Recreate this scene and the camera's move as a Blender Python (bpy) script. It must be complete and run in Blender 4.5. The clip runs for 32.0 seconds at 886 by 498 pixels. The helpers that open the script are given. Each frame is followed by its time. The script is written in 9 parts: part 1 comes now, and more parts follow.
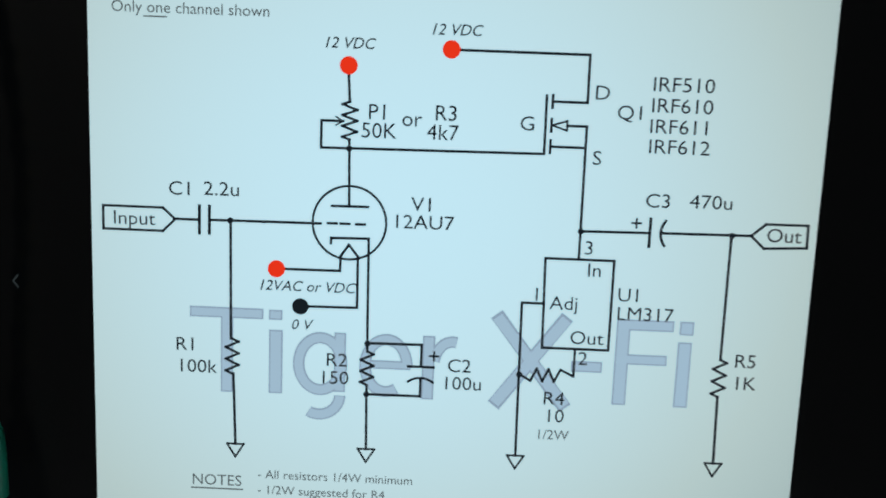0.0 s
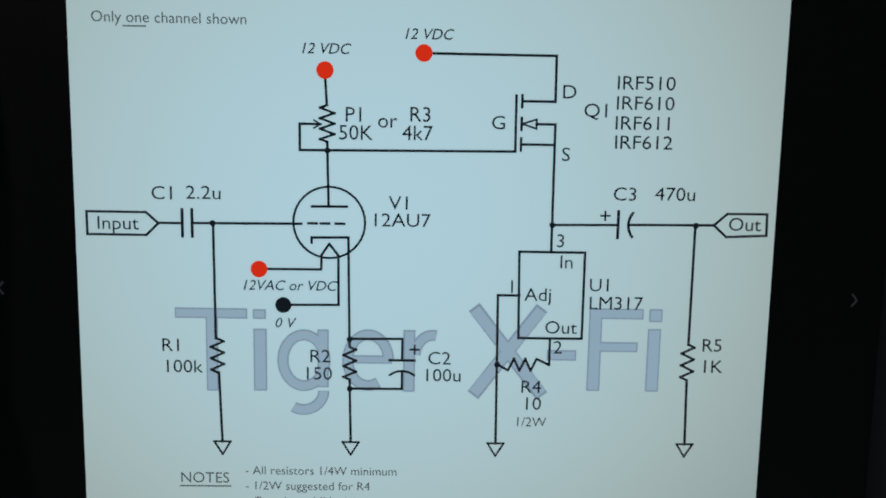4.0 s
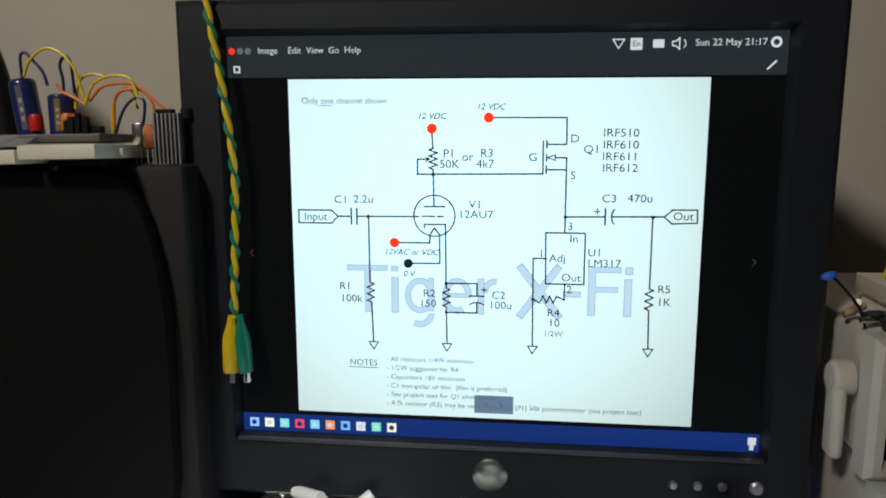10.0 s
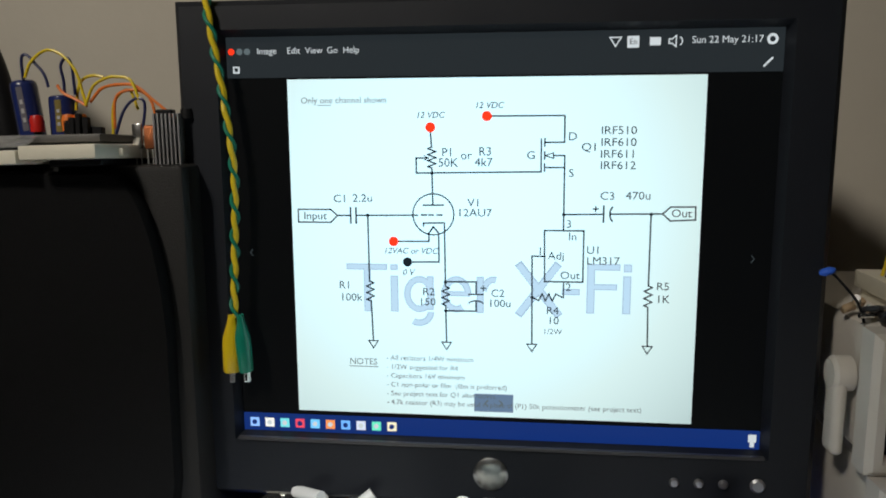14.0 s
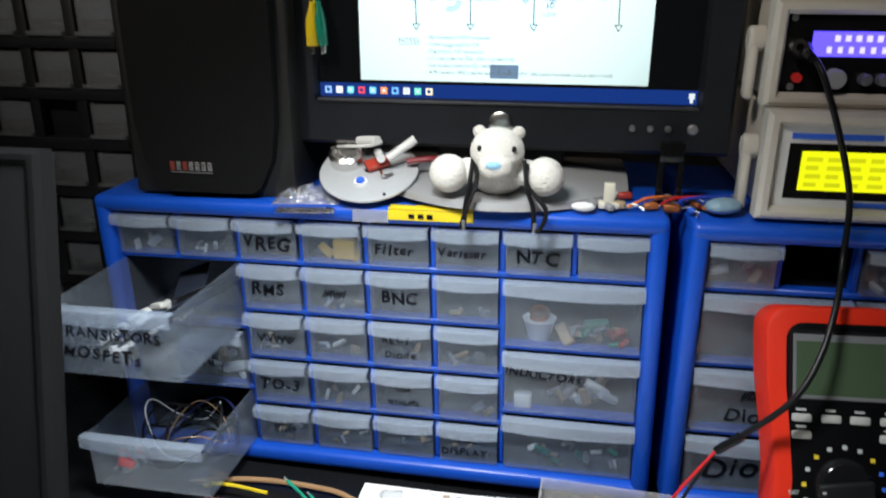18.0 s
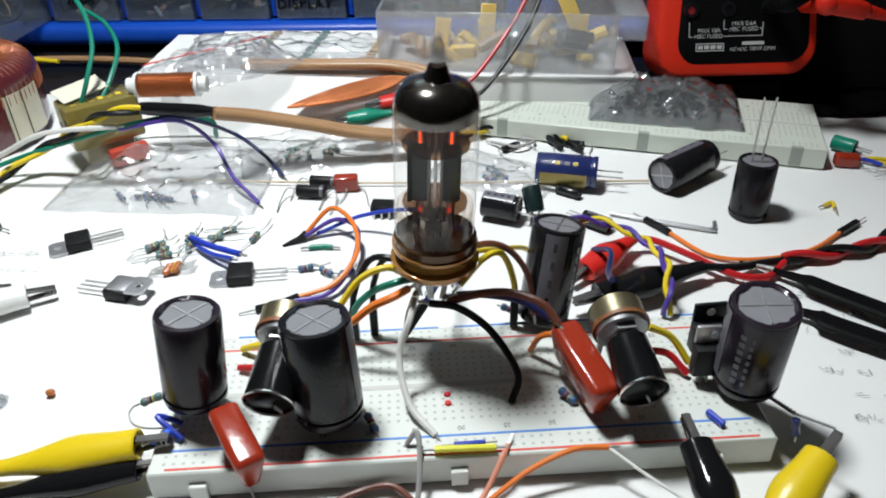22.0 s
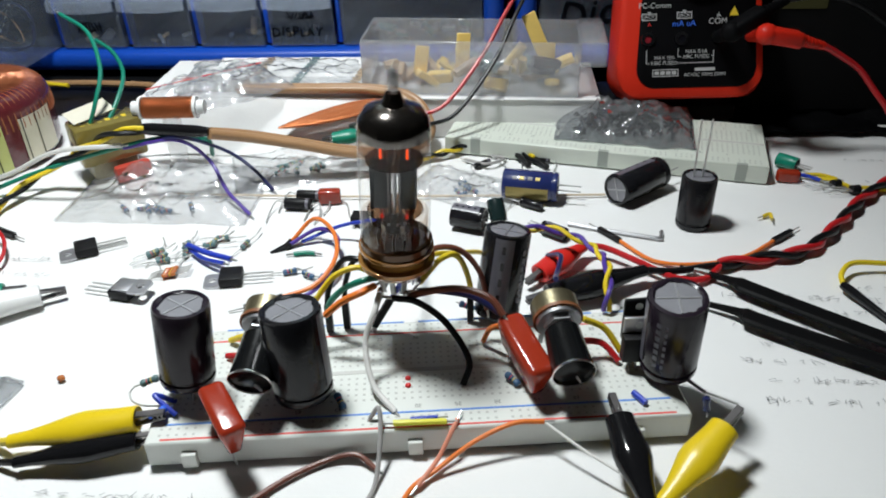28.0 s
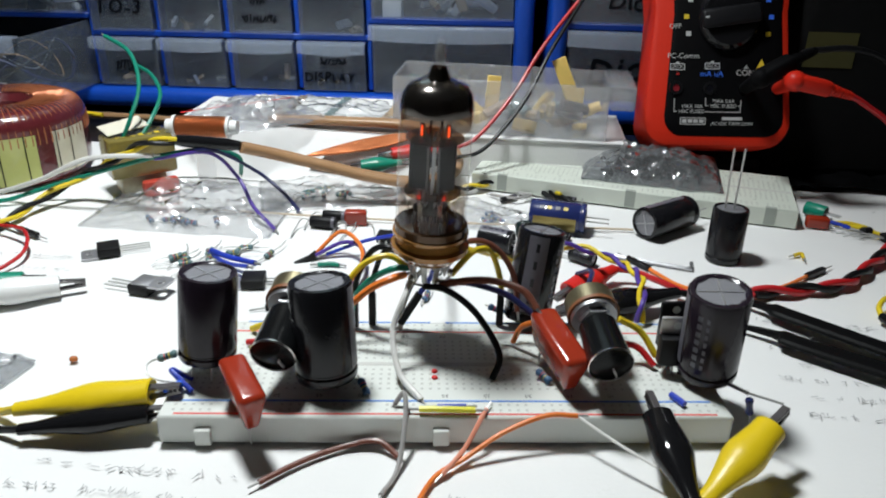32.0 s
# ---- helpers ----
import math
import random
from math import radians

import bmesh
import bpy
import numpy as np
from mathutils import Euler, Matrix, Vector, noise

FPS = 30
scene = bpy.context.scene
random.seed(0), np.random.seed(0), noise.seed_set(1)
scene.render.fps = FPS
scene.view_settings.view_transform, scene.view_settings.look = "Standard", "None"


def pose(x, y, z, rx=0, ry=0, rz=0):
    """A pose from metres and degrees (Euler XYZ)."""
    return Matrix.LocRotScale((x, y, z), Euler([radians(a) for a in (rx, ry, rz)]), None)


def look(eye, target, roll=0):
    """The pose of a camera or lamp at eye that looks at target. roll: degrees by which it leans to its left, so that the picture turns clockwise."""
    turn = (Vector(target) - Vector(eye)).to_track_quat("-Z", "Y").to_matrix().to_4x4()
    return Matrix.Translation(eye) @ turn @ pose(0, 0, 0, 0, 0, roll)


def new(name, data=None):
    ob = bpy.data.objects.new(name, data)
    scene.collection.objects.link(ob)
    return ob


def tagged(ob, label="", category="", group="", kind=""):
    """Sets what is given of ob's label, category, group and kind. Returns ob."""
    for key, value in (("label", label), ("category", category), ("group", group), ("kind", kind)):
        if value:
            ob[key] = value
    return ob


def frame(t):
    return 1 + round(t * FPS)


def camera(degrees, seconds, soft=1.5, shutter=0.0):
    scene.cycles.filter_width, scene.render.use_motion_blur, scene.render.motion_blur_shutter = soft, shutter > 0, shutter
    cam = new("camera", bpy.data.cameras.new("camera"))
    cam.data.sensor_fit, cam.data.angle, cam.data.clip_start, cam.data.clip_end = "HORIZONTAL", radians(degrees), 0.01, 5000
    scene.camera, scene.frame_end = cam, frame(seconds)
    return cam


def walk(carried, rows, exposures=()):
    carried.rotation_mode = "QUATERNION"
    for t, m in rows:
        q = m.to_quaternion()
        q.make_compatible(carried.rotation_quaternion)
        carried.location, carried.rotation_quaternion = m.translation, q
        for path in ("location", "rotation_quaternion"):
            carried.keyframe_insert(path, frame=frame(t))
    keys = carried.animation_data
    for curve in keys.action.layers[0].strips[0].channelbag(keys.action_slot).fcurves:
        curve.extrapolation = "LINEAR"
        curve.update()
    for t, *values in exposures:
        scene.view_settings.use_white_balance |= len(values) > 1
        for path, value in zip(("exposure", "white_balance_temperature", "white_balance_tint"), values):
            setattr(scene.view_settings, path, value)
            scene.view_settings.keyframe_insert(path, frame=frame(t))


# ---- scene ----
cam = camera(60.5, 32.0, soft=1.9, shutter=0.3)
PATH = [
    (0, (0.016, 0.002, 0.469), (-0.013, 1.985, 0.207), 2.3),
    (0.5, (0.017, -0.01, 0.465), (0.067, 1.979, 0.256), 1.3),
    (1, (0.014, -0.009, 0.468), (0.077, 1.973, 0.211), 1.5),
    (1.5, (0.02, -0.009, 0.464), (0.03, 1.981, 0.257), 1.7),
    (2, (0.015, -0.004, 0.464), (0.04, 1.98, 0.218), 1.5),
    (2.5, (0.011, -0.004, 0.466), (0.069, 1.977, 0.2), 1.8),
    (3, (0.015, -0.005, 0.468), (0.062, 1.978, 0.215), 1.3),
    (3.5, (0.016, -0.006, 0.467), (0.06, 1.978, 0.223), 1.1),
    (5.5, (0.011, -0.017, 0.469), (0.021, 1.966, 0.215), 0.9),
    (6, (0.021, -0.036, 0.473), (0.034, 1.945, 0.205), 1.0),
    (6.5, (0.031, -0.065, 0.478), (0.014, 1.916, 0.204), 1.0),
    (7, (0.032, -0.074, 0.482), (0.015, 1.906, 0.201), 1.2),
    (7.5, (0.024, -0.085, 0.484), (-0.015, 1.895, 0.2), 1.1),
    (8, (0.029, -0.123, 0.487), (-0.092, 1.846, 0.156), 0.3),
    (8.5, (0.04, -0.15, 0.493), (-0.097, 1.82, 0.178), -1.2),
    (9, (0.036, -0.168, 0.495), (-0.208, 1.795, 0.198), -0.6),
    (9.5, (0.033, -0.168, 0.495), (-0.203, 1.793, 0.185), -0.3),
    (10, (0.033, -0.171, 0.497), (-0.183, 1.788, 0.158), -0.0),
    (10.5, (0.021, -0.171, 0.493), (-0.199, 1.787, 0.149), 1.0),
    (11, (0.022, -0.158, 0.481), (-0.189, 1.798, 0.121), 0.8),
    (11.5, (0.019, -0.16, 0.483), (-0.186, 1.798, 0.131), 0.4),
    (12, (0.017, -0.161, 0.491), (-0.169, 1.799, 0.14), 0.7),
    (12.5, (0.027, -0.16, 0.489), (-0.156, 1.802, 0.145), 0.4),
    (13, (0.03, -0.168, 0.485), (-0.194, 1.792, 0.156), -0.0),
    (13.5, (0.035, -0.172, 0.492), (-0.188, 1.79, 0.175), -0.2),
    (15.5, (0.034, -0.176, 0.49), (-0.191, 1.785, 0.17), -0.6),
    (16, (0.036, -0.205, 0.478), (-0.134, 1.765, 0.171), 0.5),
    (16.5, (0.058, -0.259, 0.462), (-0.158, 1.693, 0.084), 1.0),
    (17, (0.063, -0.304, 0.437), (-0.184, 1.616, -0.065), 0.4),
    (17.5, (0.055, -0.342, 0.427), (-0.285, 1.53, -0.19), 0.0),
    (18, (0.056, -0.354, 0.411), (-0.215, 1.506, -0.271), 0.2),
    (18.5, (0.062, -0.351, 0.37), (-0.145, 1.491, -0.382), 0.3),
    (19, (0.053, -0.355, 0.351), (-0.168, 1.477, -0.42), -0.0),
    (19.5, (0.067, -0.348, 0.333), (-0.115, 1.46, -0.502), -1.5),
    (20, (0.066, -0.346, 0.302), (-0.063, 1.413, -0.642), -0.7),
    (20.5, (0.07, -0.356, 0.246), (-0.068, 1.367, -0.76), -0.6),
    (21, (0.078, -0.358, 0.205), (-0.033, 1.33, -0.863), 0.6),
    (21.5, (0.101, -0.349, 0.174), (0.062, 1.313, -0.937), 0.4),
    (22, (0.108, -0.337, 0.18), (0.041, 1.326, -0.928), -1.1),
    (22.5, (0.108, -0.342, 0.189), (0.029, 1.325, -0.914), -1.1),
    (23, (0.107, -0.346, 0.207), (0.04, 1.347, -0.855), -0.7),
    (23.5, (0.102, -0.351, 0.21), (0.036, 1.343, -0.852), -0.3),
    (24, (0.103, -0.36, 0.205), (0.033, 1.339, -0.848), -0.2),
    (24.5, (0.109, -0.362, 0.196), (0.062, 1.333, -0.865), -0.2),
    (25, (0.117, -0.364, 0.19), (0.076, 1.323, -0.884), -0.1),
    (25.5, (0.118, -0.362, 0.188), (0.074, 1.314, -0.901), -0.1),
    (27.5, (0.121, -0.368, 0.191), (0.072, 1.318, -0.883), -0.5),
    (28, (0.124, -0.369, 0.194), (0.049, 1.321, -0.871), -1.2),
    (28.5, (0.123, -0.367, 0.197), (0.042, 1.33, -0.859), -1.4),
    (29, (0.12, -0.37, 0.193), (0.025, 1.323, -0.869), -1.3),
    (29.5, (0.121, -0.369, 0.194), (0.021, 1.32, -0.873), -1.6),
    (30, (0.116, -0.372, 0.192), (0.017, 1.321, -0.868), -1.2),
    (30.5, (0.118, -0.367, 0.182), (0.024, 1.347, -0.845), -1.7),
    (31, (0.118, -0.369, 0.178), (0.016, 1.375, -0.797), -1.3),
    (31.5, (0.118, -0.372, 0.169), (0.026, 1.429, -0.695), 1.0),
    (32, (0.115, -0.383, 0.158), (0.018, 1.431, -0.68), 1.5),
]
walk(cam, [(t, look(eye, target, roll)) for t, eye, target, roll in PATH], exposures=[(0, -0.7), (0.7, -1.0), (1.5, -1.1), (6.0, -1.1), (8.0, -0.65), (9.0, -0.35), (10.0, -0.12), (16.0, -0.08), (17.0, 0.0), (18.0, 0.32), (19.0, 0.80), (20.0, 0.92), (20.5, 0.86), (21.0, 0.62), (21.5, 0.15), (22.5, -0.15), (32, -0.17)])

# ---- light ----
world = bpy.data.worlds.new("room_air")
scene.world = world
world.use_nodes = True
world.node_tree.nodes["Background"].inputs[0].default_value = (0.9, 0.95, 1.0, 1)
world.node_tree.nodes["Background"].inputs[1].default_value = 0.02


def spot(name, loc, target, energy, size, blend, radius, color):
    d = bpy.data.lights.new(name, "SPOT")
    d.energy, d.spot_size, d.spot_blend, d.shadow_soft_size, d.color = energy, radians(size), blend, radius, color
    ob = new(name, d)
    ob.matrix_world = look(loc, target)
    return ob


LAMP = (-0.03, -0.065, 0.56)
spot("desk_lamp_light", LAMP, (-0.05, -0.135, 0.0), 19.5, 124, 1.0, 0.045, (0.93, 0.985, 1.0))
# Unseen spot added to brighten wall and loudspeaker; its narrow cone spares the desk.
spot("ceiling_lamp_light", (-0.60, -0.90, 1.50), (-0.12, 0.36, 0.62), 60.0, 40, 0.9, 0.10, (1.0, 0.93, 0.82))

# ---- helpers of this scene ----


def thing(name, label, category, loc=(0, 0, 0), rz=0, group="", kind=""):
    ob = new(name)
    ob.empty_display_size = 0.02
    ob.matrix_world = pose(*loc, 0, 0, rz)
    return tagged(ob, label, category, group, kind)


def mesh_of(name, bm, smooth=True):
    me = bpy.data.meshes.new(name)
    bmesh.ops.recalc_face_normals(bm, faces=bm.faces)
    bm.to_mesh(me)
    bm.free()
    if smooth:
        me.polygons.foreach_set("use_smooth", [True] * len(me.polygons))
        me.set_sharp_from_angle(angle=radians(38))
    return me


def part(name, bm, material, parent=None, label="", smooth=True):
    me = mesh_of(name, bm, smooth)
    for m in material if isinstance(material, (list, tuple)) else (material,):
        me.materials.append(m)
    ob = new(name, me)
    ob.parent = parent
    if label:
        ob["label"] = label
    return ob


def solo(name, bm, material, label, category, group="", kind="", smooth=True):
    return tagged(part(name, bm, material, None, "", smooth), label, category, group, kind)


def box(x0, x1, y0, y1, z0, z1, bevel=0.0, seg=2, bm=None, m=None):
    b = bmesh.new()
    bmesh.ops.create_cube(b, size=1)
    for v in b.verts:
        v.co = Vector(((x0 + x1) / 2 + v.co.x * (x1 - x0), (y0 + y1) / 2 + v.co.y * (y1 - y0), (z0 + z1) / 2 + v.co.z * (z1 - z0)))
    if bevel:
        bmesh.ops.bevel(b, geom=b.edges[:], offset=bevel, segments=seg, profile=0.5, affect="EDGES")
    if m is not None:
        b.transform(m)
    return join(bm, b)


def join(bm, b):
    if bm is None:
        return b
    me = bpy.data.meshes.new("tmp")
    b.to_mesh(me)
    b.free()
    bm.from_mesh(me)
    bpy.data.meshes.remove(me)
    return bm


def lathe(profile, seg=32, m=None, bm=None):
    """A body turned round z from (radius, height) pairs."""
    b = bmesh.new()
    rings = []
    for r, z in profile:
        if r < 1e-6:
            rings.append([b.verts.new((0, 0, z))])
        else:
            rings.append([b.verts.new((r * math.cos(2 * math.pi * i / seg), r * math.sin(2 * math.pi * i / seg), z)) for i in range(seg)])
    for a, c in zip(rings, rings[1:]):
        for i in range(seg):
            j = (i + 1) % seg
            q = [a[i % len(a)], a[j % len(a)], c[j % len(c)], c[i % len(c)]]
            u = []
            for v in q:
                if v not in u:
                    u.append(v)
            if len(u) > 2:
                b.faces.new(u)
    if m is not None:
        b.transform(m)
    return join(bm, b)


def axis(p, q):
    """A pose at p whose z axis points to q."""
    p, q = Vector(p), Vector(q)
    return Matrix.Translation(p) @ (q - p).to_track_quat("Z", "Y").to_matrix().to_4x4()


def rod(p, q, r, r2=None, seg=12, bm=None):
    d = (Vector(q) - Vector(p)).length
    r2 = r if r2 is None else r2
    return lathe([(0, 0), (r, 0), (r2, d), (0, d)], seg, axis(p, q), bm)


def smooth_line(pts, n=8):
    p = [Vector(a) for a in pts]
    p = [2 * p[0] - p[1]] + p + [2 * p[-1] - p[-2]]
    out = []
    for i in range(1, len(p) - 2):
        for k in range(n):
            t = k / n
            out.append(0.5 * ((2 * p[i]) + (p[i + 1] - p[i - 1]) * t + (2 * p[i - 1] - 5 * p[i] + 4 * p[i + 1] - p[i + 2]) * t * t + (3 * p[i] - p[i - 1] - 3 * p[i + 1] + p[i + 2]) * t ** 3))
    out.append(p[-2])
    return out


def sweep(pts, r, seg=8, n=8, bm=None, taper=None):
    """A round wire along a smooth line."""
    line = smooth_line(pts, n) if len(pts) > 2 else [Vector(a) for a in pts]
    b = bmesh.new()
    prev, rings, u = None, [], Vector((0, 0, 1))
    for i, p in enumerate(line):
        d = (line[min(i + 1, len(line) - 1)] - line[max(i - 1, 0)])
        d = d.normalized() if d.length > 1e-9 else Vector((1, 0, 0))
        if prev is None:
            u = d.orthogonal().normalized()
        else:
            u = (u - d * u.dot(d)).normalized()
        w = d.cross(u)
        prev = d
        rr = r if taper is None else r * taper(i / (len(line) - 1))
        rings.append([b.verts.new(p + rr * (math.cos(2 * math.pi * k / seg) * u + math.sin(2 * math.pi * k / seg) * w)) for k in range(seg)])
    for a, c in zip(rings, rings[1:]):
        for i in range(seg):
            b.faces.new((a[i], a[(i + 1) % seg], c[(i + 1) % seg], c[i]))
    b.faces.new(rings[0][::-1])
    b.faces.new(rings[-1])
    return join(bm, b)


def twist_pair(pts, off, r, pitch, phase, seg=8):
    """One strand of a twisted pair along a smooth line."""
    line = smooth_line(pts, 14)
    out, s, prev = [], 0.0, None
    for i, p in enumerate(line):
        d = (line[min(i + 1, len(line) - 1)] - line[max(i - 1, 0)]).normalized()
        if prev is not None:
            s += (p - prev).length
        prev = p
        u = Vector((0, 0, 1)).cross(d)
        u = u.normalized() if u.length > 0.05 else Vector((1, 0, 0))
        w = d.cross(u)
        a = 2 * math.pi * s / pitch + phase
        out.append(p + off * (math.cos(a) * u + math.sin(a) * w))
    return sweep(out, r, seg, 1)


# ---- materials ----


def mat(name, color, rough=0.5, metal=0.0, vary=0.12, scale=60.0, bump=0.05, bscale=400.0, spec=0.5, alpha=1.0, trans=0.0, coat=0.0, rand=0.0, emit=None, estr=0.0, dirt=0.0, sub=0.0):
    """A surface with colour drift at two scales, uneven gloss and fine relief."""
    m = bpy.data.materials.new(name)
    m.use_nodes = True
    nt = m.node_tree
    p = nt.nodes["Principled BSDF"]
    p.inputs["Roughness"].default_value, p.inputs["Metallic"].default_value = rough, metal
    p.inputs["Specular IOR Level"].default_value = spec
    p.inputs["Alpha"].default_value, p.inputs["Transmission Weight"].default_value = alpha, trans
    p.inputs["Coat Weight"].default_value = coat
    p.inputs["Subsurface Weight"].default_value = sub
    if emit:
        p.inputs["Emission Color"].default_value, p.inputs["Emission Strength"].default_value = (*emit, 1), estr
    tc = nt.nodes.new("ShaderNodeTexCoord")

    def noise_node(s, det):
        n = nt.nodes.new("ShaderNodeTexNoise")
        n.inputs["Scale"].default_value, n.inputs["Detail"].default_value = s, det
        nt.links.new(tc.outputs["Object"], n.inputs["Vector"])
        return n

    def math_node(op, a, b):
        n = nt.nodes.new("ShaderNodeMath")
        n.operation = op
        for i, v in enumerate((a, b)):
            if isinstance(v, float):
                n.inputs[i].default_value = v
            else:
                nt.links.new(v, n.inputs[i])
        return n.outputs[0]

    n1, n2 = noise_node(scale, 3), noise_node(scale * 7, 4)
    s = math_node("ADD", math_node("MULTIPLY", n1.outputs["Fac"], 0.65), math_node("MULTIPLY", n2.outputs["Fac"], 0.35))
    v = math_node("ADD", math_node("MULTIPLY", math_node("SUBTRACT", s, 0.5), 2.6 * vary), 1.0)
    if rand:
        oi = nt.nodes.new("ShaderNodeObjectInfo")
        v = math_node("MULTIPLY", v, math_node("ADD", math_node("MULTIPLY", oi.outputs["Random"], 2.0 * rand), 1.0 - rand))
    if dirt:
        n3 = noise_node(scale * 0.35, 6)
        r = nt.nodes.new("ShaderNodeMapRange")
        r.inputs["From Min"].default_value, r.inputs["From Max"].default_value = 0.52, 0.72
        r.inputs["To Min"].default_value, r.inputs["To Max"].default_value = 1.0, 1.0 - dirt
        nt.links.new(n3.outputs["Fac"], r.inputs["Value"])
        v = math_node("MULTIPLY", v, r.outputs["Result"])
    mix = nt.nodes.new("ShaderNodeVectorMath")
    mix.operation = "SCALE"
    mix.inputs[0].default_value = color
    nt.links.new(v, mix.inputs["Scale"])
    nt.links.new(mix.outputs[0], p.inputs["Base Color"])
    nt.links.new(math_node("ADD", math_node("MULTIPLY", n1.outputs["Fac"], 0.25 * rough), 0.875 * rough), p.inputs["Roughness"])
    if bump:
        b = nt.nodes.new("ShaderNodeBump")
        b.inputs["Strength"].default_value, b.inputs["Distance"].default_value = bump, 0.002
        nt.links.new(noise_node(bscale, 3).outputs["Fac"], b.inputs["Height"])
        nt.links.new(b.outputs["Normal"], p.inputs["Normal"])
    return m


def glow(name, color, strength):
    m = bpy.data.materials.new(name)
    m.use_nodes = True
    p = m.node_tree.nodes["Principled BSDF"]
    p.inputs["Base Color"].default_value = (0.004, 0.004, 0.004, 1)
    p.inputs["Roughness"].default_value = 0.3
    p.inputs["Specular IOR Level"].default_value = 0.15
    p.inputs["Emission Color"].default_value, p.inputs["Emission Strength"].default_value = (*color, 1), strength
    return m


def clear(name, tint=(1, 1, 1), rough=0.05, ior=1.45, gain=1.0, milk=0.0, crinkle=0.0, cscale=90.0, haze=(0.8, 0.82, 0.84)):
    """Thin clear sheet: see-through, with gloss by Fresnel and some milkiness."""
    m = bpy.data.materials.new(name)
    m.use_nodes = True
    nt = m.node_tree
    nt.nodes.remove(nt.nodes["Principled BSDF"])
    out = nt.nodes["Material Output"]
    t, g, f, mx = (nt.nodes.new("ShaderNode" + n) for n in ("BsdfTransparent", "BsdfGlossy", "LayerWeight", "MixShader"))
    t.inputs[0].default_value = (*tint, 1)
    g.inputs["Roughness"].default_value = rough
    f.inputs["Blend"].default_value = 0.5
    prev = f.outputs["Facing"]
    for op, val in (("POWER", 4.0), ("MULTIPLY", 0.75 * gain), ("ADD", (ior - 1) ** 2 / (ior + 1) ** 2 * gain)):
        k = nt.nodes.new("ShaderNodeMath")
        k.operation, k.inputs[1].default_value = op, val
        nt.links.new(prev, k.inputs[0])
        prev = k.outputs[0]
    nt.links.new(prev, mx.inputs[0])
    base = t.outputs[0]
    if milk:
        d, mm = nt.nodes.new("ShaderNodeBsdfDiffuse"), nt.nodes.new("ShaderNodeMixShader")
        d.inputs[0].default_value = (*haze, 1)
        mm.inputs[0].default_value = milk
        nt.links.new(t.outputs[0], mm.inputs[1])
        nt.links.new(d.outputs[0], mm.inputs[2])
        base = mm.outputs[0]
    if crinkle:
        tc, n, b = nt.nodes.new("ShaderNodeTexCoord"), nt.nodes.new("ShaderNodeTexNoise"), nt.nodes.new("ShaderNodeBump")
        n.inputs["Scale"].default_value, n.inputs["Detail"].default_value = cscale, 4
        b.inputs["Strength"].default_value, b.inputs["Distance"].default_value = crinkle, 0.004
        nt.links.new(tc.outputs["Object"], n.inputs["Vector"])
        nt.links.new(n.outputs["Fac"], b.inputs["Height"])
        nt.links.new(b.outputs["Normal"], g.inputs["Normal"])
        nt.links.new(b.outputs["Normal"], f.inputs["Normal"])
    nt.links.new(base, mx.inputs[1])
    nt.links.new(g.outputs[0], mx.inputs[2])
    nt.links.new(mx.outputs[0], out.inputs[0])
    return m


M_PAPER = mat("white_paper", (0.80, 0.80, 0.79), 0.75, vary=0.03, scale=9, bump=0.08, bscale=700, dirt=0.05)
M_DESK = mat("black_desktop", (0.010, 0.0105, 0.012), 0.28, spec=0.3, vary=0.3, scale=25, bump=0.05)
M_WALL = mat("beige_wall_paint", (0.52, 0.48, 0.41), 0.85, vary=0.06, scale=6, bump=0.12, bscale=160)
M_FLOOR = mat("brown_floor", (0.12, 0.09, 0.07), 0.6, vary=0.2, scale=8)
M_BLUE = mat("blue_plastic", (0.006, 0.075, 0.50), 0.36, vary=0.08, scale=30, bump=0.05, bscale=900)
M_MILKY = clear("milky_drawer_plastic", (0.86, 0.89, 0.93), 0.20, 1.45, 1.0, 0.085, haze=(0.66, 0.75, 0.86))
M_LIP = clear("milky_drawer_lip", (0.86, 0.90, 0.96), 0.22, 1.45, 1.4, 0.22, haze=(0.66, 0.75, 0.88))
# Near-black colour puts the shade inside the blue cabinets into the material.
M_SHADEIN = mat("cabinet_inside_shade", (0.006, 0.008, 0.016), 0.8, spec=0.1)
M_BLACK = mat("black_plastic", (0.009, 0.009, 0.0105), 0.45, spec=0.22, vary=0.2, scale=40, bump=0.12, bscale=1600)
M_BLACKG = mat("black_gloss", (0.008, 0.008, 0.009), 0.10, spec=0.35, vary=0.15, scale=50, bump=0.02)
M_BEZEL = mat("charcoal_bezel", (0.0115, 0.0135, 0.0185), 0.45, spec=0.38, vary=0.12, scale=40, bump=0.10, bscale=2200)
M_CLOTH = mat("black_grille_cloth", (0.0095, 0.0095, 0.0100), 0.95, vary=0.3, scale=300, bump=0.5, bscale=2500, spec=0.08)
M_GREYV = mat("charcoal_vinyl", (0.018, 0.0175, 0.017), 0.6, vary=0.15, scale=60, bump=0.2, bscale=1200, spec=0.25)
M_CREAM = mat("cream_case", (0.62, 0.58, 0.52), 0.5, vary=0.06, scale=20, bump=0.05, dirt=0.12)
M_IVORY = mat("ivory_plastic", (0.72, 0.68, 0.56), 0.45, vary=0.05, scale=40, dirt=0.1)
M_METAL = mat("bright_metal", (0.75, 0.74, 0.72), 0.25, 1.0, vary=0.1, scale=80)
M_TIN = mat("tinned_wire", (0.58, 0.58, 0.57), 0.40, 0.7, vary=0.1, scale=200, bump=0)
M_ALU = mat("dull_aluminium", (0.50, 0.50, 0.52), 0.42, 0.9, vary=0.1, scale=90)
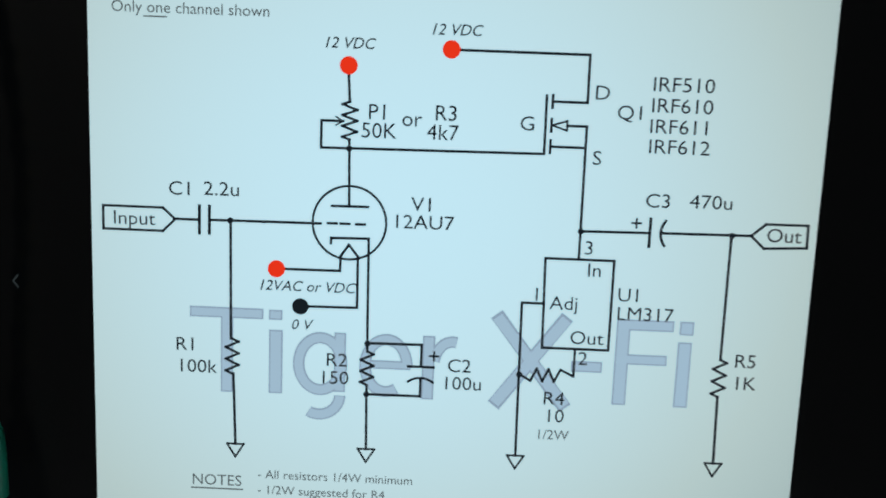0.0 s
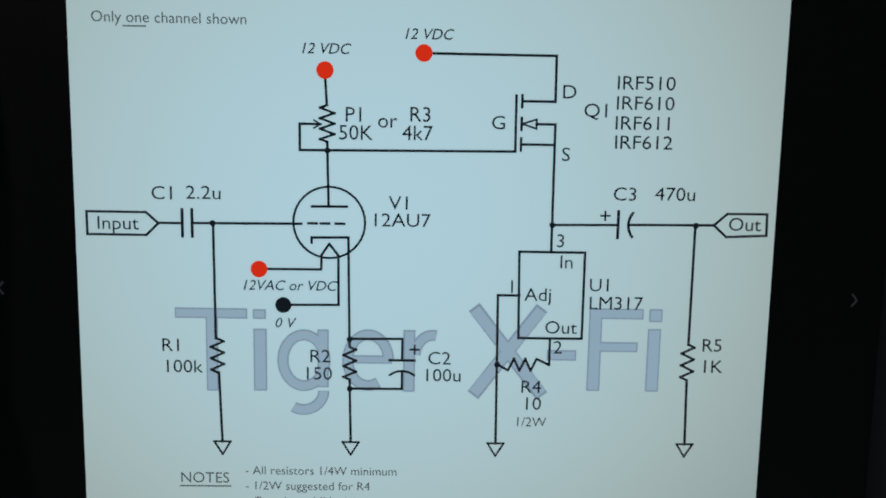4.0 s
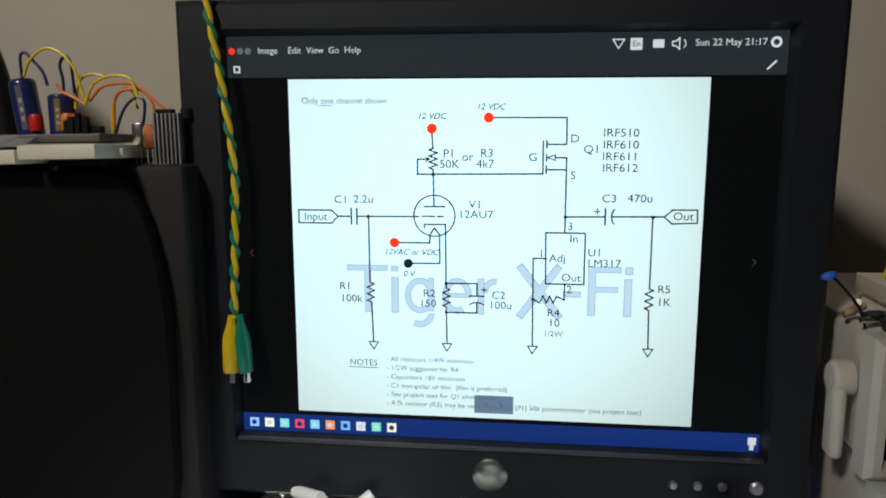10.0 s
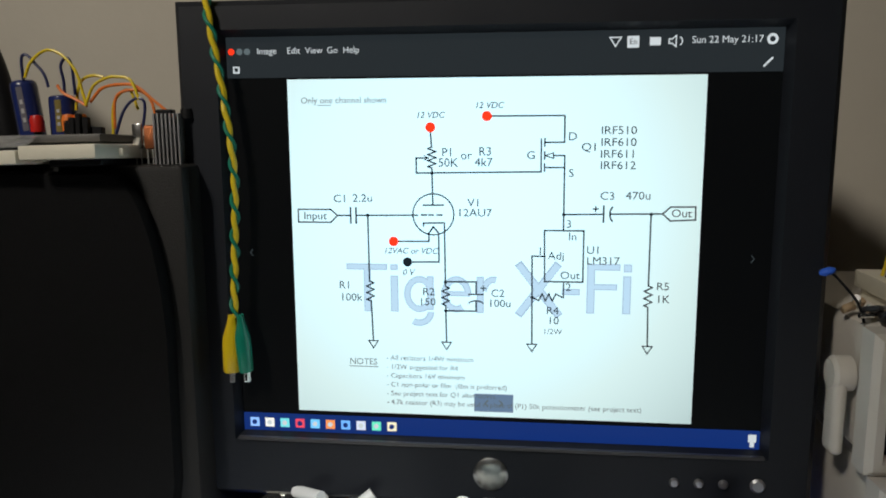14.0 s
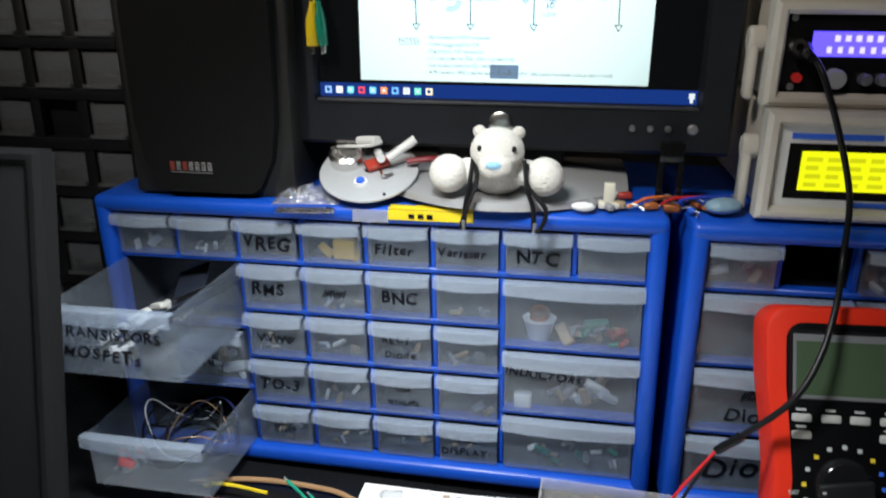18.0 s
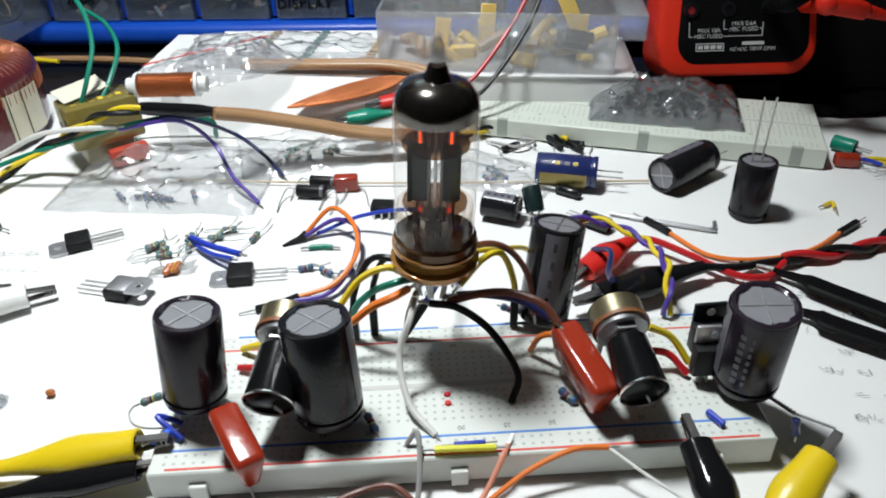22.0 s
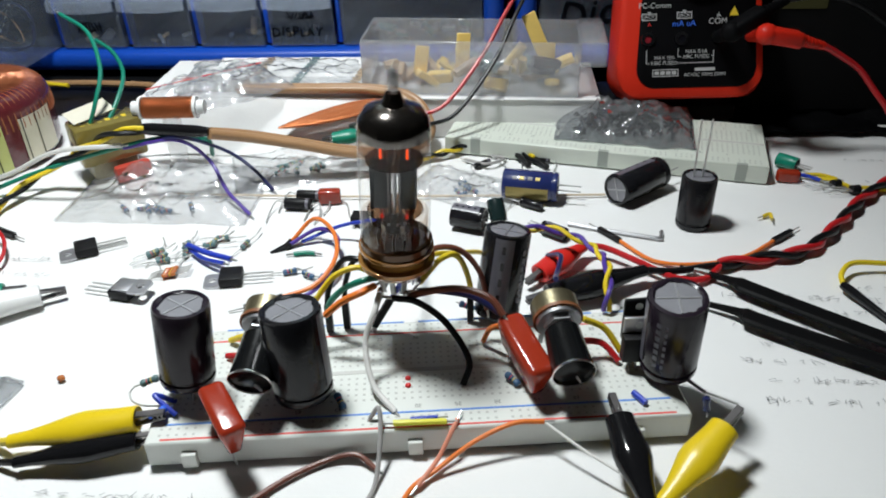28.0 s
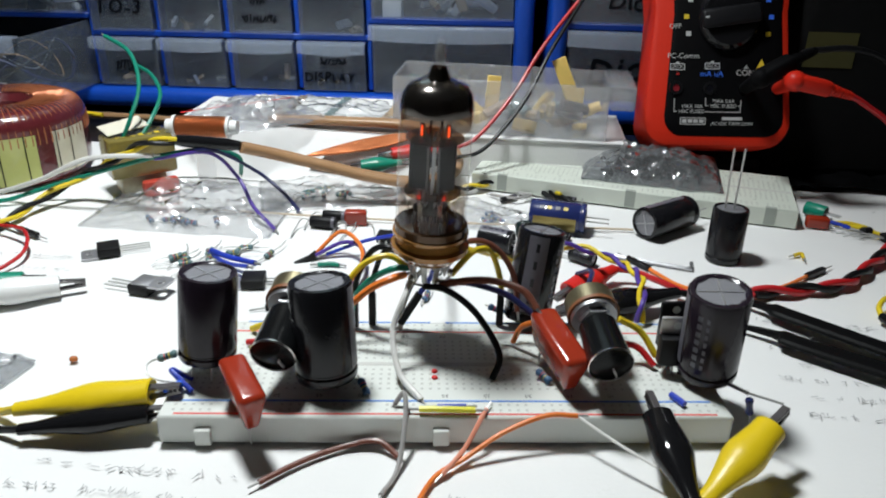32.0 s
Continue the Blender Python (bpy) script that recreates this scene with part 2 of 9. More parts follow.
M_WOOL = mat("white_wool_yarn", (0.74, 0.71, 0.66), 0.95, vary=0.12, scale=120, bump=1.0, bscale=420)
M_WHITE = mat("white_plastic", (0.78, 0.78, 0.77), 0.4, vary=0.04, scale=60)
M_GREYB = mat("grey_stand_plastic", (0.30, 0.30, 0.31), 0.42, vary=0.06, scale=30)
M_YEL = mat("yellow_rubber", (0.74, 0.53, 0.012), 0.34, vary=0.06, scale=70, bump=0.06)
M_TAPE = mat("yellow_tape", (0.80, 0.62, 0.02), 0.4, vary=0.05, scale=80)
M_GREEN = mat("green_rubber", (0.005, 0.22, 0.14), 0.35, vary=0.08, scale=70, bump=0.06)
M_RED = mat("red_rubber", (0.60, 0.02, 0.015), 0.35, vary=0.08, scale=70, bump=0.06)
M_ORANGE = mat("orange_red_holster", (0.62, 0.024, 0.007), 0.48, spec=0.3, vary=0.05, scale=50, bump=0.08)
M_INK = mat("marker_ink", (0.005, 0.005, 0.008), 0.6, bump=0, spec=0.1)
M_PRINT = mat("white_print", (0.46, 0.46, 0.46), 0.6, bump=0)
M_BLUEP = mat("blue_print", (0.03, 0.14, 0.75), 0.6, bump=0)
M_YELP = mat("yellow_print", (0.75, 0.55, 0.03), 0.6, bump=0)
M_REDP = mat("red_print", (0.65, 0.02, 0.02), 0.5, bump=0)
M_LCDG = mat("grey_green_lcd", (0.055, 0.085, 0.048), 0.18, vary=0.04, scale=30, bump=0)
M_COPPER = mat("copper", (0.46, 0.15, 0.055), 0.33, 0.75, vary=0.2, scale=200, bump=0.3, bscale=3000)
W = {}
for _n, _c in (("yellow", (0.74, 0.55, 0.02)), ("black", (0.008, 0.008, 0.009)), ("green", (0.005, 0.20, 0.13)), ("blue", (0.02, 0.05, 0.45)), ("red", (0.48, 0.012, 0.016)), ("orange", (0.80, 0.20, 0.03)), ("brown", (0.16, 0.05, 0.03)), ("grey", (0.35, 0.34, 0.33)), ("white", (0.72, 0.71, 0.68)), ("purple", (0.08, 0.04, 0.30)), ("maroon", (0.22, 0.012, 0.02)), ("tan", (0.38, 0.22, 0.11)), ("navy", (0.015, 0.02, 0.09)), ("wood", (0.60, 0.49, 0.36)), ("salmon", (0.75, 0.30, 0.20)), ("lemon", (0.78, 0.74, 0.06))):
    W[_n] = mat(_n + "_insulation", _c, 0.36, spec=0.22 if _n == "black" else 0.5, vary=0.08, scale=90, bump=0.05, bscale=900)


def letters(text, size, m, material, parent, name="lettering", align="CENTER", shear=0.0, bold=0.0):
    """Flat writing in the built-in font, as a mesh."""
    cu = bpy.data.curves.new("t", "FONT")
    cu.body, cu.size, cu.align_x, cu.align_y, cu.shear, cu.offset, cu.resolution_u = text, size, align, "CENTER", shear, bold, 3
    tmp = new("t", cu)
    me = bpy.data.meshes.new_from_object(tmp.evaluated_get(bpy.context.evaluated_depsgraph_get()))
    bpy.data.objects.remove(tmp)
    bpy.data.curves.remove(cu)
    me.transform(m)
    me.materials.clear()
    me.materials.append(material)
    ob = new(name, me)
    ob.parent = parent
    return ob


GLYPHS = {}
for _ch in "VREGFilterNTCBDUOSMAIds3-oaPLY":
    if _ch not in GLYPHS:
        _ob = letters(_ch, 1.0, Matrix(), M_INK, None, "glyph", "LEFT", 0.0, 0.012)
        GLYPHS[_ch] = _ob.data
        bpy.data.objects.remove(_ob)


def plate(x0, x1, z0, z1, y, bm=None, t=0.0002):
    """A thin plate that faces -y."""
    return box(x0, x1, y, y + t, z0, z1, 0, 2, bm)

# ---- the room ----
WALL_Y = 0.42


def structure(name, bm, material, label, category):
    return solo(name, bm, material, label, category, kind="structure", smooth=False)


structure("floor", box(-2.6, 2.6, -2.6, 0.62, -0.80, -0.74), M_FLOOR, "brown floor of a small dim workroom", "floor")
structure("ceiling", box(-2.6, 2.6, -2.6, 0.62, 2.40, 2.46), M_WHITE, "plain white painted ceiling of the workroom", "ceiling")
structure("wall_north", box(-2.6, 2.6, WALL_Y, WALL_Y + 0.12, -0.74, 2.40), M_WALL, "beige painted wall behind the workbench", "wall")
structure("wall_south", box(-2.6, 2.6, -2.72, -2.6, -0.74, 2.40), M_WALL, "beige painted wall across the room", "wall")
structure("wall_west", box(-2.72, -2.6, -2.6, 0.62, -0.74, 2.40), M_WALL, "beige painted side wall", "wall")
structure("wall_east", box(2.6, 2.72, -2.6, 0.62, -0.74, 2.40), M_WALL, "beige painted side wall", "wall")

desk = thing("workbench", "black laminate workbench top strewn with parts", "table")
part("tabletop", box(-0.95, 0.95, -0.50, 0.40, -0.030, -0.0012, 0.002), M_DESK, desk)
for lx in (-0.9, 0.9):
    for ly in (-0.45, 0.35):
        part("leg", box(lx - 0.025, lx + 0.025, ly - 0.025, ly + 0.025, -0.74, -0.030, 0.003), M_BLACK, desk)

# sheets of paper on the bench
def paper_sheet(name, x0, x1, y0, y1, z, rz, label, seed):
    rnd = random.Random(seed)
    b = bmesh.new()
    nx, ny = 24, 16
    g = [[b.verts.new((x0 + (x1 - x0) * i / nx, y0 + (y1 - y0) * j / ny, 0.0006 * noise.noise(Vector((i * 0.4 + seed, j * 0.4, 0))) * (1 if 0 < i < nx else 0.5))) for i in range(nx + 1)] for j in range(ny + 1)]
    for j in range(ny):
        for i in range(nx):
            b.faces.new((g[j][i], g[j][i + 1], g[j + 1][i + 1], g[j + 1][i]))
    low = bmesh.ops.extrude_face_region(b, geom=b.faces[:])
    for v in low["geom"]:
        if isinstance(v, bmesh.types.BMVert):
            v.co.z -= 0.0002
    ob = solo(name, b, M_PAPER, label, "paper")
    ob.matrix_world = pose(0, 0, z, 0, 0, rz)
    return ob


def pencil_marks(sheet, x0, x1, y0, y1, rows, seed):
    """Faint pencil notes on the paper, lines of short uneven strokes."""
    rnd = random.Random(seed)
    bm = None
    for r_ in range(rows):
        y, x = y1 - (y1 - y0) * (r_ + 0.5) / rows, x0 + rnd.uniform(0, 0.3) * (x1 - x0)
        while x < x1:
            h = rnd.uniform(0.0012, 0.0030)
            for _ in range(rnd.randint(1, 3)):
                m = pose(x + rnd.uniform(-1, 1) * 0.0012, y + rnd.uniform(-1, 1) * 0.001, 0.0010, 0, 0, rnd.uniform(0, 180))
                bm = box(-h / 2, h / 2, -0.00012, 0.00012, 0, 0.00006, 0, 2, bm, m)
            x += rnd.choice((0.0022, 0.0026, 0.0034, 0.0075))
    ob = part("pencil_note", bm, M_PENCIL, sheet, "faint grey pencil notes", False)
    ob["kind"] = "stuff"


M_PENCIL = mat("pencil_grey", (0.34, 0.34, 0.35), 0.7, bump=0)
big_paper = paper_sheet("paper_sheet", -0.62, 0.62, -0.46, 0.100, 0.0004, -2.2, "large white paper sheet covering the workbench, with pencil scribbles", 3)
for a in ((0.225, 0.300, -0.160, -0.085, 7, 1), (0.290, 0.360, -0.110, -0.055, 5, 2), (0.110, 0.215, -0.250, -0.205, 4, 3), (-0.120, -0.060, -0.095, -0.070, 2, 4), (-0.020, 0.060, -0.235, -0.205, 3, 5), (0.150, 0.180, -0.090, -0.070, 2, 6), (0.330, 0.400, -0.020, 0.060, 3, 7)):
    pencil_marks(big_paper, *a)

# ---- drawer cabinets ----
FY = 0.180


def scrawl(parent, x, z, w, h, rnd):
    """Marker writing that cannot be read: uneven slanted strokes."""
    bm, n = None, max(5, int(w / 0.0026))
    for k in range(n):
        u = x - w / 2 + w * (k + 0.5) / n
        m = Matrix.Translation((u, FY - 0.0046, z + rnd.uniform(-0.1, 0.1) * h)) @ Matrix.Rotation(radians(rnd.uniform(-28, 34)), 4, "Y")
        bm = box(-0.00055, 0.00055, 0, 0.0001, -h * rnd.uniform(0.35, 0.6), h * rnd.uniform(0.35, 0.6), 0, 2, bm, m)
        if rnd.random() < 0.5:
            m = Matrix.Translation((u, FY - 0.0046, z + rnd.uniform(-0.4, 0.4) * h)) @ Matrix.Rotation(radians(rnd.uniform(-20, 20)), 4, "Y")
            bm = box(-w / n * 0.7, w / n * 0.7, 0, 0.0001, -0.0005, 0.0005, 0, 2, bm, m)
    part("marker_writing", bm, M_INK, parent)["kind"] = "stuff"


def hand_written(text, size, x, z, parent, rnd, lean=0.0):
    """Marker writing on a drawer front: each letter a little off in size, height and slant."""
    bm, at = bmesh.new(), 0.0
    for ch in text:
        if ch == " ":
            at += size * 0.35
            continue
        me = GLYPHS[ch].copy()
        me.transform(Matrix.Rotation(radians(rnd.uniform(-9, 9)), 4, "Z") @ Matrix(((1, rnd.uniform(0.0, 0.25), 0, 0), (0, 1, 0, 0), (0, 0, 1, 0), (0, 0, 0, 1))) @ Matrix.Scale(size * rnd.uniform(0.88, 1.15), 4))
        lo, hi = min(v.co.x for v in me.vertices), max(v.co.x for v in me.vertices)
        me.transform(Matrix.Translation((at - lo, rnd.uniform(-0.08, 0.08) * size, 0)))
        at += hi - lo + size * 0.10
        bm.from_mesh(me)
        bpy.data.meshes.remove(me)
    bm.transform(pose(x, FY - 0.0046, z, 90, lean, 0) @ Matrix.Translation((-at / 2, 0, 0)))
    return part("marker_writing", bm, M_INK, parent, "", False)


def pull_lip(x0, x1, z0, z1):
    """A pull lip with a bowed, rounded front."""
    b = bmesh.new()
    n, rows_ = 10, []
    for i in range(n + 1):
        u = -1 + 2 * i / n
        bow = 0.0022 * (1 - u * u)
        x = x0 + (x1 - x0) * i / n
        prof = ((-0.0045, z1), (-0.0095 - bow, z1), (-0.0115 - bow, z1 - 0.0008), (-0.0122 - bow, z1 - 0.0022), (-0.0122 - bow, z0 - bow * 0.5), (-0.0108 - bow, z0 - bow * 0.5), (-0.0106 - bow, z1 - 0.0016), (-0.0045, z1 - 0.0013))
        rows_.append([b.verts.new((x, FY + y, z)) for y, z in prof])
    for p, q in zip(rows_, rows_[1:]):
        for i in range(8):
            b.faces.new((p[i], p[(i + 1) % 8], q[(i + 1) % 8], q[i]))
    b.faces.new(rows_[0])
    b.faces.new(rows_[-1][::-1])
    return b


def drawer(parent, x0, x1, z0, z1, out=0.0, depth=0.15, text="", tsize=0.016):
    """A see-through drawer: front, sides, floor, back and a lip to pull it by."""
    rnd = random.Random(round(x0 * 1000) * 31 + round(z0 * 1000))
    dr = new("drawer")
    dr.parent = parent
    dr.location = (0, -out, 0)
    g, t = 0.0028, 0.0013
    a, b_, c, d = x0 + g, x1 - g, z0 + g * 0.7, z1 - g
    h = d - c
    part("front_wall", box(a, b_, FY - 0.004, FY - 0.004 + t, c, d, 0.0005), M_MILKY, dr)
    for xx in (a, b_ - t):
        part("side_wall", box(xx, xx + t, FY - 0.0026, FY - 0.0027 + depth, c, d - 0.001), M_MILKY, dr)
    part("back_wall", box(a + t, b_ - t, FY - 0.0028 + depth - t, FY - 0.0028 + depth, c + t, d - 0.001), M_MILKY, dr)
    part("tray_floor", box(a + t, b_ - t, FY - 0.0026, FY - 0.0042 + depth, c, c + t), M_MILKY, dr)
    lip_h = 0.0072 if x1 - x0 < 0.08 else 0.0092
    part("lip", pull_lip(a - 0.0012, b_ + 0.0012, d - lip_h, d + 0.0008), M_LIP, dr)
    if text:
        lines = text.split("\n")
        for k, s in enumerate(lines):
            if s.startswith("~"):
                scrawl(dr, (x0 + x1) / 2, c + (h - lip_h) * (0.55 - 0.42 * (k - (len(lines) - 1) / 2)), 0.0065 * len(s), tsize * 0.55, rnd)
                continue
            hand_written(s, tsize, (x0 + x1) / 2 + rnd.uniform(-0.003, 0.002), c + (h - lip_h) * (0.55 - 0.42 * (k - (len(lines) - 1) / 2)), dr, rnd)
    return dr


def bits(parent, x0, x1, y0, y1, z, n, size, colors, seed, name="loose_parts", label=""):
    """A jumble of small parts: cans, rods and blocks in mixed colours, one mesh a colour."""
    rnd = random.Random(seed)
    for ci, m in enumerate(colors):
        bm = None
        for _ in range(n):
            s = size * rnd.uniform(0.5, 1.3)
            c = Vector((rnd.uniform(x0, x1), rnd.uniform(y0, y1), z + rnd.uniform(0.3, 1.6) * s))
            r = Euler((rnd.uniform(0, 3), rnd.uniform(0, 3), rnd.uniform(0, 3))).to_matrix().to_4x4()
            mm = Matrix.Translation(c) @ r
            if rnd.random() < 0.55:
                bm = lathe([(0, -s), (s * 0.38, -s), (s * 0.42, 0), (s * 0.38, s), (0, s)], 8, mm, bm)
            else:
                bm = box(-s * 0.5, s * 0.5, -s * 0.3, s * 0.3, -s, s, s * 0.12, 1, bm, mm)
        ob = part(name, bm, m, parent, label)
        ob["kind"] = "stuff"


M_B1, M_B2, M_B3, M_B4 = mat("resin_tan", (0.42, 0.30, 0.18), 0.5), mat("part_grey", (0.28, 0.28, 0.29), 0.45), mat("part_dark", (0.02, 0.02, 0.022), 0.4), mat("part_white", (0.7, 0.69, 0.66), 0.5)
M_B5, M_B6 = mat("part_red", (0.45, 0.05, 0.03), 0.4), mat("part_yellow", (0.80, 0.45, 0.04), 0.45)


def cabinet_frame(name, x0, x1, z1, label, rails, posts, feet):
    """Blue cabinet: rounded rim, dividing rails and posts, back and sides."""
    cab = thing(name, label, "cabinet", group="drawer cabinets")
    w = 0.0135
    for nm, b in (("rim_top", (x0, x1, z1 - w, z1)), ("rim_bottom", (x0, x1, 0.0105, 0.0250))):
        part(nm, box(b[0], b[1], FY - 0.012, FY + 0.17, b[2], b[3], 0.0055, 3), M_BLUE, cab)
    for nm, a, c in (("rim_side", x0, x0 + w), ("rim_side", x1 - w, x1)):
        part(nm, box(a, c, FY - 0.0115, FY + 0.1695, 0.0135, z1 - 0.004, 0.0055, 3), M_BLUE, cab)
    part("plinth", box(x0 + 0.006, x1 - 0.006, FY - 0.004, FY + 0.165, 0.0092, 0.0125), M_BLACK, cab, "dark plinth")
    for fx in feet:
        part("foot", box(fx - 0.012, fx + 0.012, FY - 0.002, FY + 0.160, 0.0, 0.0094), M_BLACK, cab)
    # Liners, inner shelves and partitions are painted dark to shade the inside.
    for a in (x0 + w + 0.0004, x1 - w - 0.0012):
        part("liner", box(a, a + 0.0008, FY + 0.0030, FY + 0.1595, 0.0256, z1 - w - 0.0016), M_SHADEIN, cab, "inner side coloured near black for its shade")
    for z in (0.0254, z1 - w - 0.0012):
        part("liner", box(x0 + w + 0.0014, x1 - w - 0.0014, FY + 0.0030, FY + 0.1595, z, z + 0.0008), M_SHADEIN, cab, "inner side coloured near black for its shade")
    part("back", box(x0 + 0.005, x1 - 0.005, FY + 0.160, FY + 0.168, 0.006, z1 - 0.004), M_SHADEIN, cab)
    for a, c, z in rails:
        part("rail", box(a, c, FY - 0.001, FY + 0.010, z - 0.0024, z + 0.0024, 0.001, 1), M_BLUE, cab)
        part("shelf", box(a, c, FY + 0.0102, FY + 0.155, z - 0.0018, z + 0.0018), M_SHADEIN, cab, "inner shelf with its shade painted in")
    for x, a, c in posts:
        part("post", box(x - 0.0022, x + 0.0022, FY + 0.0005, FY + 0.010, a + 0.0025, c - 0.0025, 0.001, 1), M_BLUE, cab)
        part("partition", box(x - 0.0016, x + 0.0016, FY + 0.0102, FY + 0.155, a + 0.0025, c - 0.0025), M_SHADEIN, cab, "inner partition with its shade painted in")
    return cab


X0, X1, ZT = -0.309, 0.147, 0.250
C = [-0.2975 + 0.0541 * i for i in range(9)]
R = [0.236, 0.1970, 0.1535, 0.110, 0.0655, 0.0245]
LARGE = [0.1970, 0.1365, 0.078, 0.0245]
rails = [(C[0], C[8], R[1])] + [(C[2], C[6], z) for z in R[2:5]] + [(C[0], C[2], z) for z in LARGE[1:3]] + [(C[6], C[8], z) for z in LARGE[1:3]]
posts = [(C[i], R[1], R[0]) for i in range(1, 8)] + [(C[2], R[5], R[1]), (C[6], R[5], R[1])] + [(C[k], R[i + 1], R[i]) for k in (3, 4, 5) for i in range(1, 5)]
cab = cabinet_frame("drawer_cabinet", X0, X1, ZT, "blue plastic drawer cabinet with frosted drawers and marker labels", rails, posts, (0.125,))
top_text = ["", "", "VREG", "", "Filter", "Varistor", "NTC", ""]
for i in range(8):
    dr = drawer(cab, C[i], C[i + 1], R[1], R[0], 0.0, 0.15, top_text[i], 0.0092 if len(top_text[i]) > 7 else 0.0120 if len(top_text[i]) > 5 else 0.0150)
    if i in (0, 1, 3):
        bits(dr, C[i] + 0.01, C[i + 1] - 0.01, FY + 0.004, FY + 0.03, R[1] + 0.002, 3, 0.006, (M_B4, M_B2) if i < 3 else (M_B4, M_B6, M_B5), 70 + i)
part("yellow_block", box(C[3] + 0.026, C[3] + 0.044, FY + 0.002, FY + 0.012, R[1] + 0.004, R[1] + 0.020, 0.001), M_B6, dr.parent, "orange-yellow film capacitor seen through the drawer")
small = [["RMS", "~~~", "BNC", ""], ["~~~~~", "", "RECT\nDiode", ""], ["TO-3", "", "~~\n~~~~", ""], ["~~~", "", "", "~~~\nDISPLAY"]]
for r_ in range(4):
    for c_ in range(4):
        s = small[r_][c_]
        dr = drawer(cab, C[2 + c_], C[3 + c_], R[r_ + 2], R[r_ + 1], 0.0, 0.15, s, 0.0092 if len(s) > 9 else 0.0105 if len(s) > 5 else 0.0145)
        if not s or r_ % 2 or c_ == 1:
            bits(dr, C[2 + c_] + 0.009, C[3 + c_] - 0.009, FY + 0.004, FY + 0.025, R[r_ + 2] + 0.002, 2, 0.005, (M_B2, M_B1) if c_ != 1 else (M_B1, M_B4), 200 + r_ * 4 + c_)
for k in range(3):
    dr = drawer(cab, C[6], C[8], LARGE[k + 1], LARGE[k], 0.0, 0.15)
    a, b_, z = C[6] + 0.012, C[8] - 0.012, LARGE[k + 1] + 0.002
    if k == 0:
        bits(dr, a + 0.035, b_, FY + 0.004, FY + 0.035, z, 5, 0.0075, (M_B5, M_B2, M_GREEN, M_B1), 301)
        part("small_pot", lathe([(0, 0), (0.0085, 0), (0.0125, 0.016), (0.0135, 0.017), (0, 0.0172)], 18, pose(C[6] + 0.028, FY + 0.016, z)), M_B4, dr, "white plastic pot with copper coils in it")
        part("coil", lathe([(0.003, 0), (0.008, 0), (0.008, 0.006), (0.003, 0.006)], 16, pose(C[6] + 0.028, FY + 0.016, z + 0.018, 20, 0, 0)), M_COPPER, dr)
    elif k == 1:
        hand_written("INDUCTORS", 0.0098, C[6] + 0.034, LARGE[1] - 0.022, dr, random.Random(41), 5)
        part("white_block", box(C[6] + 0.010, C[6] + 0.024, FY + 0.002, FY + 0.012, z, z + 0.012, 0.001), M_B4, dr)
        bits(dr, a + 0.02, b_, FY + 0.004, FY + 0.03, z, 4, 0.008, (M_B4, M_B1, M_B2), 302)
    else:
        bits(dr, a, b_, FY + 0.004, FY + 0.03, z, 4, 0.006, (M_B4, M_B2, M_B1, M_GREEN), 303)
# the two drawers that are pulled out, and the one between them
d1 = drawer(cab, C[0], C[2], LARGE[1], LARGE[0], 0.098, 0.15)
hand_written("TRANSISTORS", 0.0115, (C[0] + C[2]) / 2 - 0.002, LARGE[0] - 0.024, d1, random.Random(42), 2)
hand_written("MOSFETs", 0.0135, (C[0] + C[2]) / 2 - 0.010, LARGE[0] - 0.041, d1, random.Random(43), 3)
bits(d1, C[0] + 0.012, C[1] + 0.006, FY + 0.012, FY + 0.10, LARGE[1] + 0.003, 8, 0.008, (M_B3, M_B2, M_B4), 304)
bits(d1, C[1] - 0.012, C[1] + 0.008, FY + 0.030, FY + 0.085, LARGE[1] + 0.020, 4, 0.008, (M_B4,), 307)
M_CARDN = mat("navy_card", (0.016, 0.022, 0.040), 0.6)
part("card", box(-0.026, 0.026, -0.062, 0.062, 0, 0.0012, 0.0003, 1, None, pose(C[1] + 0.022, FY + 0.072, LARGE[1] + 0.030, 0, -38, -14)), M_CARDN, d1, "dark blue card lying across the parts")
part("card", box(-0.014, 0.014, -0.030, 0.030, 0, 0.0010, 0.0003, 1, None, pose(C[1] + 0.004, FY + 0.106, LARGE[1] + 0.036, 0, -18, 24)), M_CARDN, d1)
d2 = drawer(cab, C[0], C[2], LARGE[2], LARGE[1], 0.002, 0.15, "~~~~~~~", 0.022)
bits(d2, C[0] + 0.01, C[2] - 0.01, FY + 0.004, FY + 0.04, LARGE[2] + 0.002, 4, 0.009, (M_B4, M_B1), 305)
d3 = drawer(cab, C[0], C[2], LARGE[3], LARGE[2], 0.082, 0.15)
for k, (col, rr, rw_) in enumerate((("black", 0.020, 0.0012), ("white", 0.021, 0.0006), ("black", 0.026, 0.0012), ("black", 0.016, 0.0010), ("tan", 0.018, 0.0006), ("navy", 0.023, 0.0010))):
    pts = [((C[0] + C[2]) / 2 + rr * 1.5 * math.cos(a) + 0.002 * k, FY + 0.055 + rr * math.sin(a) * 1.6, LARGE[3] + 0.010 + (0.021 if k == 1 else 0.012) * (1 + math.sin(a * 2 + k))) for a in [i * 0.7 + k for i in range(7 if k == 1 else 13)]]
    part("wire_coil", sweep(pts, rw_, 6), W[col], d3, col + " hook-up wire coiled in the drawer")
bits(d3, C[0] + 0.01, C[0] + 0.03, FY + 0.01, FY + 0.03, LARGE[3] + 0.003, 3, 0.008, (M_RED, M_B2), 306)

# the cabinet stands slightly askew on the bench
ASKEW = pose(0.147, FY, 0, 0, -1.2, -3.2) @ pose(-0.147, -FY, 0)
cab.matrix_world = ASKEW

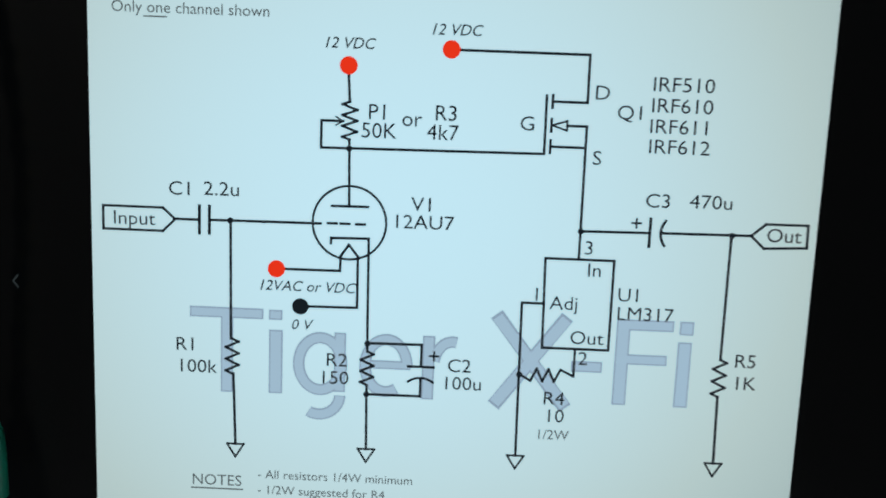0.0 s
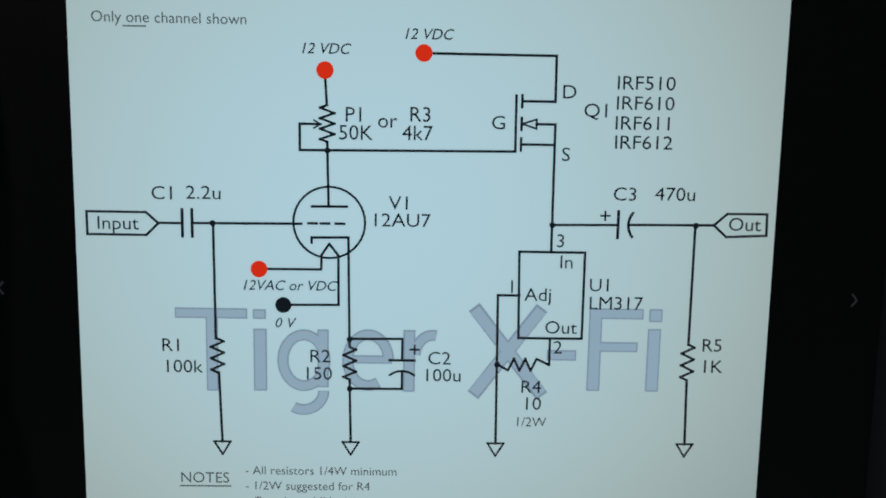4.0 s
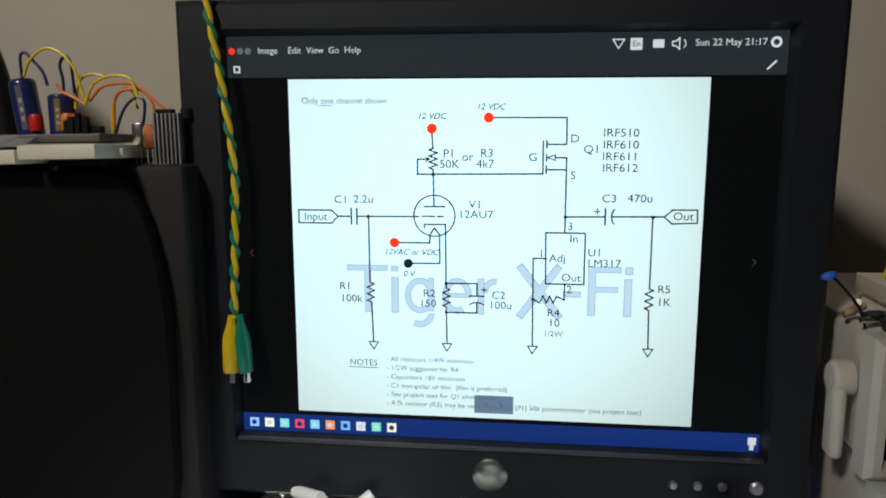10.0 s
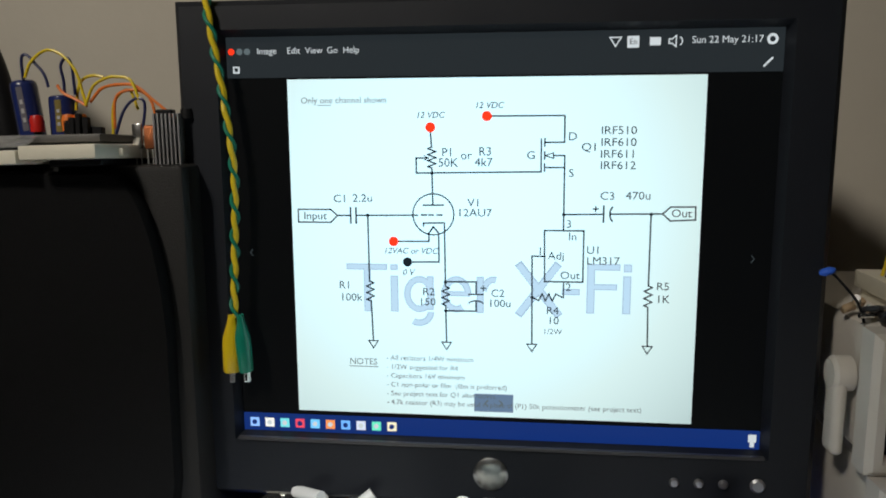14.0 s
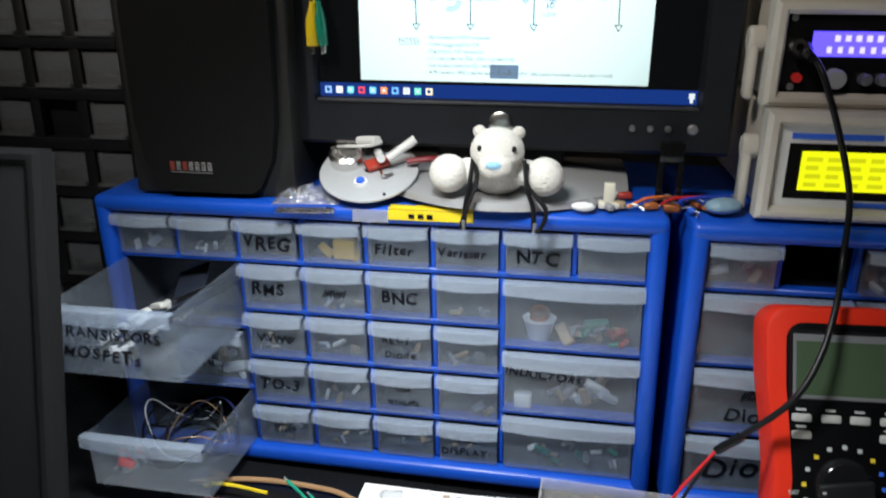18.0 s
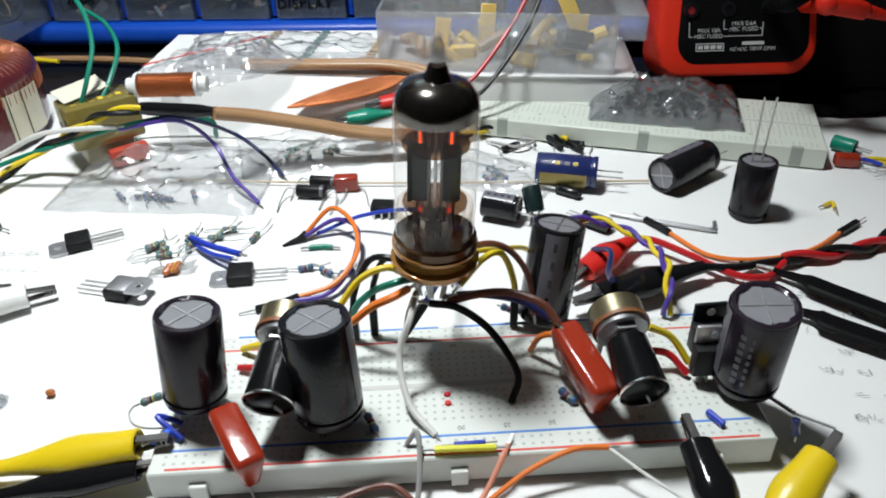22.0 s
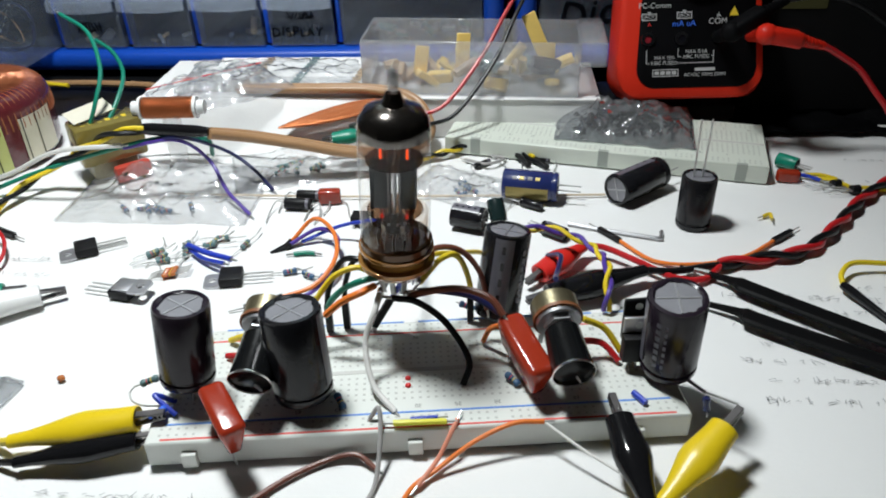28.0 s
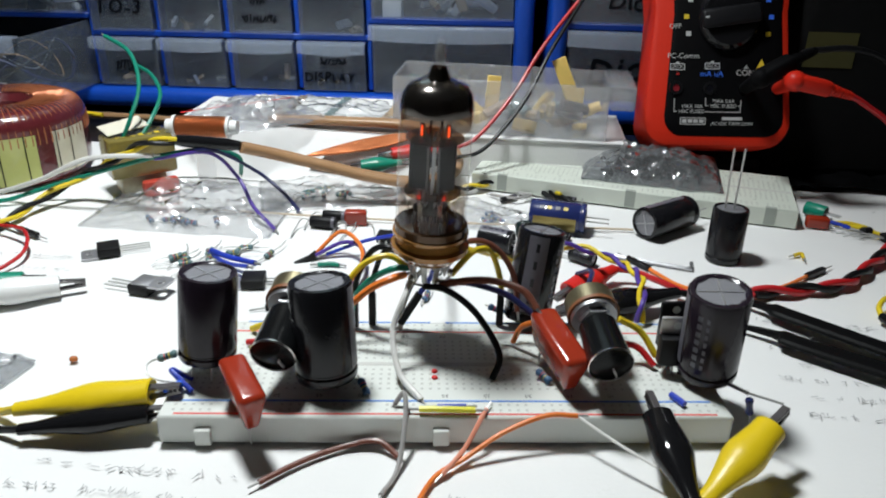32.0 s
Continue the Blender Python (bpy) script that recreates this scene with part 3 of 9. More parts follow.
# second cabinet
X2, X3 = 0.1525, 0.5935
D = [0.1645 + 0.0522 * i for i in range(9)]
rails = [(D[0], D[8], R[1])] + [(D[0], D[2], z) for z in LARGE[1:3]] + [(D[2], D[8], z) for z in R[2:5]]
posts = [(D[i], R[1], R[0]) for i in range(1, 8)] + [(D[2], R[5], R[1])] + [(D[k], R[i + 1], R[i]) for k in range(3, 8) for i in range(1, 5)]
cab2 = cabinet_frame("drawer_cabinet", X2, X3, ZT - 0.001, "second blue plastic drawer cabinet with one small drawer missing", rails, posts, (0.180, 0.560))
for i in range(8):
    if i != 1:
        dr = drawer(cab2, D[i], D[i + 1], R[1], R[0])
        bits(dr, D[i] + 0.01, D[i + 1] - 0.01, FY + 0.004, FY + 0.03, R[1] + 0.002, 3, 0.007, (M_B1, M_B4), 400 + i)
for k, s in enumerate(("", "~~~~\nDiode", "Diode")):
    drawer(cab2, D[0], D[2], LARGE[k + 1], LARGE[k], 0.0, 0.15, s, 0.017 if k == 1 else 0.024)
for r_ in range(4):
    for c_ in range(2, 8):
        drawer(cab2, D[c_], D[c_ + 1], R[r_ + 2], R[r_ + 1])

cab2.matrix_world = pose(0.003, -0.003, 0.0)

# ---- monitor ----
SX, SZ, SY = 0.0165, 0.424, 0.2280
mon = thing("monitor", "black desktop monitor showing a valve amplifier circuit diagram", "monitor", (SX, 0.25, 0.25))
MI = pose(-SX, -0.25, -0.25)
LX, RX, BZ, TZ = -0.151, 0.185, 0.284, 0.5575


def mpart(name, bm, material, label="", parent=None):
    bm.transform(MI)
    return part(name, bm, material, parent or mon, label)


def frame_ring(x0, x1, z0, z1, ix0, ix1, iz0, iz1, y0, y1, slope):
    """A picture-frame ring that faces -y with a sloped inner edge."""
    b = bmesh.new()

    def ring(a, c, d, e, y):
        return [b.verts.new(v) for v in ((a, y, d), (c, y, d), (c, y, e), (a, y, e))]

    r = [ring(x0, x1, z0, z1, y1), ring(x0, x1, z0, z1, y0 + 0.003), ring(x0 + 0.003, x1 - 0.003, z0 + 0.003, z1 - 0.003, y0), ring(ix0 - 0.003, ix1 + 0.003, iz0 - 0.003, iz1 + 0.003, y0), ring(ix0, ix1, iz0, iz1, y0 + slope)]
    for a, c in zip(r, r[1:]):
        for i in range(4):
            b.faces.new((a[i], a[(i + 1) % 4], c[(i + 1) % 4], c[i]))
    return b


mpart("bezel", frame_ring(LX, RX, BZ, TZ, SX - 0.1425, SX + 0.1425, SZ - 0.1035, SZ + 0.1155, 0.2205, 0.252, 0.0072), M_BEZEL)
mpart("rear_shell", box(LX + 0.004, RX - 0.004, 0.2525, 0.285, BZ + 0.004, TZ - 0.004, 0.008, 3), M_BLACK)
mpart("chin_ridge", box(SX - 0.143, SX + 0.143, 0.2186, 0.2215, SZ - 0.1062, SZ - 0.1040, 0.0008), mat("ridge_grey", (0.06, 0.06, 0.065), 0.3), "thin pale ridge under the screen")
mpart("logo_disc", lathe([(0, 0.0022), (0.007, 0.002), (0.0095, 0.0008), (0.0098, 0)], 36, pose(0.016, 0.2203, 0.3035, 90)), M_METAL, "round silver badge on the chin")
for bx, br in ((0.1140, 0.0026), (0.1268, 0.0026), (0.1395, 0.0026), (0.1570, 0.0040)):
    mpart("button", lathe([(0, 0.0022), (br * 0.7, 0.002), (br, 0.0008), (br, 0)], 20, pose(bx, 0.2203, 0.3035, 90)), M_ALU)
mpart("stand_neck", box(-0.035, 0.065, 0.235, 0.262, 0.252, 0.40, 0.004), M_BLACK)


def stand_base():
    b = bmesh.new()
    n = 40
    lo, hi = [], []
    for i in range(n + 1):
        u = -1 + 2 * i / n
        x = 0.017 + 0.098 * u
        yf = 0.166 + 0.052 * u * u
        lo.append((b.verts.new((x, yf, 0.2508)), b.verts.new((x, 0.300, 0.2508))))
        hi.append((b.verts.new((x, yf + 0.002, 0.2562)), b.verts.new((x, 0.245, 0.270 - 0.006 * u * u)), b.verts.new((x, 0.300, 0.262))))
    for i in range(n):
        b.faces.new((lo[i][0], lo[i + 1][0], hi[i + 1][0], hi[i][0]))
        b.faces.new((hi[i][0], hi[i + 1][0], hi[i + 1][1], hi[i][1]))
        b.faces.new((hi[i][1], hi[i + 1][1], hi[i + 1][2], hi[i][2]))
        b.faces.new((hi[i][2], hi[i + 1][2], lo[i + 1][1], lo[i][1]))
        b.faces.new((lo[i][1], lo[i + 1][1], lo[i + 1][0], lo[i][0]))
    for k in (0, n):
        b.faces.new((lo[k][0], hi[k][0], hi[k][1], hi[k][2], lo[k][1]))
    return b


mpart("stand_base", stand_base(), M_GREYB, "pale grey curved stand foot")

# what the screen shows
G_PIC = glow("screen_white", (0.62, 0.87, 0.965), 1.324)


def backlight(m, strength, cx, cz, fall):
    """Viewing-angle falloff painted into the glow: bright and bluish off the middle, weaker and yellower to the rim."""
    nt = m.node_tree
    geo, off, dot = nt.nodes.new("ShaderNodeNewGeometry"), nt.nodes.new("ShaderNodeVectorMath"), nt.nodes.new("ShaderNodeVectorMath")
    off.operation, off.inputs[1].default_value = "SUBTRACT", (cx, SY, cz)
    dot.operation = "DOT_PRODUCT"
    nt.links.new(geo.outputs["Position"], off.inputs[0])
    nt.links.new(off.outputs[0], dot.inputs[0])
    nt.links.new(off.outputs[0], dot.inputs[1])
    mul = nt.nodes.new("ShaderNodeMath")
    mul.operation, mul.inputs[1].default_value, mul.inputs[2].default_value = "MULTIPLY_ADD", -fall * strength, strength
    nt.links.new(dot.outputs["Value"], mul.inputs[0])
    nt.links.new(mul.outputs[0], m.node_tree.nodes["Principled BSDF"].inputs["Emission Strength"])
    rng, tint = nt.nodes.new("ShaderNodeMapRange"), nt.nodes.new("ShaderNodeMix")
    rng.inputs["From Min"].default_value, rng.inputs["From Max"].default_value = 0.0, 0.0150
    tint.data_type = "RGBA"
    for sock in tint.inputs:
        if sock.type == "RGBA" and sock.name == "A":
            sock.default_value = (0.585, 0.865, 0.98, 1)
        if sock.type == "RGBA" and sock.name == "B":
            sock.default_value = (0.650, 0.840, 0.83, 1)
    nt.links.new(dot.outputs["Value"], rng.inputs["Value"])
    nt.links.new(rng.outputs["Result"], tint.inputs[0])
    nt.links.new([o for o in tint.outputs if o.type == "RGBA"][0], m.node_tree.nodes["Principled BSDF"].inputs["Emission Color"])


backlight(G_PIC, 1.50, SX - 0.018, SZ + 0.025, 16.0)
G_BLACK = glow("screen_black", (0.10, 0.13, 0.16), 0.012)
G_BAR = glow("screen_bar", (0.10, 0.13, 0.15), 0.201)
G_TASK = glow("screen_taskbar", (0.01, 0.05, 0.30), 0.602)
G_LINE = glow("screen_line", (0.02, 0.035, 0.05), 0.502)
G_MARK = glow("screen_watermark", (0.46, 0.66, 0.82), 1.204)
G_MARKD = glow("screen_watermark_edge", (0.40, 0.57, 0.74), 1.003)
G_RED = glow("screen_red", (0.85, 0.035, 0.01), 1.505)
G_GREY = glow("screen_grey", (0.10, 0.13, 0.14), 1.204)
G_TEXT = glow("screen_pale_text", (0.55, 0.6, 0.62), 1.204)
G_ARROW = glow("screen_dim_arrow", (0.10, 0.13, 0.14), 0.35)
G_BTN = glow("screen_overlay", (0.14, 0.22, 0.34), 1.003)

panel = mpart("screen", plate(SX - 0.1425, SX + 0.1425, SZ - 0.1035, SZ + 0.1155, SY, None, 0.001), G_BLACK, "lit screen with a dark image viewer and a circuit diagram")
LAYER = {"a": SY - 0.0004, "b": SY - 0.0006, "b2": SY - 0.0008, "c": SY - 0.0010, "d": SY - 0.0013}


def flat(name, u0, u1, v0, v1, layer, material):
    return mpart(name, plate(SX + u0 / 1000, SX + u1 / 1000, SZ + v0 / 1000, SZ + v1 / 1000, LAYER[layer]), material, "", panel)


flat("picture_sheet", -109.8, 106.6, -90.5, 93.2, "a", G_PIC)
flat("menu_bar", -142.5, 142.5, 94.2, 115.4, "a", G_BAR)
flat("task_bar", -142.5, 142.5, -103.4, -93.0, "a", G_TASK)
flat("overlay_button", -10.0, 11.4, -87.4, -77.2, "c", G_BTN)


def stroke(pts, w=0.8, layer="c", name="circuit_line", material=None, closed=False):
    """A drawn line of straight runs, each a thin bar."""
    bm = None
    pts = list(pts) + ([pts[0]] if closed else [])
    for (a, b_), (c, d) in zip(pts, pts[1:]):
        ln = math.hypot(c - a, d - b_)
        m = Matrix.Translation((SX + a / 1000, LAYER[layer], SZ + b_ / 1000)) @ Matrix.Rotation(-math.atan2(d - b_, c - a), 4, "Y")
        bm = box(-w / 2000, (ln + w / 2) / 1000, 0, 0.00015, -w / 2000, w / 2000, 0, 2, bm, m)
    return mpart(name, bm, material or G_LINE, "", panel)


def disc(u, v, r, material, name="dot", layer="d"):
    return mpart(name, lathe([(0, 0.0002), (r / 1000, 0.0002), (r / 1000, 0)], 28, pose(SX + u / 1000, LAYER[layer], SZ + v / 1000, 90)), material, "", panel)


def ring(u, v, r, w=0.8, a0=0, a1=360, layer="c", material=None, name="circuit_ring"):
    n = max(8, int(abs(a1 - a0) / 9))
    return stroke([(u + r * math.cos(radians(a0 + (a1 - a0) * i / n)), v + r * math.sin(radians(a0 + (a1 - a0) * i / n))) for i in range(n + 1)], w, layer, name, material)


def zigzag(u, v0, v1, amp=2.0, n=6):
    """An upright resistor."""
    s = (v1 - v0) / n
    return stroke([(u, v0)] + [(u + amp * (1 if i % 2 else -1), v0 + s * (i + 0.5)) for i in range(n)] + [(u, v1)], 0.75, "c", "resistor_sign")


def word(text, u, v, size=5.6, align="CENTER", material=None, shear=0.0, bold=0.0, wide=1.0):
    m = MI @ Matrix.Translation((SX + u / 1000, LAYER["d"], SZ + v / 1000)) @ Matrix.Rotation(radians(90), 4, "X") @ Matrix.Diagonal((wide, 1, 1, 1))
    return letters(text, size / 1000, m, material or G_LINE, panel, "screen_text", align, shear, bold / 1000)


def ground(u, v):
    stroke([(u - 2.6, v), (u + 2.6, v), (u, v - 4.2)], 0.6, "c", "ground_sign", None, True)


# watermark behind the circuit: flat letter shapes, pale with a darker rim
def mark_arc(u, v, ru, rv, w, a0, a1):
    """A curved stroke on an ellipse, rim and filling."""
    for layer, material, ww, cut in (("b", G_MARKD, w, 0), ("b2", G_MARK, w - 1.0, 1.5 if abs(a1 - a0) < 355 else 0)):
        b = bmesh.new()
        n, inner, outer = 40, [], []
        for i in range(n + 1):
            a = radians(a0 + cut + (a1 - a0 - 2 * cut) * i / n)
            for ring_, k in ((inner, -ww / 2), (outer, ww / 2)):
                ring_.append(b.verts.new((SX + (u + (ru + k) * math.cos(a)) / 1000, LAYER[layer], SZ + (v + (rv + k) * math.sin(a)) / 1000)))
        for i in range(n):
            b.faces.new((inner[i], inner[i + 1], outer[i + 1], outer[i]))
        mpart("watermark_curve", b, material, "", panel)


def mark_bar(u0, u1, v0, v1, open_top=False):
    flat("watermark_bar", u0, u1, v0, v1, "b", G_MARKD)
    flat("watermark_bar", u0 + 0.5, u1 - 0.5, v0 + 0.5, v1 - (0 if open_top else 0.5), "b2", G_MARK)


for bar in ((-80.1, -57.6, -8.7, -5.4), (-55.9, -51.8, -8.7, -5.6), (-55.8, -51.6, -31.8, -11.8), (-8.8, -5.0, -31.6, -11.6), (36.6, 46.0, -20.8, -17.4), (49.6, 66.8, -7.2, -3.8), (49.6, 65.4, -17.8, -14.6), (68.6, 72.8, -8.0, -3.8), (68.4, 72.6, -30.6, -10.2)):
    mark_bar(*bar)
mark_bar(-70.6, -66.8, -32.0, -8.2, True)
mark_bar(49.6, 53.8, -30.6, -4.4, True)
mark_arc(-40.0, -21.8, 6.6, 8.2, 3.6, 0, 360)
mark_bar(-35.8, -32.2, -30.5, -11.8)
mark_arc(-40.2, -31.6, 6.4, 6.2, 3.6, -120, 0)
mark_arc(-19.8, -21.5, 6.4, 8.2, 3.6, 0, 300)
mark_bar(-25.0, -12.2, -22.6, -19.9)
mark_arc(0.4, -20.6, 5.6, 7.4, 3.6, 78, 172)
for ua, ub in ((14.6, 34.2), (33.4, 14.8)):
    stroke([(ua, -5.6), (ub, -30.8)], 4.3, "b", "watermark_bar", G_MARKD)
    stroke([(ua, -6.0), (ub, -30.4)], 3.3, "b2", "watermark_bar", G_MARK)
# polarity signs
for u, v in ((53.2, 25.4), (-5.2, -17.8)):
    stroke([(u - 1.3, v), (u + 1.3, v)], 0.6)
    stroke([(u, v - 1.3), (u, v + 1.3)], 0.6)

# supply nodes
for u, v in ((-33.2, 67.8), (-3.6, 73.4), (-53.6, 7.2)):
    disc(u, v, 2.6, G_RED, "red_dot")
disc(-46.2, -4.0, 2.5, G_LINE, "black_dot")
for u, v in ((-32.5, 43.9), (-67.6, 21.2), (36.8, 22.3), (81.4, 22.8), (-25.6, -14.6), (-25.5, -30.6), (20.9, -22.2), (-57.5, 21.2)):
    disc(u, v, 0.95 if u != -57.5 else 0.5, G_LINE, "junction")
# drive: supply, variable resistor and valve
stroke([(-33.2, 65.5), (-32.7, 57.5)])
zigzag(-32.6, 46.5, 57.5, 2.2, 7)
stroke([(-32.6, 46.5), (-32.2, 26.8)])
stroke([(-34.6, 51.8), (-40.9, 51.8), (-40.9, 43.9), (24.6, 44.6)])
stroke([(-36.6, 53.0), (-34.6, 51.8), (-36.6, 50.6)], 0.5)
ring(-32.0, 21.9, 11.0, 0.7)
stroke([(-37.3, 26.8), (-26.6, 26.9)])
for u in (-37.0, -33.2, -28.6):
    stroke([(u - 1.4, 21.6), (u + 1.2, 21.6)])
stroke([(-37.4, 15.6), (-37.4, 17.2), (-26.1, 17.4), (-25.7, -14.5)])
stroke([(-51.3, 7.2), (-34.5, 7.3), (-34.4, 11.8), (-32.0, 15.3), (-29.2, 11.8), (-29.1, -3.8), (-44, -4.0)])
# input
stroke([(-106, 24.2), (-88, 24.2), (-84.3, 20.9), (-88, 17.2), (-106, 17.2)], 0.75, "c", "circuit_line", None, True)
stroke([(-84.3, 21.0), (-77.0, 21.0)])
stroke([(-77.0, 17.0), (-77.0, 25.2)], 0.9)
stroke([(-74.0, 17.0), (-74.0, 25.2)], 0.9)
stroke([(-74.0, 21.1), (-40.6, 21.4)])
stroke([(-67.6, 21.2), (-67.4, -15.0)])
zigzag(-67.0, -26.0, -15.0)
stroke([(-66.6, -26.0), (-65.9, -48.5)])
ground(-65.9, -48.5)
# cathode
zigzag(-25.6, -27.8, -17.2)
stroke([(-25.6, -17.2), (-25.7, -14.6), (-9.1, -14.4), (-9.1, -21.2)])
stroke([(-13.0, -21.3), (-5.2, -21.3)])
ring(-9.1, -31.0, 6.2, 0.7, 52, 128)
stroke([(-9.1, -25.2), (-9.1, -30.6), (-25.5, -30.7)])
stroke([(-25.6, -27.8), (-25.2, -48.3)])
ground(-25.2, -48.3)
# output stage
stroke([(-1.2, 73.4), (36.4, 73.4), (36.5, 59.8), (26.4, 59.8)])
stroke([(24.6, 61.4), (24.7, 44.6)])
for v in (59.8, 53.0, 46.8):
    stroke([(26.4, v - 1.8), (26.4, v + 1.8)])
stroke([(31.0, 53.0), (36.7, 53.0), (36.8, 22.3)])
stroke([(26.6, 53.0), (31.0, 54.4), (31.0, 51.6)], 0.6, "c", "circuit_line", None, True)
stroke([(26.4, 46.8), (36.7, 46.8)])
stroke([(36.8, 22.3), (57.3, 22.6)])
stroke([(57.3, 18.6), (57.3, 26.8)], 0.9)
ring(66.5, 22.7, 6.0, 0.8, 142, 218)
stroke([(60.5, 22.7), (87.0, 23.0)])
stroke([(87.2, 23.0), (91.2, 26.6), (103.6, 26.7), (103.8, 20.0), (91.2, 19.4)], 0.75, "c", "circuit_line", None, True)
stroke([(36.8, 22.3), (36.8, 13.8)])
stroke([(26.9, 13.8), (47.4, 13.8), (47.4, -13.6), (27.4, -13.6)], 0.8, "c", "circuit_line", None, True)
stroke([(27.3, 0.0), (20.6, 0.0), (21.1, -48.2)])
stroke([(21.0, -22.2)] + [(24.4 + 1.8 * i, -22.2 + (1.9 if i % 2 else -1.9)) for i in range(6)] + [(37.4, -22.2), (37.4, -13.6)], 0.75)
ground(21.1, -48.2)
stroke([(81.4, 22.8), (81.4, -15.0)])
zigzag(81.4, -26.6, -15.0)
stroke([(81.5, -26.6), (82.0, -47.8)])
ground(82.0, -47.8)
# words of the diagram
for s, u, v in (("IRF510", 63.8, 65.6), ("IRF610", 63.8, 59.6), ("IRF611", 63.7, 53.6), ("IRF612", 63.8, 47.8), ("Q1", 49.3, 57.2), ("D", 40.6, 62.6), ("G", 19.4, 53.0), ("S", 40.2, 43.8), ("C3", 59.0, 32.0), ("470u", 74.6, 32.2), ("C1", -82.4, 30.0), ("2.2u", -70.2, 30.3), ("V1", -10.2, 28.1), ("12AU7", -10.0, 22.8)):
    word(s, u, v, 5.9, wide=1.10)
for s, u, v in (("R1", -81.0, -17.4), ("100k", -77.8, -24.2), ("R2", -34.9, -20.4), ("150", -35.6, -26.0), ("C2", 2.6, -20.6), ("100u", 3.6, -26.1), ("U1", 52.6, 3.5), ("LM317", 57.6, -2.2), ("R4", 31.8, -29.5), ("10", 32.3, -35.0), ("R5", 88.8, -15.3), ("1K", 89.0, -22.2), ("Adj", 33.2, 0.2), ("In", 41.6, 10.6), ("Out", 40.6, -10.2), ("3", 39.6, 17.2), ("1", 24.9, 2.6), ("2", 39.9, -16.6), ("Input", -96.6, 20.6), ("Out", 96.6, 23.2)):
    word(s, u, v, 5.9, wide=1.06)
for s, u, v in (("P1", -24.2, 54.6), ("50K", -24.0, 49.2), ("or", -14.4, 53.0), ("R3", -4.4, 55.0), ("4k7", -5.2, 49.4)):
    word(s, u, v, 6.4)
for s, u, v in (("12 VDC", -33.4, 74.0), ("12 VDC", -2.6, 78.8), ("12VAC or VDC", -44.6, 2.0), ("0 V", -46.0, -9.8)):
    word(s, u, v, 4.5, shear=0.25, bold=0.02)
word("1/2W", 32.0, -41.0, 4.4, material=G_GREY)
word("Only one channel shown", -102.5, 82.0, 4.6, "LEFT", G_GREY)
stroke([(-93.0, 79.6), (-86.5, 79.6)], 0.4, "c", "underline", G_GREY)
word("NOTES", -71.6, -60.6, 5.0, material=G_GREY)
stroke([(-79.6, -63.4), (-63.6, -63.4)], 0.4, "c", "underline", G_GREY)
for k, s in enumerate(("- All resistors 1/4W minimum", "- 1/2W suggested for R4", "- Capacitors 16V minimum", "- C1 non-polar or film  (film is preferred)", "- See project text for Q1 alternatives", "- 4.7k resistor (R3) may be used in place of (P1) 50k potentiometer (see project text)")):
    word(s, -58.8, -58.0 - 5.1 * k, 4.0, "LEFT", G_GREY)
# desktop furniture on the screen
for s, u in (("Image", -125.0), ("Edit", -110.5), ("View", -99.5), ("Go", -89.5), ("Help", -79.5)):
    word(s, u + 5, 107.8, 4.6, material=G_TEXT)
word("Sun 22 May 21:17", 115.0, 109.8, 4.8, material=G_TEXT)
for u, col in ((-139.5, G_RED), (-135.0, G_GREY), (-130.8, G_GREY)):
    disc(u, 107.8, 1.7, col, "window_button", "c")
flat("indicator", 66.6, 72.4, 106.6, 112.4, "c", G_TEXT)
word("En", 69.5, 109.5, 4.0, material=G_BAR)
flat("envelope_icon", 77.6, 83.0, 107.6, 111.6, "c", G_TEXT)
stroke([(58.0, 111.8), (63.6, 111.8), (60.8, 107.4)], 0.6, "c", "wifi_icon", G_TEXT, True)
stroke([(87.0, 108.4), (88.6, 108.4), (90.4, 106.8), (90.4, 112.2), (88.6, 110.6), (87.0, 110.6)], 0.6, "c", "speaker_icon", G_TEXT, True)
ring(91.0, 109.5, 2.4, 0.5, -50, 50, "c", G_TEXT, "speaker_icon")
ring(136.5, 109.8, 2.0, 1.2, 0, 360, "c", G_TEXT, "gear_icon")
stroke([(133.2, 97.0), (136.8, 100.6)], 0.9, "c", "expand_icon", G_TEXT)
stroke([(-138.6, 97.0), (-135.8, 97.0), (-135.8, 99.8), (-138.6, 99.8)], 0.8, "c", "viewer_icon", G_TEXT, True)
for sgn in (-1, 1):
    stroke([(sgn * 132.6, 1.8), (sgn * 134.0, 0.0), (sgn * 132.6, -1.8)], 0.5, "c", "arrow_icon", G_ARROW)
    stroke([(0.7 + sgn * 3.2, -80.9), (0.7 + sgn * 4.8, -82.4), (0.7 + sgn * 3.2, -83.9)], 0.8, "d", "arrow_icon", G_GREY)
for k, col in enumerate(((0.25, 0.45, 0.85), (0.75, 0.75, 0.70), (0.15, 0.60, 0.65), (0.65, 0.06, 0.10), (0.15, 0.50, 0.85), (0.75, 0.25, 0.08), (0.15, 0.40, 0.85), (0.55, 0.60, 0.70), (0.12, 0.65, 0.45), (0.75, 0.70, 0.50))):
    g = glow("screen_icon", col, 1.4)
    flat("task_icon", -138.6 + 8.85 * k, -133.4 + 8.85 * k, -100.9, -95.7, "c", g)
    disc(-136.0 + 8.85 * k, -98.2, 1.4, G_TEXT if k % 3 else G_TASK, "task_icon_mark")
flat("bin_icon", 136.4, 140.6, -99.2, -95.0, "c", G_TEXT)
flat("bin_icon", 137.4, 139.6, -102.0, -99.2, "c", G_TEXT)

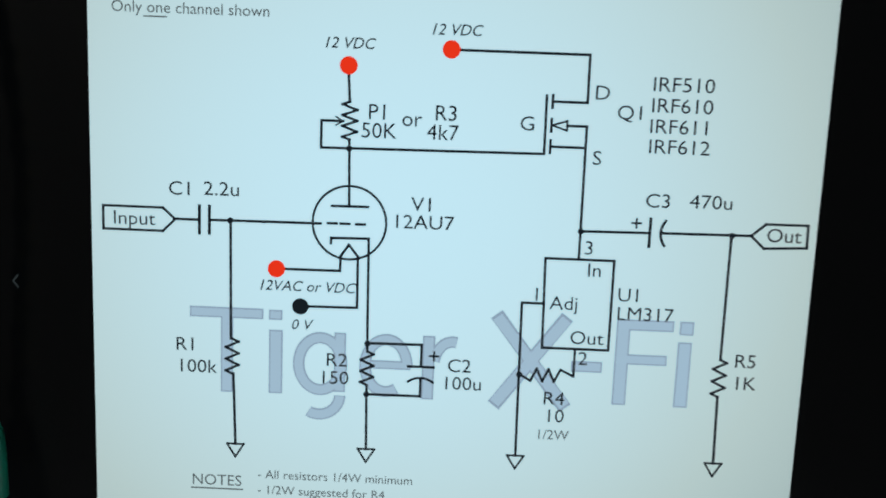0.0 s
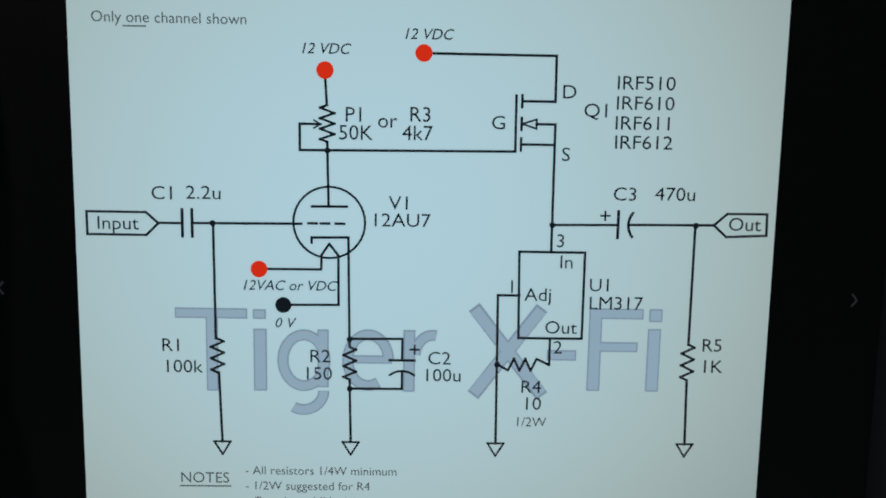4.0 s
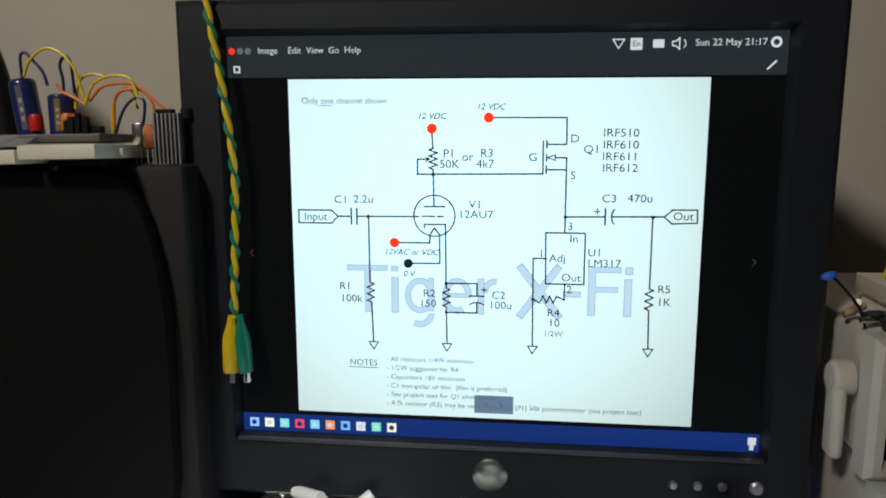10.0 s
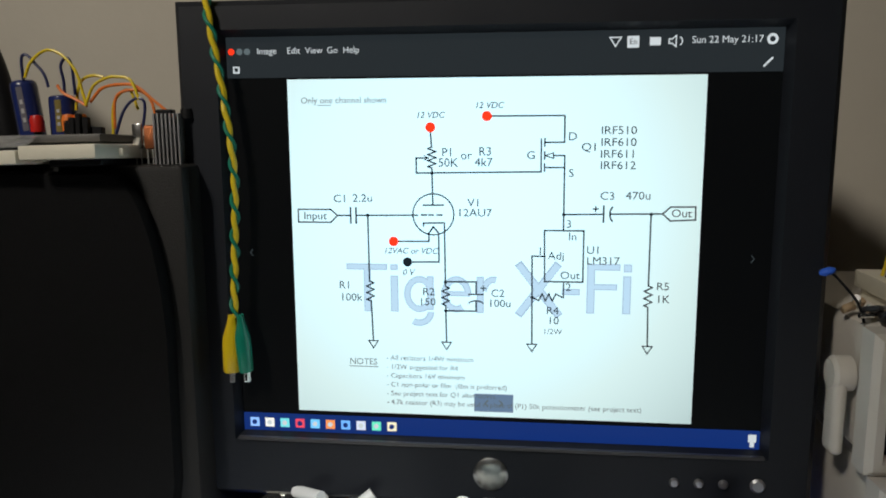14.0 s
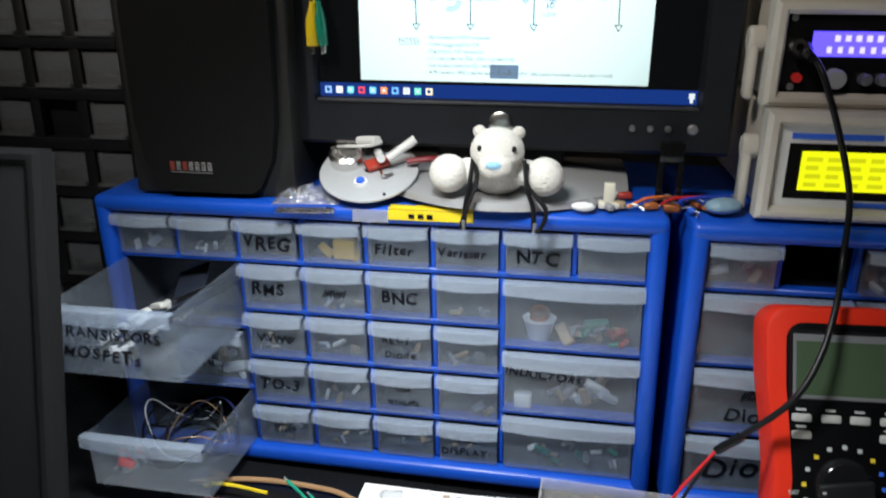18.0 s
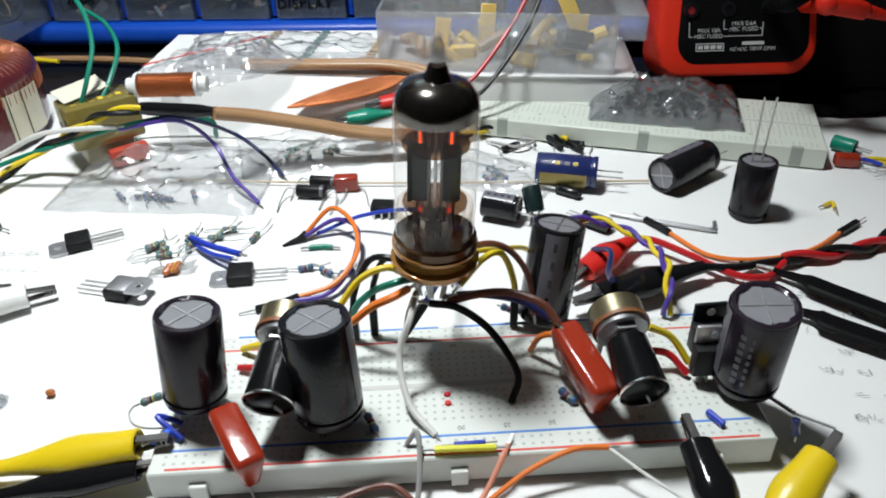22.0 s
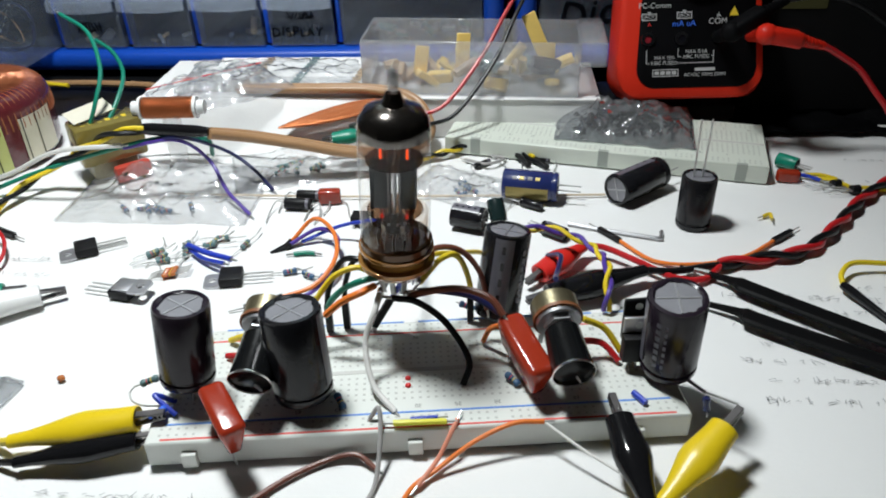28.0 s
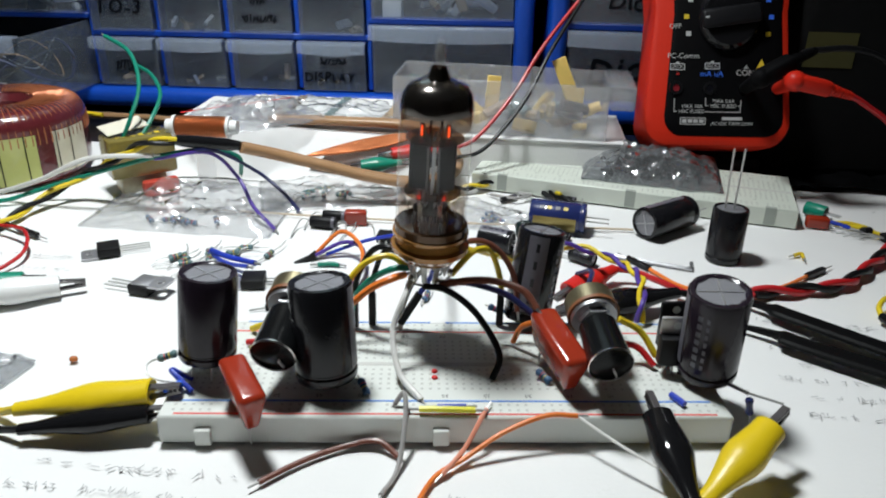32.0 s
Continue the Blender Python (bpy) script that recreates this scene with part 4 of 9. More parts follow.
# ---- loudspeaker ----
spk = thing("loudspeaker", "black bookshelf loudspeaker with cloth grille standing on the drawer cabinet", "speaker", (-0.2085, 0.252, 0.2432))
part("cabinet_box", box(-0.067, 0.067, -0.052, 0.085, 0, 0.2300, 0.003), M_GREYV, spk)


def grille():
    b = bmesh.new()
    prof = []
    w, h = 0.0585, 0.2270
    for k in range(13):
        a = radians(90 * k / 12)
        prof.append((w - 0.030 + 0.030 * math.cos(a) ** 0.8, h - 0.090 + 0.090 * math.sin(a) ** 1.1))
    pts = [(w - 0.024, 0.004), (w - 0.016, 0.009), (w - 0.006, 0.030), (w - 0.001, 0.060)] + prof
    pts = pts + [(-x, z) for x, z in pts[::-1]]
    f = [b.verts.new((x * 0.985, -0.0615, 0.107 + (z - 0.107) * 0.99)) for x, z in pts]
    m = [b.verts.new((x, -0.0585, z)) for x, z in pts]
    g = [b.verts.new((x, -0.0525, z)) for x, z in pts]
    b.faces.new(f)
    for p, q in ((f, m), (m, g)):
        for i in range(len(pts)):
            j = (i + 1) % len(pts)
            b.faces.new((p[i], p[j], q[j], q[i]))
    b.faces.new(g[::-1])
    return b


part("grille", grille(), M_CLOTH, spk, "black cloth grille with rounded shoulders")
cols = [glow_ for glow_ in (mat("badge_red", (0.55, 0.12, 0.10), 0.25, 0.7), mat("badge_silver", (0.62, 0.60, 0.60), 0.2, 0.8))]
for k in range(7):
    part("badge_bar", box(-0.0305 + 0.0051 * k, -0.0268 + 0.0051 * k, -0.0626, -0.0618, 0.0225, 0.0295, 0.0004), cols[k % 2 if k < 4 else 1], spk, "silver and red badge bar" if k == 0 else "")
part("badge_rule", box(-0.0305, 0.0040, -0.0626, -0.0618, 0.0206, 0.0214), cols[1], spk)

# ---- instruments on the second cabinet ----


def instrument(x, y, z0, h, label, kind):
    ob = thing("bench_instrument", label, "instrument", (x, y, z0), 0, "stacked bench instruments")
    w = 0.225
    part("case", box(0.004, w, 0.004, 0.16, 0.004, h, 0.004), M_CREAM, ob)
    part("front_frame", frame_ring(0, w + 0.004, 0.0008, h + 0.001, 0.010, w - 0.006, 0.010, h - 0.009, -0.010, 0.006, 0.006), M_CREAM, ob)
    part("front_panel", box(0.009, w - 0.005, -0.0035, -0.001, 0.009, h - 0.008), M_BLACKG if kind else M_WHITE, ob)
    part("tilt_handle", box(-0.0085, -0.0020, 0.010, 0.024, 0.002, h * 0.62, 0.003, 3), M_CREAM, ob)
    part("handle_pivot", lathe([(0, 0.0100), (0.0070, 0.0100), (0.0088, 0.0082), (0.0088, 0)], 24, pose(0.001, 0.018, h * 0.62, 0, -90, 0)), M_CREAM, ob)
    return ob


up = instrument(0.1940, 0.193, 0.3270, 0.0690, "cream function generator with a blue lit display", 1)
G_BLCD = glow("blue_display", (0.10, 0.07, 0.95), 1.705)
G_BTXT = glow("blue_display_text", (0.42, 0.38, 1.0), 1.75)
dsp = part("display", plate(0.0265, 0.110, 0.0335, 0.0495, -0.0045), G_BLCD, up, "glowing blue two-line display")
for k in range(9):
    part("digit_bar", plate(0.040 + 0.0065 * k, 0.0435 + 0.0065 * k, 0.0432, 0.0472, -0.0050), G_BTXT, dsp)
for k in range(8):
    part("digit_bar", plate(0.036 + 0.0068 * k, 0.0390 + 0.0068 * k, 0.0358, 0.0398, -0.0050), G_BTXT, dsp)
part("push_button", lathe([(0, 0.004), (0.003, 0.004), (0.0034, 0)], 16, pose(0.020, -0.0036, 0.0195, 90)), M_REDP, up, "small red push button")
for kx, kr in ((0.0435, 0.0065), (0.062, 0.0038), (0.073, 0.0038), (0.084, 0.0038), (0.100, 0.0052)):
    part("knob", lathe([(0, 0.008), (kr * 0.85, 0.008), (kr, 0.0065), (kr, 0)], 24, pose(kx, -0.0036, 0.0195, 90)), M_ALU if kr < 0.005 else M_GREYB, up)
for kx in (0.015, 0.018):
    part("screw", lathe([(0, 0.001), (0.0022, 0.0008), (0.0024, 0)], 12, pose(kx - 0.001, -0.0036, 0.058 if kx < 0.017 else 0.0135, 90)), M_ALU, up)
part("socket", lathe([(0.0025, 0.011), (0.0048, 0.011), (0.0052, 0)], 20, pose(0.0135 + 0.003, -0.0036, 0.040, 90)), M_METAL, up, "silver signal socket")
low = instrument(0.1965, 0.181, 0.2515, 0.0745, "cream bench meter with a yellow-green lit display", 0)
G_YLCD = glow("yellow_display", (0.62, 0.66, 0.005), 1.243)
G_YTXT = glow("yellow_display_text", (0.45, 0.47, 0.004), 1.14)
part("display_surround", plate(0.0170, 0.130, 0.0155, 0.0535, -0.0042), M_BLACKG, low)
dsp = part("display", plate(0.0255, 0.122, 0.0215, 0.0485, -0.0048), G_YLCD, low, "glowing yellow-green display")
for r_ in range(4):
    for k in range(6):
        part("text_bar", plate(0.029 + 0.0135 * k, 0.037 + 0.0135 * k + 0.002 * ((k + r_) % 2), 0.0242 + 0.0058 * r_, 0.0272 + 0.0058 * r_, -0.0052), G_YTXT, dsp)
part("blue_stripe", plate(0.0175, 0.075, 0.0565, 0.0605, -0.0045), M_BLUEP, low)
part("blue_stripe", plate(0.060, 0.130, 0.0105, 0.0140, -0.0045), M_BLUEP, low)

# ---- small builders ----
def paint(bm, start, index):
    bm.faces.ensure_lookup_table()
    for f in bm.faces[start:]:
        f.material_index = index


def blob(c, r, bm=None, rot=(0, 0, 0), sub=3):
    """An ellipsoid with radii r."""
    b = bmesh.new()
    bmesh.ops.create_icosphere(b, subdivisions=sub, radius=1)
    r = (r, r, r) if isinstance(r, float) else r
    b.transform(Matrix.Translation(c) @ Euler([radians(a) for a in rot]).to_matrix().to_4x4() @ Matrix.Diagonal((*r, 1)))
    return join(bm, b)


def band(r, z0, z1, a0, a1, m, n=10, t=0.00012):
    """A strip of sleeve round part of a can."""
    b = bmesh.new()
    for i in range(n):
        p, q = radians(a0 + (a1 - a0) * i / n), radians(a0 + (a1 - a0) * (i + 1) / n)
        v = [b.verts.new(((r + t) * math.cos(a), (r + t) * math.sin(a), z)) for a, z in ((p, z0), (q, z0), (q, z1), (p, z1))]
        b.faces.new(v)
    bmesh.ops.remove_doubles(b, verts=b.verts[:], dist=1e-7)
    b.transform(m)
    return b


M_SLEEVE = mat("plum_black_sleeve", (0.017, 0.0115, 0.018), 0.21, vary=0.3, scale=70, bump=0.05, bscale=250, spec=0.36)
M_SLEEVEB = mat("black_sleeve", (0.0105, 0.0105, 0.0125), 0.19, vary=0.3, scale=70, bump=0.05, bscale=250, spec=0.36)
M_STRIPE = mat("grey_stripe", (0.13, 0.125, 0.15), 0.32, bump=0, vary=0.2)
M_CANTOP = mat("can_top", (0.24, 0.24, 0.26), 0.45, 0.3, vary=0.1, scale=150)
M_RUBBER = mat("bung_rubber", (0.02, 0.02, 0.02), 0.7)
M_NAVY = mat("navy_sleeve", (0.018, 0.028, 0.12), 0.25, coat=0.3)
M_GOLDS = mat("gold_band", (0.32, 0.25, 0.08), 0.3, 0.4)
M_FILM = mat("brick_red_film_capacitor", (0.31, 0.030, 0.012), 0.2, vary=0.14, scale=70, bump=0.06, bscale=300, coat=0.15)
M_RESB = mat("blue_resistor", (0.05, 0.12, 0.23), 0.35, vary=0.1, scale=200)
M_REST = mat("teal_resistor", (0.10, 0.18, 0.185), 0.35, vary=0.1, scale=200)
M_RESO = mat("orange_glass", (0.45, 0.14, 0.04), 0.2, vary=0.2, scale=300)
M_EPOXY = mat("black_epoxy", (0.010, 0.010, 0.011), 0.45, spec=0.2, vary=0.15, scale=150, bump=0.1, bscale=1500)
M_BBW = mat("white_breadboard", (0.69, 0.71, 0.67), 0.42, vary=0.03, scale=30, dirt=0.05)
M_HOLE = mat("contact_hole", (0.50, 0.51, 0.48), 0.6, bump=0)
M_RLINE = mat("red_rail_line", (0.70, 0.10, 0.08), 0.6, bump=0)
M_BLINE = mat("blue_rail_line", (0.10, 0.26, 0.68), 0.6, bump=0)
M_POTB = mat("brass_pot", (0.24, 0.21, 0.13), 0.35, 0.8, vary=0.2, scale=120)
M_PAX = mat("brown_paxolin", (0.22, 0.08, 0.03), 0.5)
M_JAW = mat("worn_steel", (0.20, 0.19, 0.19), 0.38, 0.9, vary=0.3, scale=200)
GROUPS = {"ecap": "electrolytic capacitors", "res": "loose resistors", "wire": "jumper wires"}


def ecap(base, top, r, label, sleeve=None, stripe=0, leads=True, cross=True, marks=True, bands=True):
    """An electrolytic capacitor standing from base to top."""
    m = axis(base, top)
    h = (Vector(top) - Vector(base)).length
    ob = new("capacitor")
    ob.matrix_world = m
    tagged(ob, label, "capacitor", GROUPS["ecap"])
    e = r * 0.09
    part("sleeve", lathe([(r * 0.80, 0.0), (r * 0.97, 0.0), (r, e), (r, h * 0.075), (r * 0.945, h * 0.095), (r * 0.945, h * 0.11), (r, h * 0.13), (r, h - e), (r * 0.96, h - e * 0.3), (r * 0.84, h), (r * 0.82, h - 0.0006)], 40), sleeve or M_SLEEVE, ob)
    scallop = lathe([(r * 0.985, h - e * 1.2), (r * 0.96, h + 0.00015), (r * 0.84, h + 0.0004), (r * 0.76, h - 0.0001)], 40)
    for v in scallop.verts:
        k = math.hypot(v.co.x, v.co.y)
        if k < r * 0.8:
            v.co.xy *= 1 + 0.13 * noise.noise(Vector((v.co.x * 420 + stripe, v.co.y * 420, r * 900)))
    part("sleeve_rim", scallop, sleeve or M_SLEEVE, ob, "shrunk rim of the sleeve")
    part("can_top", lathe([(0, h - 0.0004), (r * 0.84, h - 0.0004), (r * 0.84, h - 0.0012)], 40), M_CANTOP, ob, "bare aluminium top")
    part("bung", lathe([(0, 0.0004), (r * 0.82, 0.0004)], 32), M_RUBBER, ob)
    if cross:
        for a in (20, 110):
            part("vent_score", box(-r * 0.72, r * 0.72, -0.0003, 0.0003, h - 0.0004, h - 0.0001, 0, 2, None, pose(0, 0, 0, 0, 0, a)), M_ALU, ob)
    if bands:
        part("stripe", band(r, h * 0.14, h * 0.98, stripe - 24, stripe + 24, Matrix(), 10), M_STRIPE, ob)
        for k in range(4):
            part("minus_mark", band(r, h * (0.24 + 0.19 * k), h * (0.24 + 0.19 * k) + h * 0.09, stripe - 4, stripe + 4, Matrix(), 3, 0.00022), sleeve or M_SLEEVE, ob)
        if marks:
            for k in range(7):
                part("print_bar", band(r, h * (0.22 + 0.095 * k), h * (0.28 + 0.095 * k), stripe + 52, stripe + 62, Matrix(), 3, 0.0001), M_STRIPE, ob)
                part("print_bar", band(r, h * (0.22 + 0.095 * k), h * (0.275 + 0.095 * k), stripe + 70, stripe + 76, Matrix(), 3, 0.0001), M_STRIPE, ob)
    if leads:
        for s in (-1, 1):
            part("lead", rod((s * r * 0.38, 0, 0.0006), (s * r * 0.38, 0, -leads if leads is not True else -0.006), 0.00045, None, 8), M_TIN, ob)
    return ob


def resistor(p, q, label="small blue metal-film resistor with long wire leads", body=None, r=0.0012, bl=0.0062, lift=None, bends=True, colors=True):
    """A resistor with leads from p to q."""
    p, q = Vector(p), Vector(q)
    mid, d = (p + q) / 2, (q - p).normalized()
    ob = new("resistor")
    ob.matrix_world = Matrix.Translation(mid)
    tagged(ob, label, "resistor", GROUPS["res"])
    a, b_ = -d * bl / 2, d * bl / 2
    m = axis(a, b_)
    part("body", lathe([(0, 0), (r * 0.8, 0), (r * 1.1, bl * 0.08), (r * 1.15, bl * 0.2), (r * 0.92, bl * 0.3), (r * 0.92, bl * 0.7), (r * 1.15, bl * 0.8), (r * 1.1, bl * 0.92), (r * 0.8, bl), (0, bl)], 12, m), body or M_RESB, ob)
    if colors:
        for k, c in enumerate((M_REDP, M_INK, M_YELP)):
            part("band", lathe([(r * 0.95, bl * (0.34 + 0.12 * k)), (r * 0.96, bl * (0.39 + 0.12 * k))], 12, m), c, ob)
    w = Vector((-d.y, d.x, 0)) * 0.0009
    l1 = [a, a + (p - mid - a) * 0.5 + (w if bends else w * 0), p - mid]
    l2 = [b_, b_ + (q - mid - b_) * 0.5 - (w if bends else w * 0), q - mid]
    part("lead", sweep(l1, 0.00032, 6, 4), M_TIN, ob)
    part("lead", sweep(l2, 0.00032, 6, 4), M_TIN, ob)
    return ob


def wire(pts, r, col, label, name="wire", ends=(), tips=True, seg=8, group=True):
    """A hook-up wire; ends: which ends (0, 1) carry a black pin housing."""
    o = Vector(pts[0])
    ob = new(name)
    ob.matrix_world = Matrix.Translation(o)
    tagged(ob, label, "wire", GROUPS["wire"] if group else "")
    loc = [Vector(p) - o for p in pts]
    part("insulation", sweep(loc, r, seg), W[col], ob)
    for e in ends:
        a, b_ = (loc[0], loc[1]) if e == 0 else (loc[-1], loc[-2])
        d = (a - b_).normalized()
        part("pin_housing", box(-0.0013, 0.0013, -0.0013, 0.0013, -0.001, 0.0135, 0.0003, 1, None, axis(a, a + d)), W["black"], ob, "black plastic pin housing")
        part("pin", rod(a + d * 0.0134, a + d * 0.020, 0.00035, None, 6), M_TIN, ob)
    if tips:
        for e, (a, b_) in enumerate(((loc[0], loc[1]), (loc[-1], loc[-2]))):
            if e not in ends:
                d = (a - b_).normalized()
                part("bare_end", rod(a - d * 0.0005, a + d * 0.0035, r * 0.45, None, 6), M_TIN, ob)
    return ob


def clip(tip, tail, material, label, size=1.0, cable=None, cable_col="black", flat_=0.8, roll=0):
    """A crocodile clip in a rubber boot from its jaw tip to the boot's tail."""
    tip, tail = Vector(tip), Vector(tail)
    ln = (tail - tip).length
    ob = new("crocodile_clip")
    ob.matrix_world = axis(tip, tail) @ pose(0, 0, 0, 0, 0, roll)
    tagged(ob, label, "clip", "crocodile clips")
    j = min(0.0085 * size, ln * 0.22)
    b = ln - j
    s = 0.0056 * size
    boot = lathe([(0, j + b), (s * 0.42, j + b), (s * 0.46, j + b * 0.86), (s * 0.62, j + b * 0.72), (s * 0.98, j + b * 0.48), (s * 1.02, j + b * 0.38), (s * 0.84, j + b * 0.14), (s * 0.80, j), (s * 0.70, j - 0.0004), (0, j + 0.002)], 28, Matrix.Diagonal((1, flat_, 1, 1)))
    part("boot", boot, material, ob)
    for sg in (-1, 1):
        jaw = box(-s * 0.21, s * 0.21, sg * 0.0009 - 0.0005, sg * 0.0009 + 0.0005, 0, j + 0.006, 0.0002, 1)
        for k in range(3):
            box(-s * 0.21, s * 0.21, sg * 0.0005 - 0.0006, sg * 0.0005 + 0.0006, 0.0006 + 0.0014 * k, 0.0012 + 0.0014 * k, 0, 2, jaw)
        jaw.transform(pose(0, 0, 0, sg * -5, 0, 0))
        part("jaw", jaw, M_JAW, ob, "toothed steel jaw" if sg > 0 else "")
    if cable:
        inv = ob.matrix_world.inverted()
        pts = [inv @ tail] + [inv @ Vector(c) for c in cable]
        part("cable", sweep(pts, 0.0013 * size, 8), W[cable_col], ob)
    return ob


def to220(x, y, rz, label, flip=False, z=0.0006):
    """A power transistor lying on the bench: body, tab, three legs."""
    ob = thing("transistor", label, "transistor", (x, y, z), rz, "power transistors")
    part("body", box(-0.0055, 0.0055, -0.005, 0.005, 0.0004, 0.0048, 0.0007), M_EPOXY, ob)
    tab = bmesh.new()
    rim = [(-0.0052, 0.0049), (0.0052, 0.0049), (0.0052, 0.0105), (0.0040, 0.0122), (-0.0040, 0.0122), (-0.0052, 0.0105)]
    zz = 0.0046 if flip else 0.0
    hole = [(0.0019 * math.cos(radians(a)), 0.0085 + 0.0019 * math.sin(radians(a))) for a in range(-120, 240, 60)]
    for zt in (zz, zz + 0.0012):
        o = [tab.verts.new((a, b_, zt)) for a, b_ in rim]
        h = [tab.verts.new((a, b_, zt)) for a, b_ in hole]
        tab.verts.index_update()
        for k in range(6):
            tab.faces.new((o[k], o[(k + 1) % 6], h[(k + 1) % 6], h[k]))
        if zt > zz:
            for k in range(6):
                tab.faces.new((o[k], o[(k + 1) % 6], oo[(k + 1) % 6], oo[k]))
                tab.faces.new((h[k], h[(k + 1) % 6], hh[(k + 1) % 6], hh[k]))
        oo, hh = o, h
    part("tab", tab, M_ALU, ob, "silver metal tab with a hole")
    if flip:
        part("tab_back", box(-0.0046, 0.0046, -0.0034, 0.0052, 0.0047, 0.00575, 0.0003), M_ALU, ob, "silver back plate")
    for lx in (-0.0027, 0, 0.0027):
        part("leg", box(lx - 0.0004, lx + 0.0004, -0.0185, -0.0049, 0.0016, 0.0021), M_TIN, ob)
    return ob


def bag(x, y, sx, sy, rz, h, label, seed, material, name="plastic_bag", zip_=None, lumps=0.9):
    """A crumpled clear bag lying flat: top and bottom skins."""
    ob = thing(name, label, "bag", (x, y, 0.0009), rz)
    nx, ny = 34, 26
    b = bmesh.new()
    sheets = []
    for top in (0, 1):
        g = []
        for j in range(ny + 1):
            row = []
            for i in range(nx + 1):
                u, v = i / nx, j / ny
                edge = min(u, 1 - u, v, 1 - v) * 4
                puff = min(1, edge) ** 0.6
                n_ = noise.noise(Vector((u * 5 + seed, v * 4, 0))) * 0.6 + noise.noise(Vector((u * 13 + seed, v * 11, 3))) * 0.4
                crease = 0.30 * (1 - abs(noise.noise(Vector((u * 7 - v * 4 + seed, v * 6 + u * 3, 7)))) * 3.2) + 0.16 * (1 - abs(noise.noise(Vector((u * 15 + seed, v * 12 - u * 5, 9)))) * 3.0)
                z = (h * puff * (1.0 - 0.5 * lumps + lumps * n_ + 0.6 * crease) if top else 0.0)
                row.append(b.verts.new((sx * (u - 0.5) + 0.004 * noise.noise(Vector((v * 6, seed, 1))), sy * (v - 0.5) + 0.004 * noise.noise(Vector((u * 6, seed, 2))), max(z, 0.0002) if top else 0.0)))
            g.append(row)
        for j in range(ny):
            for i in range(nx):
                b.faces.new((g[j][i], g[j][i + 1], g[j + 1][i + 1], g[j + 1][i]))
        sheets.append(g)
    part("skin", b, material, ob)
    for s_ in (-1, 1):
        part("side_seam", box(s_ * sx * 0.497 - 0.0009, s_ * sx * 0.497 + 0.0009, -sy * 0.49, sy * 0.49, 0.0002, 0.0006), material, ob)
    part("mouth_fold", box(-sx * 0.49, sx * 0.49, sy * 0.485, sy * 0.485 + 0.0022, 0.0003, 0.0008), material, ob)
    if zip_:
        part("zip_strip", box(-sx / 2, sx / 2, sy * 0.40, sy * 0.40 + 0.0012, h * 0.35, h * 0.35 + 0.0004, 0, 2), zip_, ob, "red press-seal strip")
    return ob


M_BAG = clear("clear_bag", (0.997, 0.997, 0.998), 0.14, 1.5, 1.7, 0.12, 0.6, 75.0)
M_BAGM = clear("milky_bag", (0.90, 0.91, 0.92), 0.16, 1.5, 1.4, 0.22, 0.8, 90.0)
M_BAGS = clear("silvery_bag", (0.80, 0.81, 0.82), 0.12, 1.5, 2.6, 0.22, 0.9, 90.0)
M_BAGD = clear("smoked_bag", (0.74, 0.75, 0.77), 0.09, 1.5, 2.2, 0.10, 0.5, 55.0)
M_GLASS = clear("clear_glass", (0.97, 0.97, 0.965), 0.03, 1.5, 0.95)

# ---- breadboard with the circuit ----
BX, BY, BA = 0.0180, -0.1985, 5.2
BL, BD, BH = 0.1805, 0.0595, 0.0102
BB = pose(BX, BY, 0.0012, 0, 0, BA)


def on_board(u, v, z=0.0):
    """World place over the board: along it, across it, above its top."""
    return BB @ Vector((u, v, BH + z))


def breadboard(x, y, rz, label, hole_rows=63, z=0.0012, body=None):
    ob = thing("breadboard", label, "breadboard", (x, y, z), rz, "breadboards")
    part("body", box(0, BL, 0, BD, 0, BH, 0.0006, 1), body or M_BBW, ob)
    for u in (0.014, 0.088, 0.162):
        part("locking_tab", box(u - 0.0025, u + 0.0025, -0.0020, 0.0004, 0.0005, 0.0062, 0.0003, 1), M_BBW, ob)
        part("locking_slot", box(u - 0.0028, u + 0.0028, BD - 0.0022, BD + 0.0002, 0.0008, BH + 0.00015), M_WHITE if body is None else M_SLOT, ob)
    part("centre_channel", box(0.001, BL - 0.001, 0.0288, 0.0307, BH - 0.003, BH + 0.0001), mat("channel_grey", (0.55, 0.55, 0.52), 0.5), ob)
    pitch = 0.00277
    b = bmesh.new()

    def hole(u, v):
        s = 0.00047
        b.faces.new([b.verts.new((u + a * s, v + c * s, BH + 0.0001)) for a, c in ((-1, -1), (1, -1), (1, 1), (-1, 1))])

    for i in range(hole_rows):
        for k in range(5):
            hole(0.0044 + pitch * i, 0.0333 + pitch * k)
            hole(0.0044 + pitch * i, 0.0262 - pitch * k)
        if i % 6 != 5:
            for v in (0.0036, 0.0064, 0.0531, 0.0559):
                hole(0.0044 + pitch * i, v)
    holes = part("hole_grid", b, M_HOLE if body is None else M_HOLEP, ob, "rows of square contact holes", False)
    holes["kind"] = "stuff"
    for v, m in ((0.0016, M_RLINE), (0.0084, M_BLINE), (0.0511, M_RLINE), (0.0579, M_BLINE)) if body is None else ():
        part("rail_line", box(0.005, BL - 0.005, v - 0.00038, v + 0.00038, BH, BH + 0.00012), m, ob)
    for n in range(5, 65, 5):
        if n < 61:
            letters(str(n), 0.0024, pose(0.0081 + 0.00271 * n, 0.0478, BH + 0.00012), M_ROWNO, ob, "row_number")
            letters(str(n), 0.0024, pose(0.1708 - 0.00271 * n, 0.0112, BH + 0.00012, 0, 0, 180), M_ROWNO, ob, "row_number")
    return ob


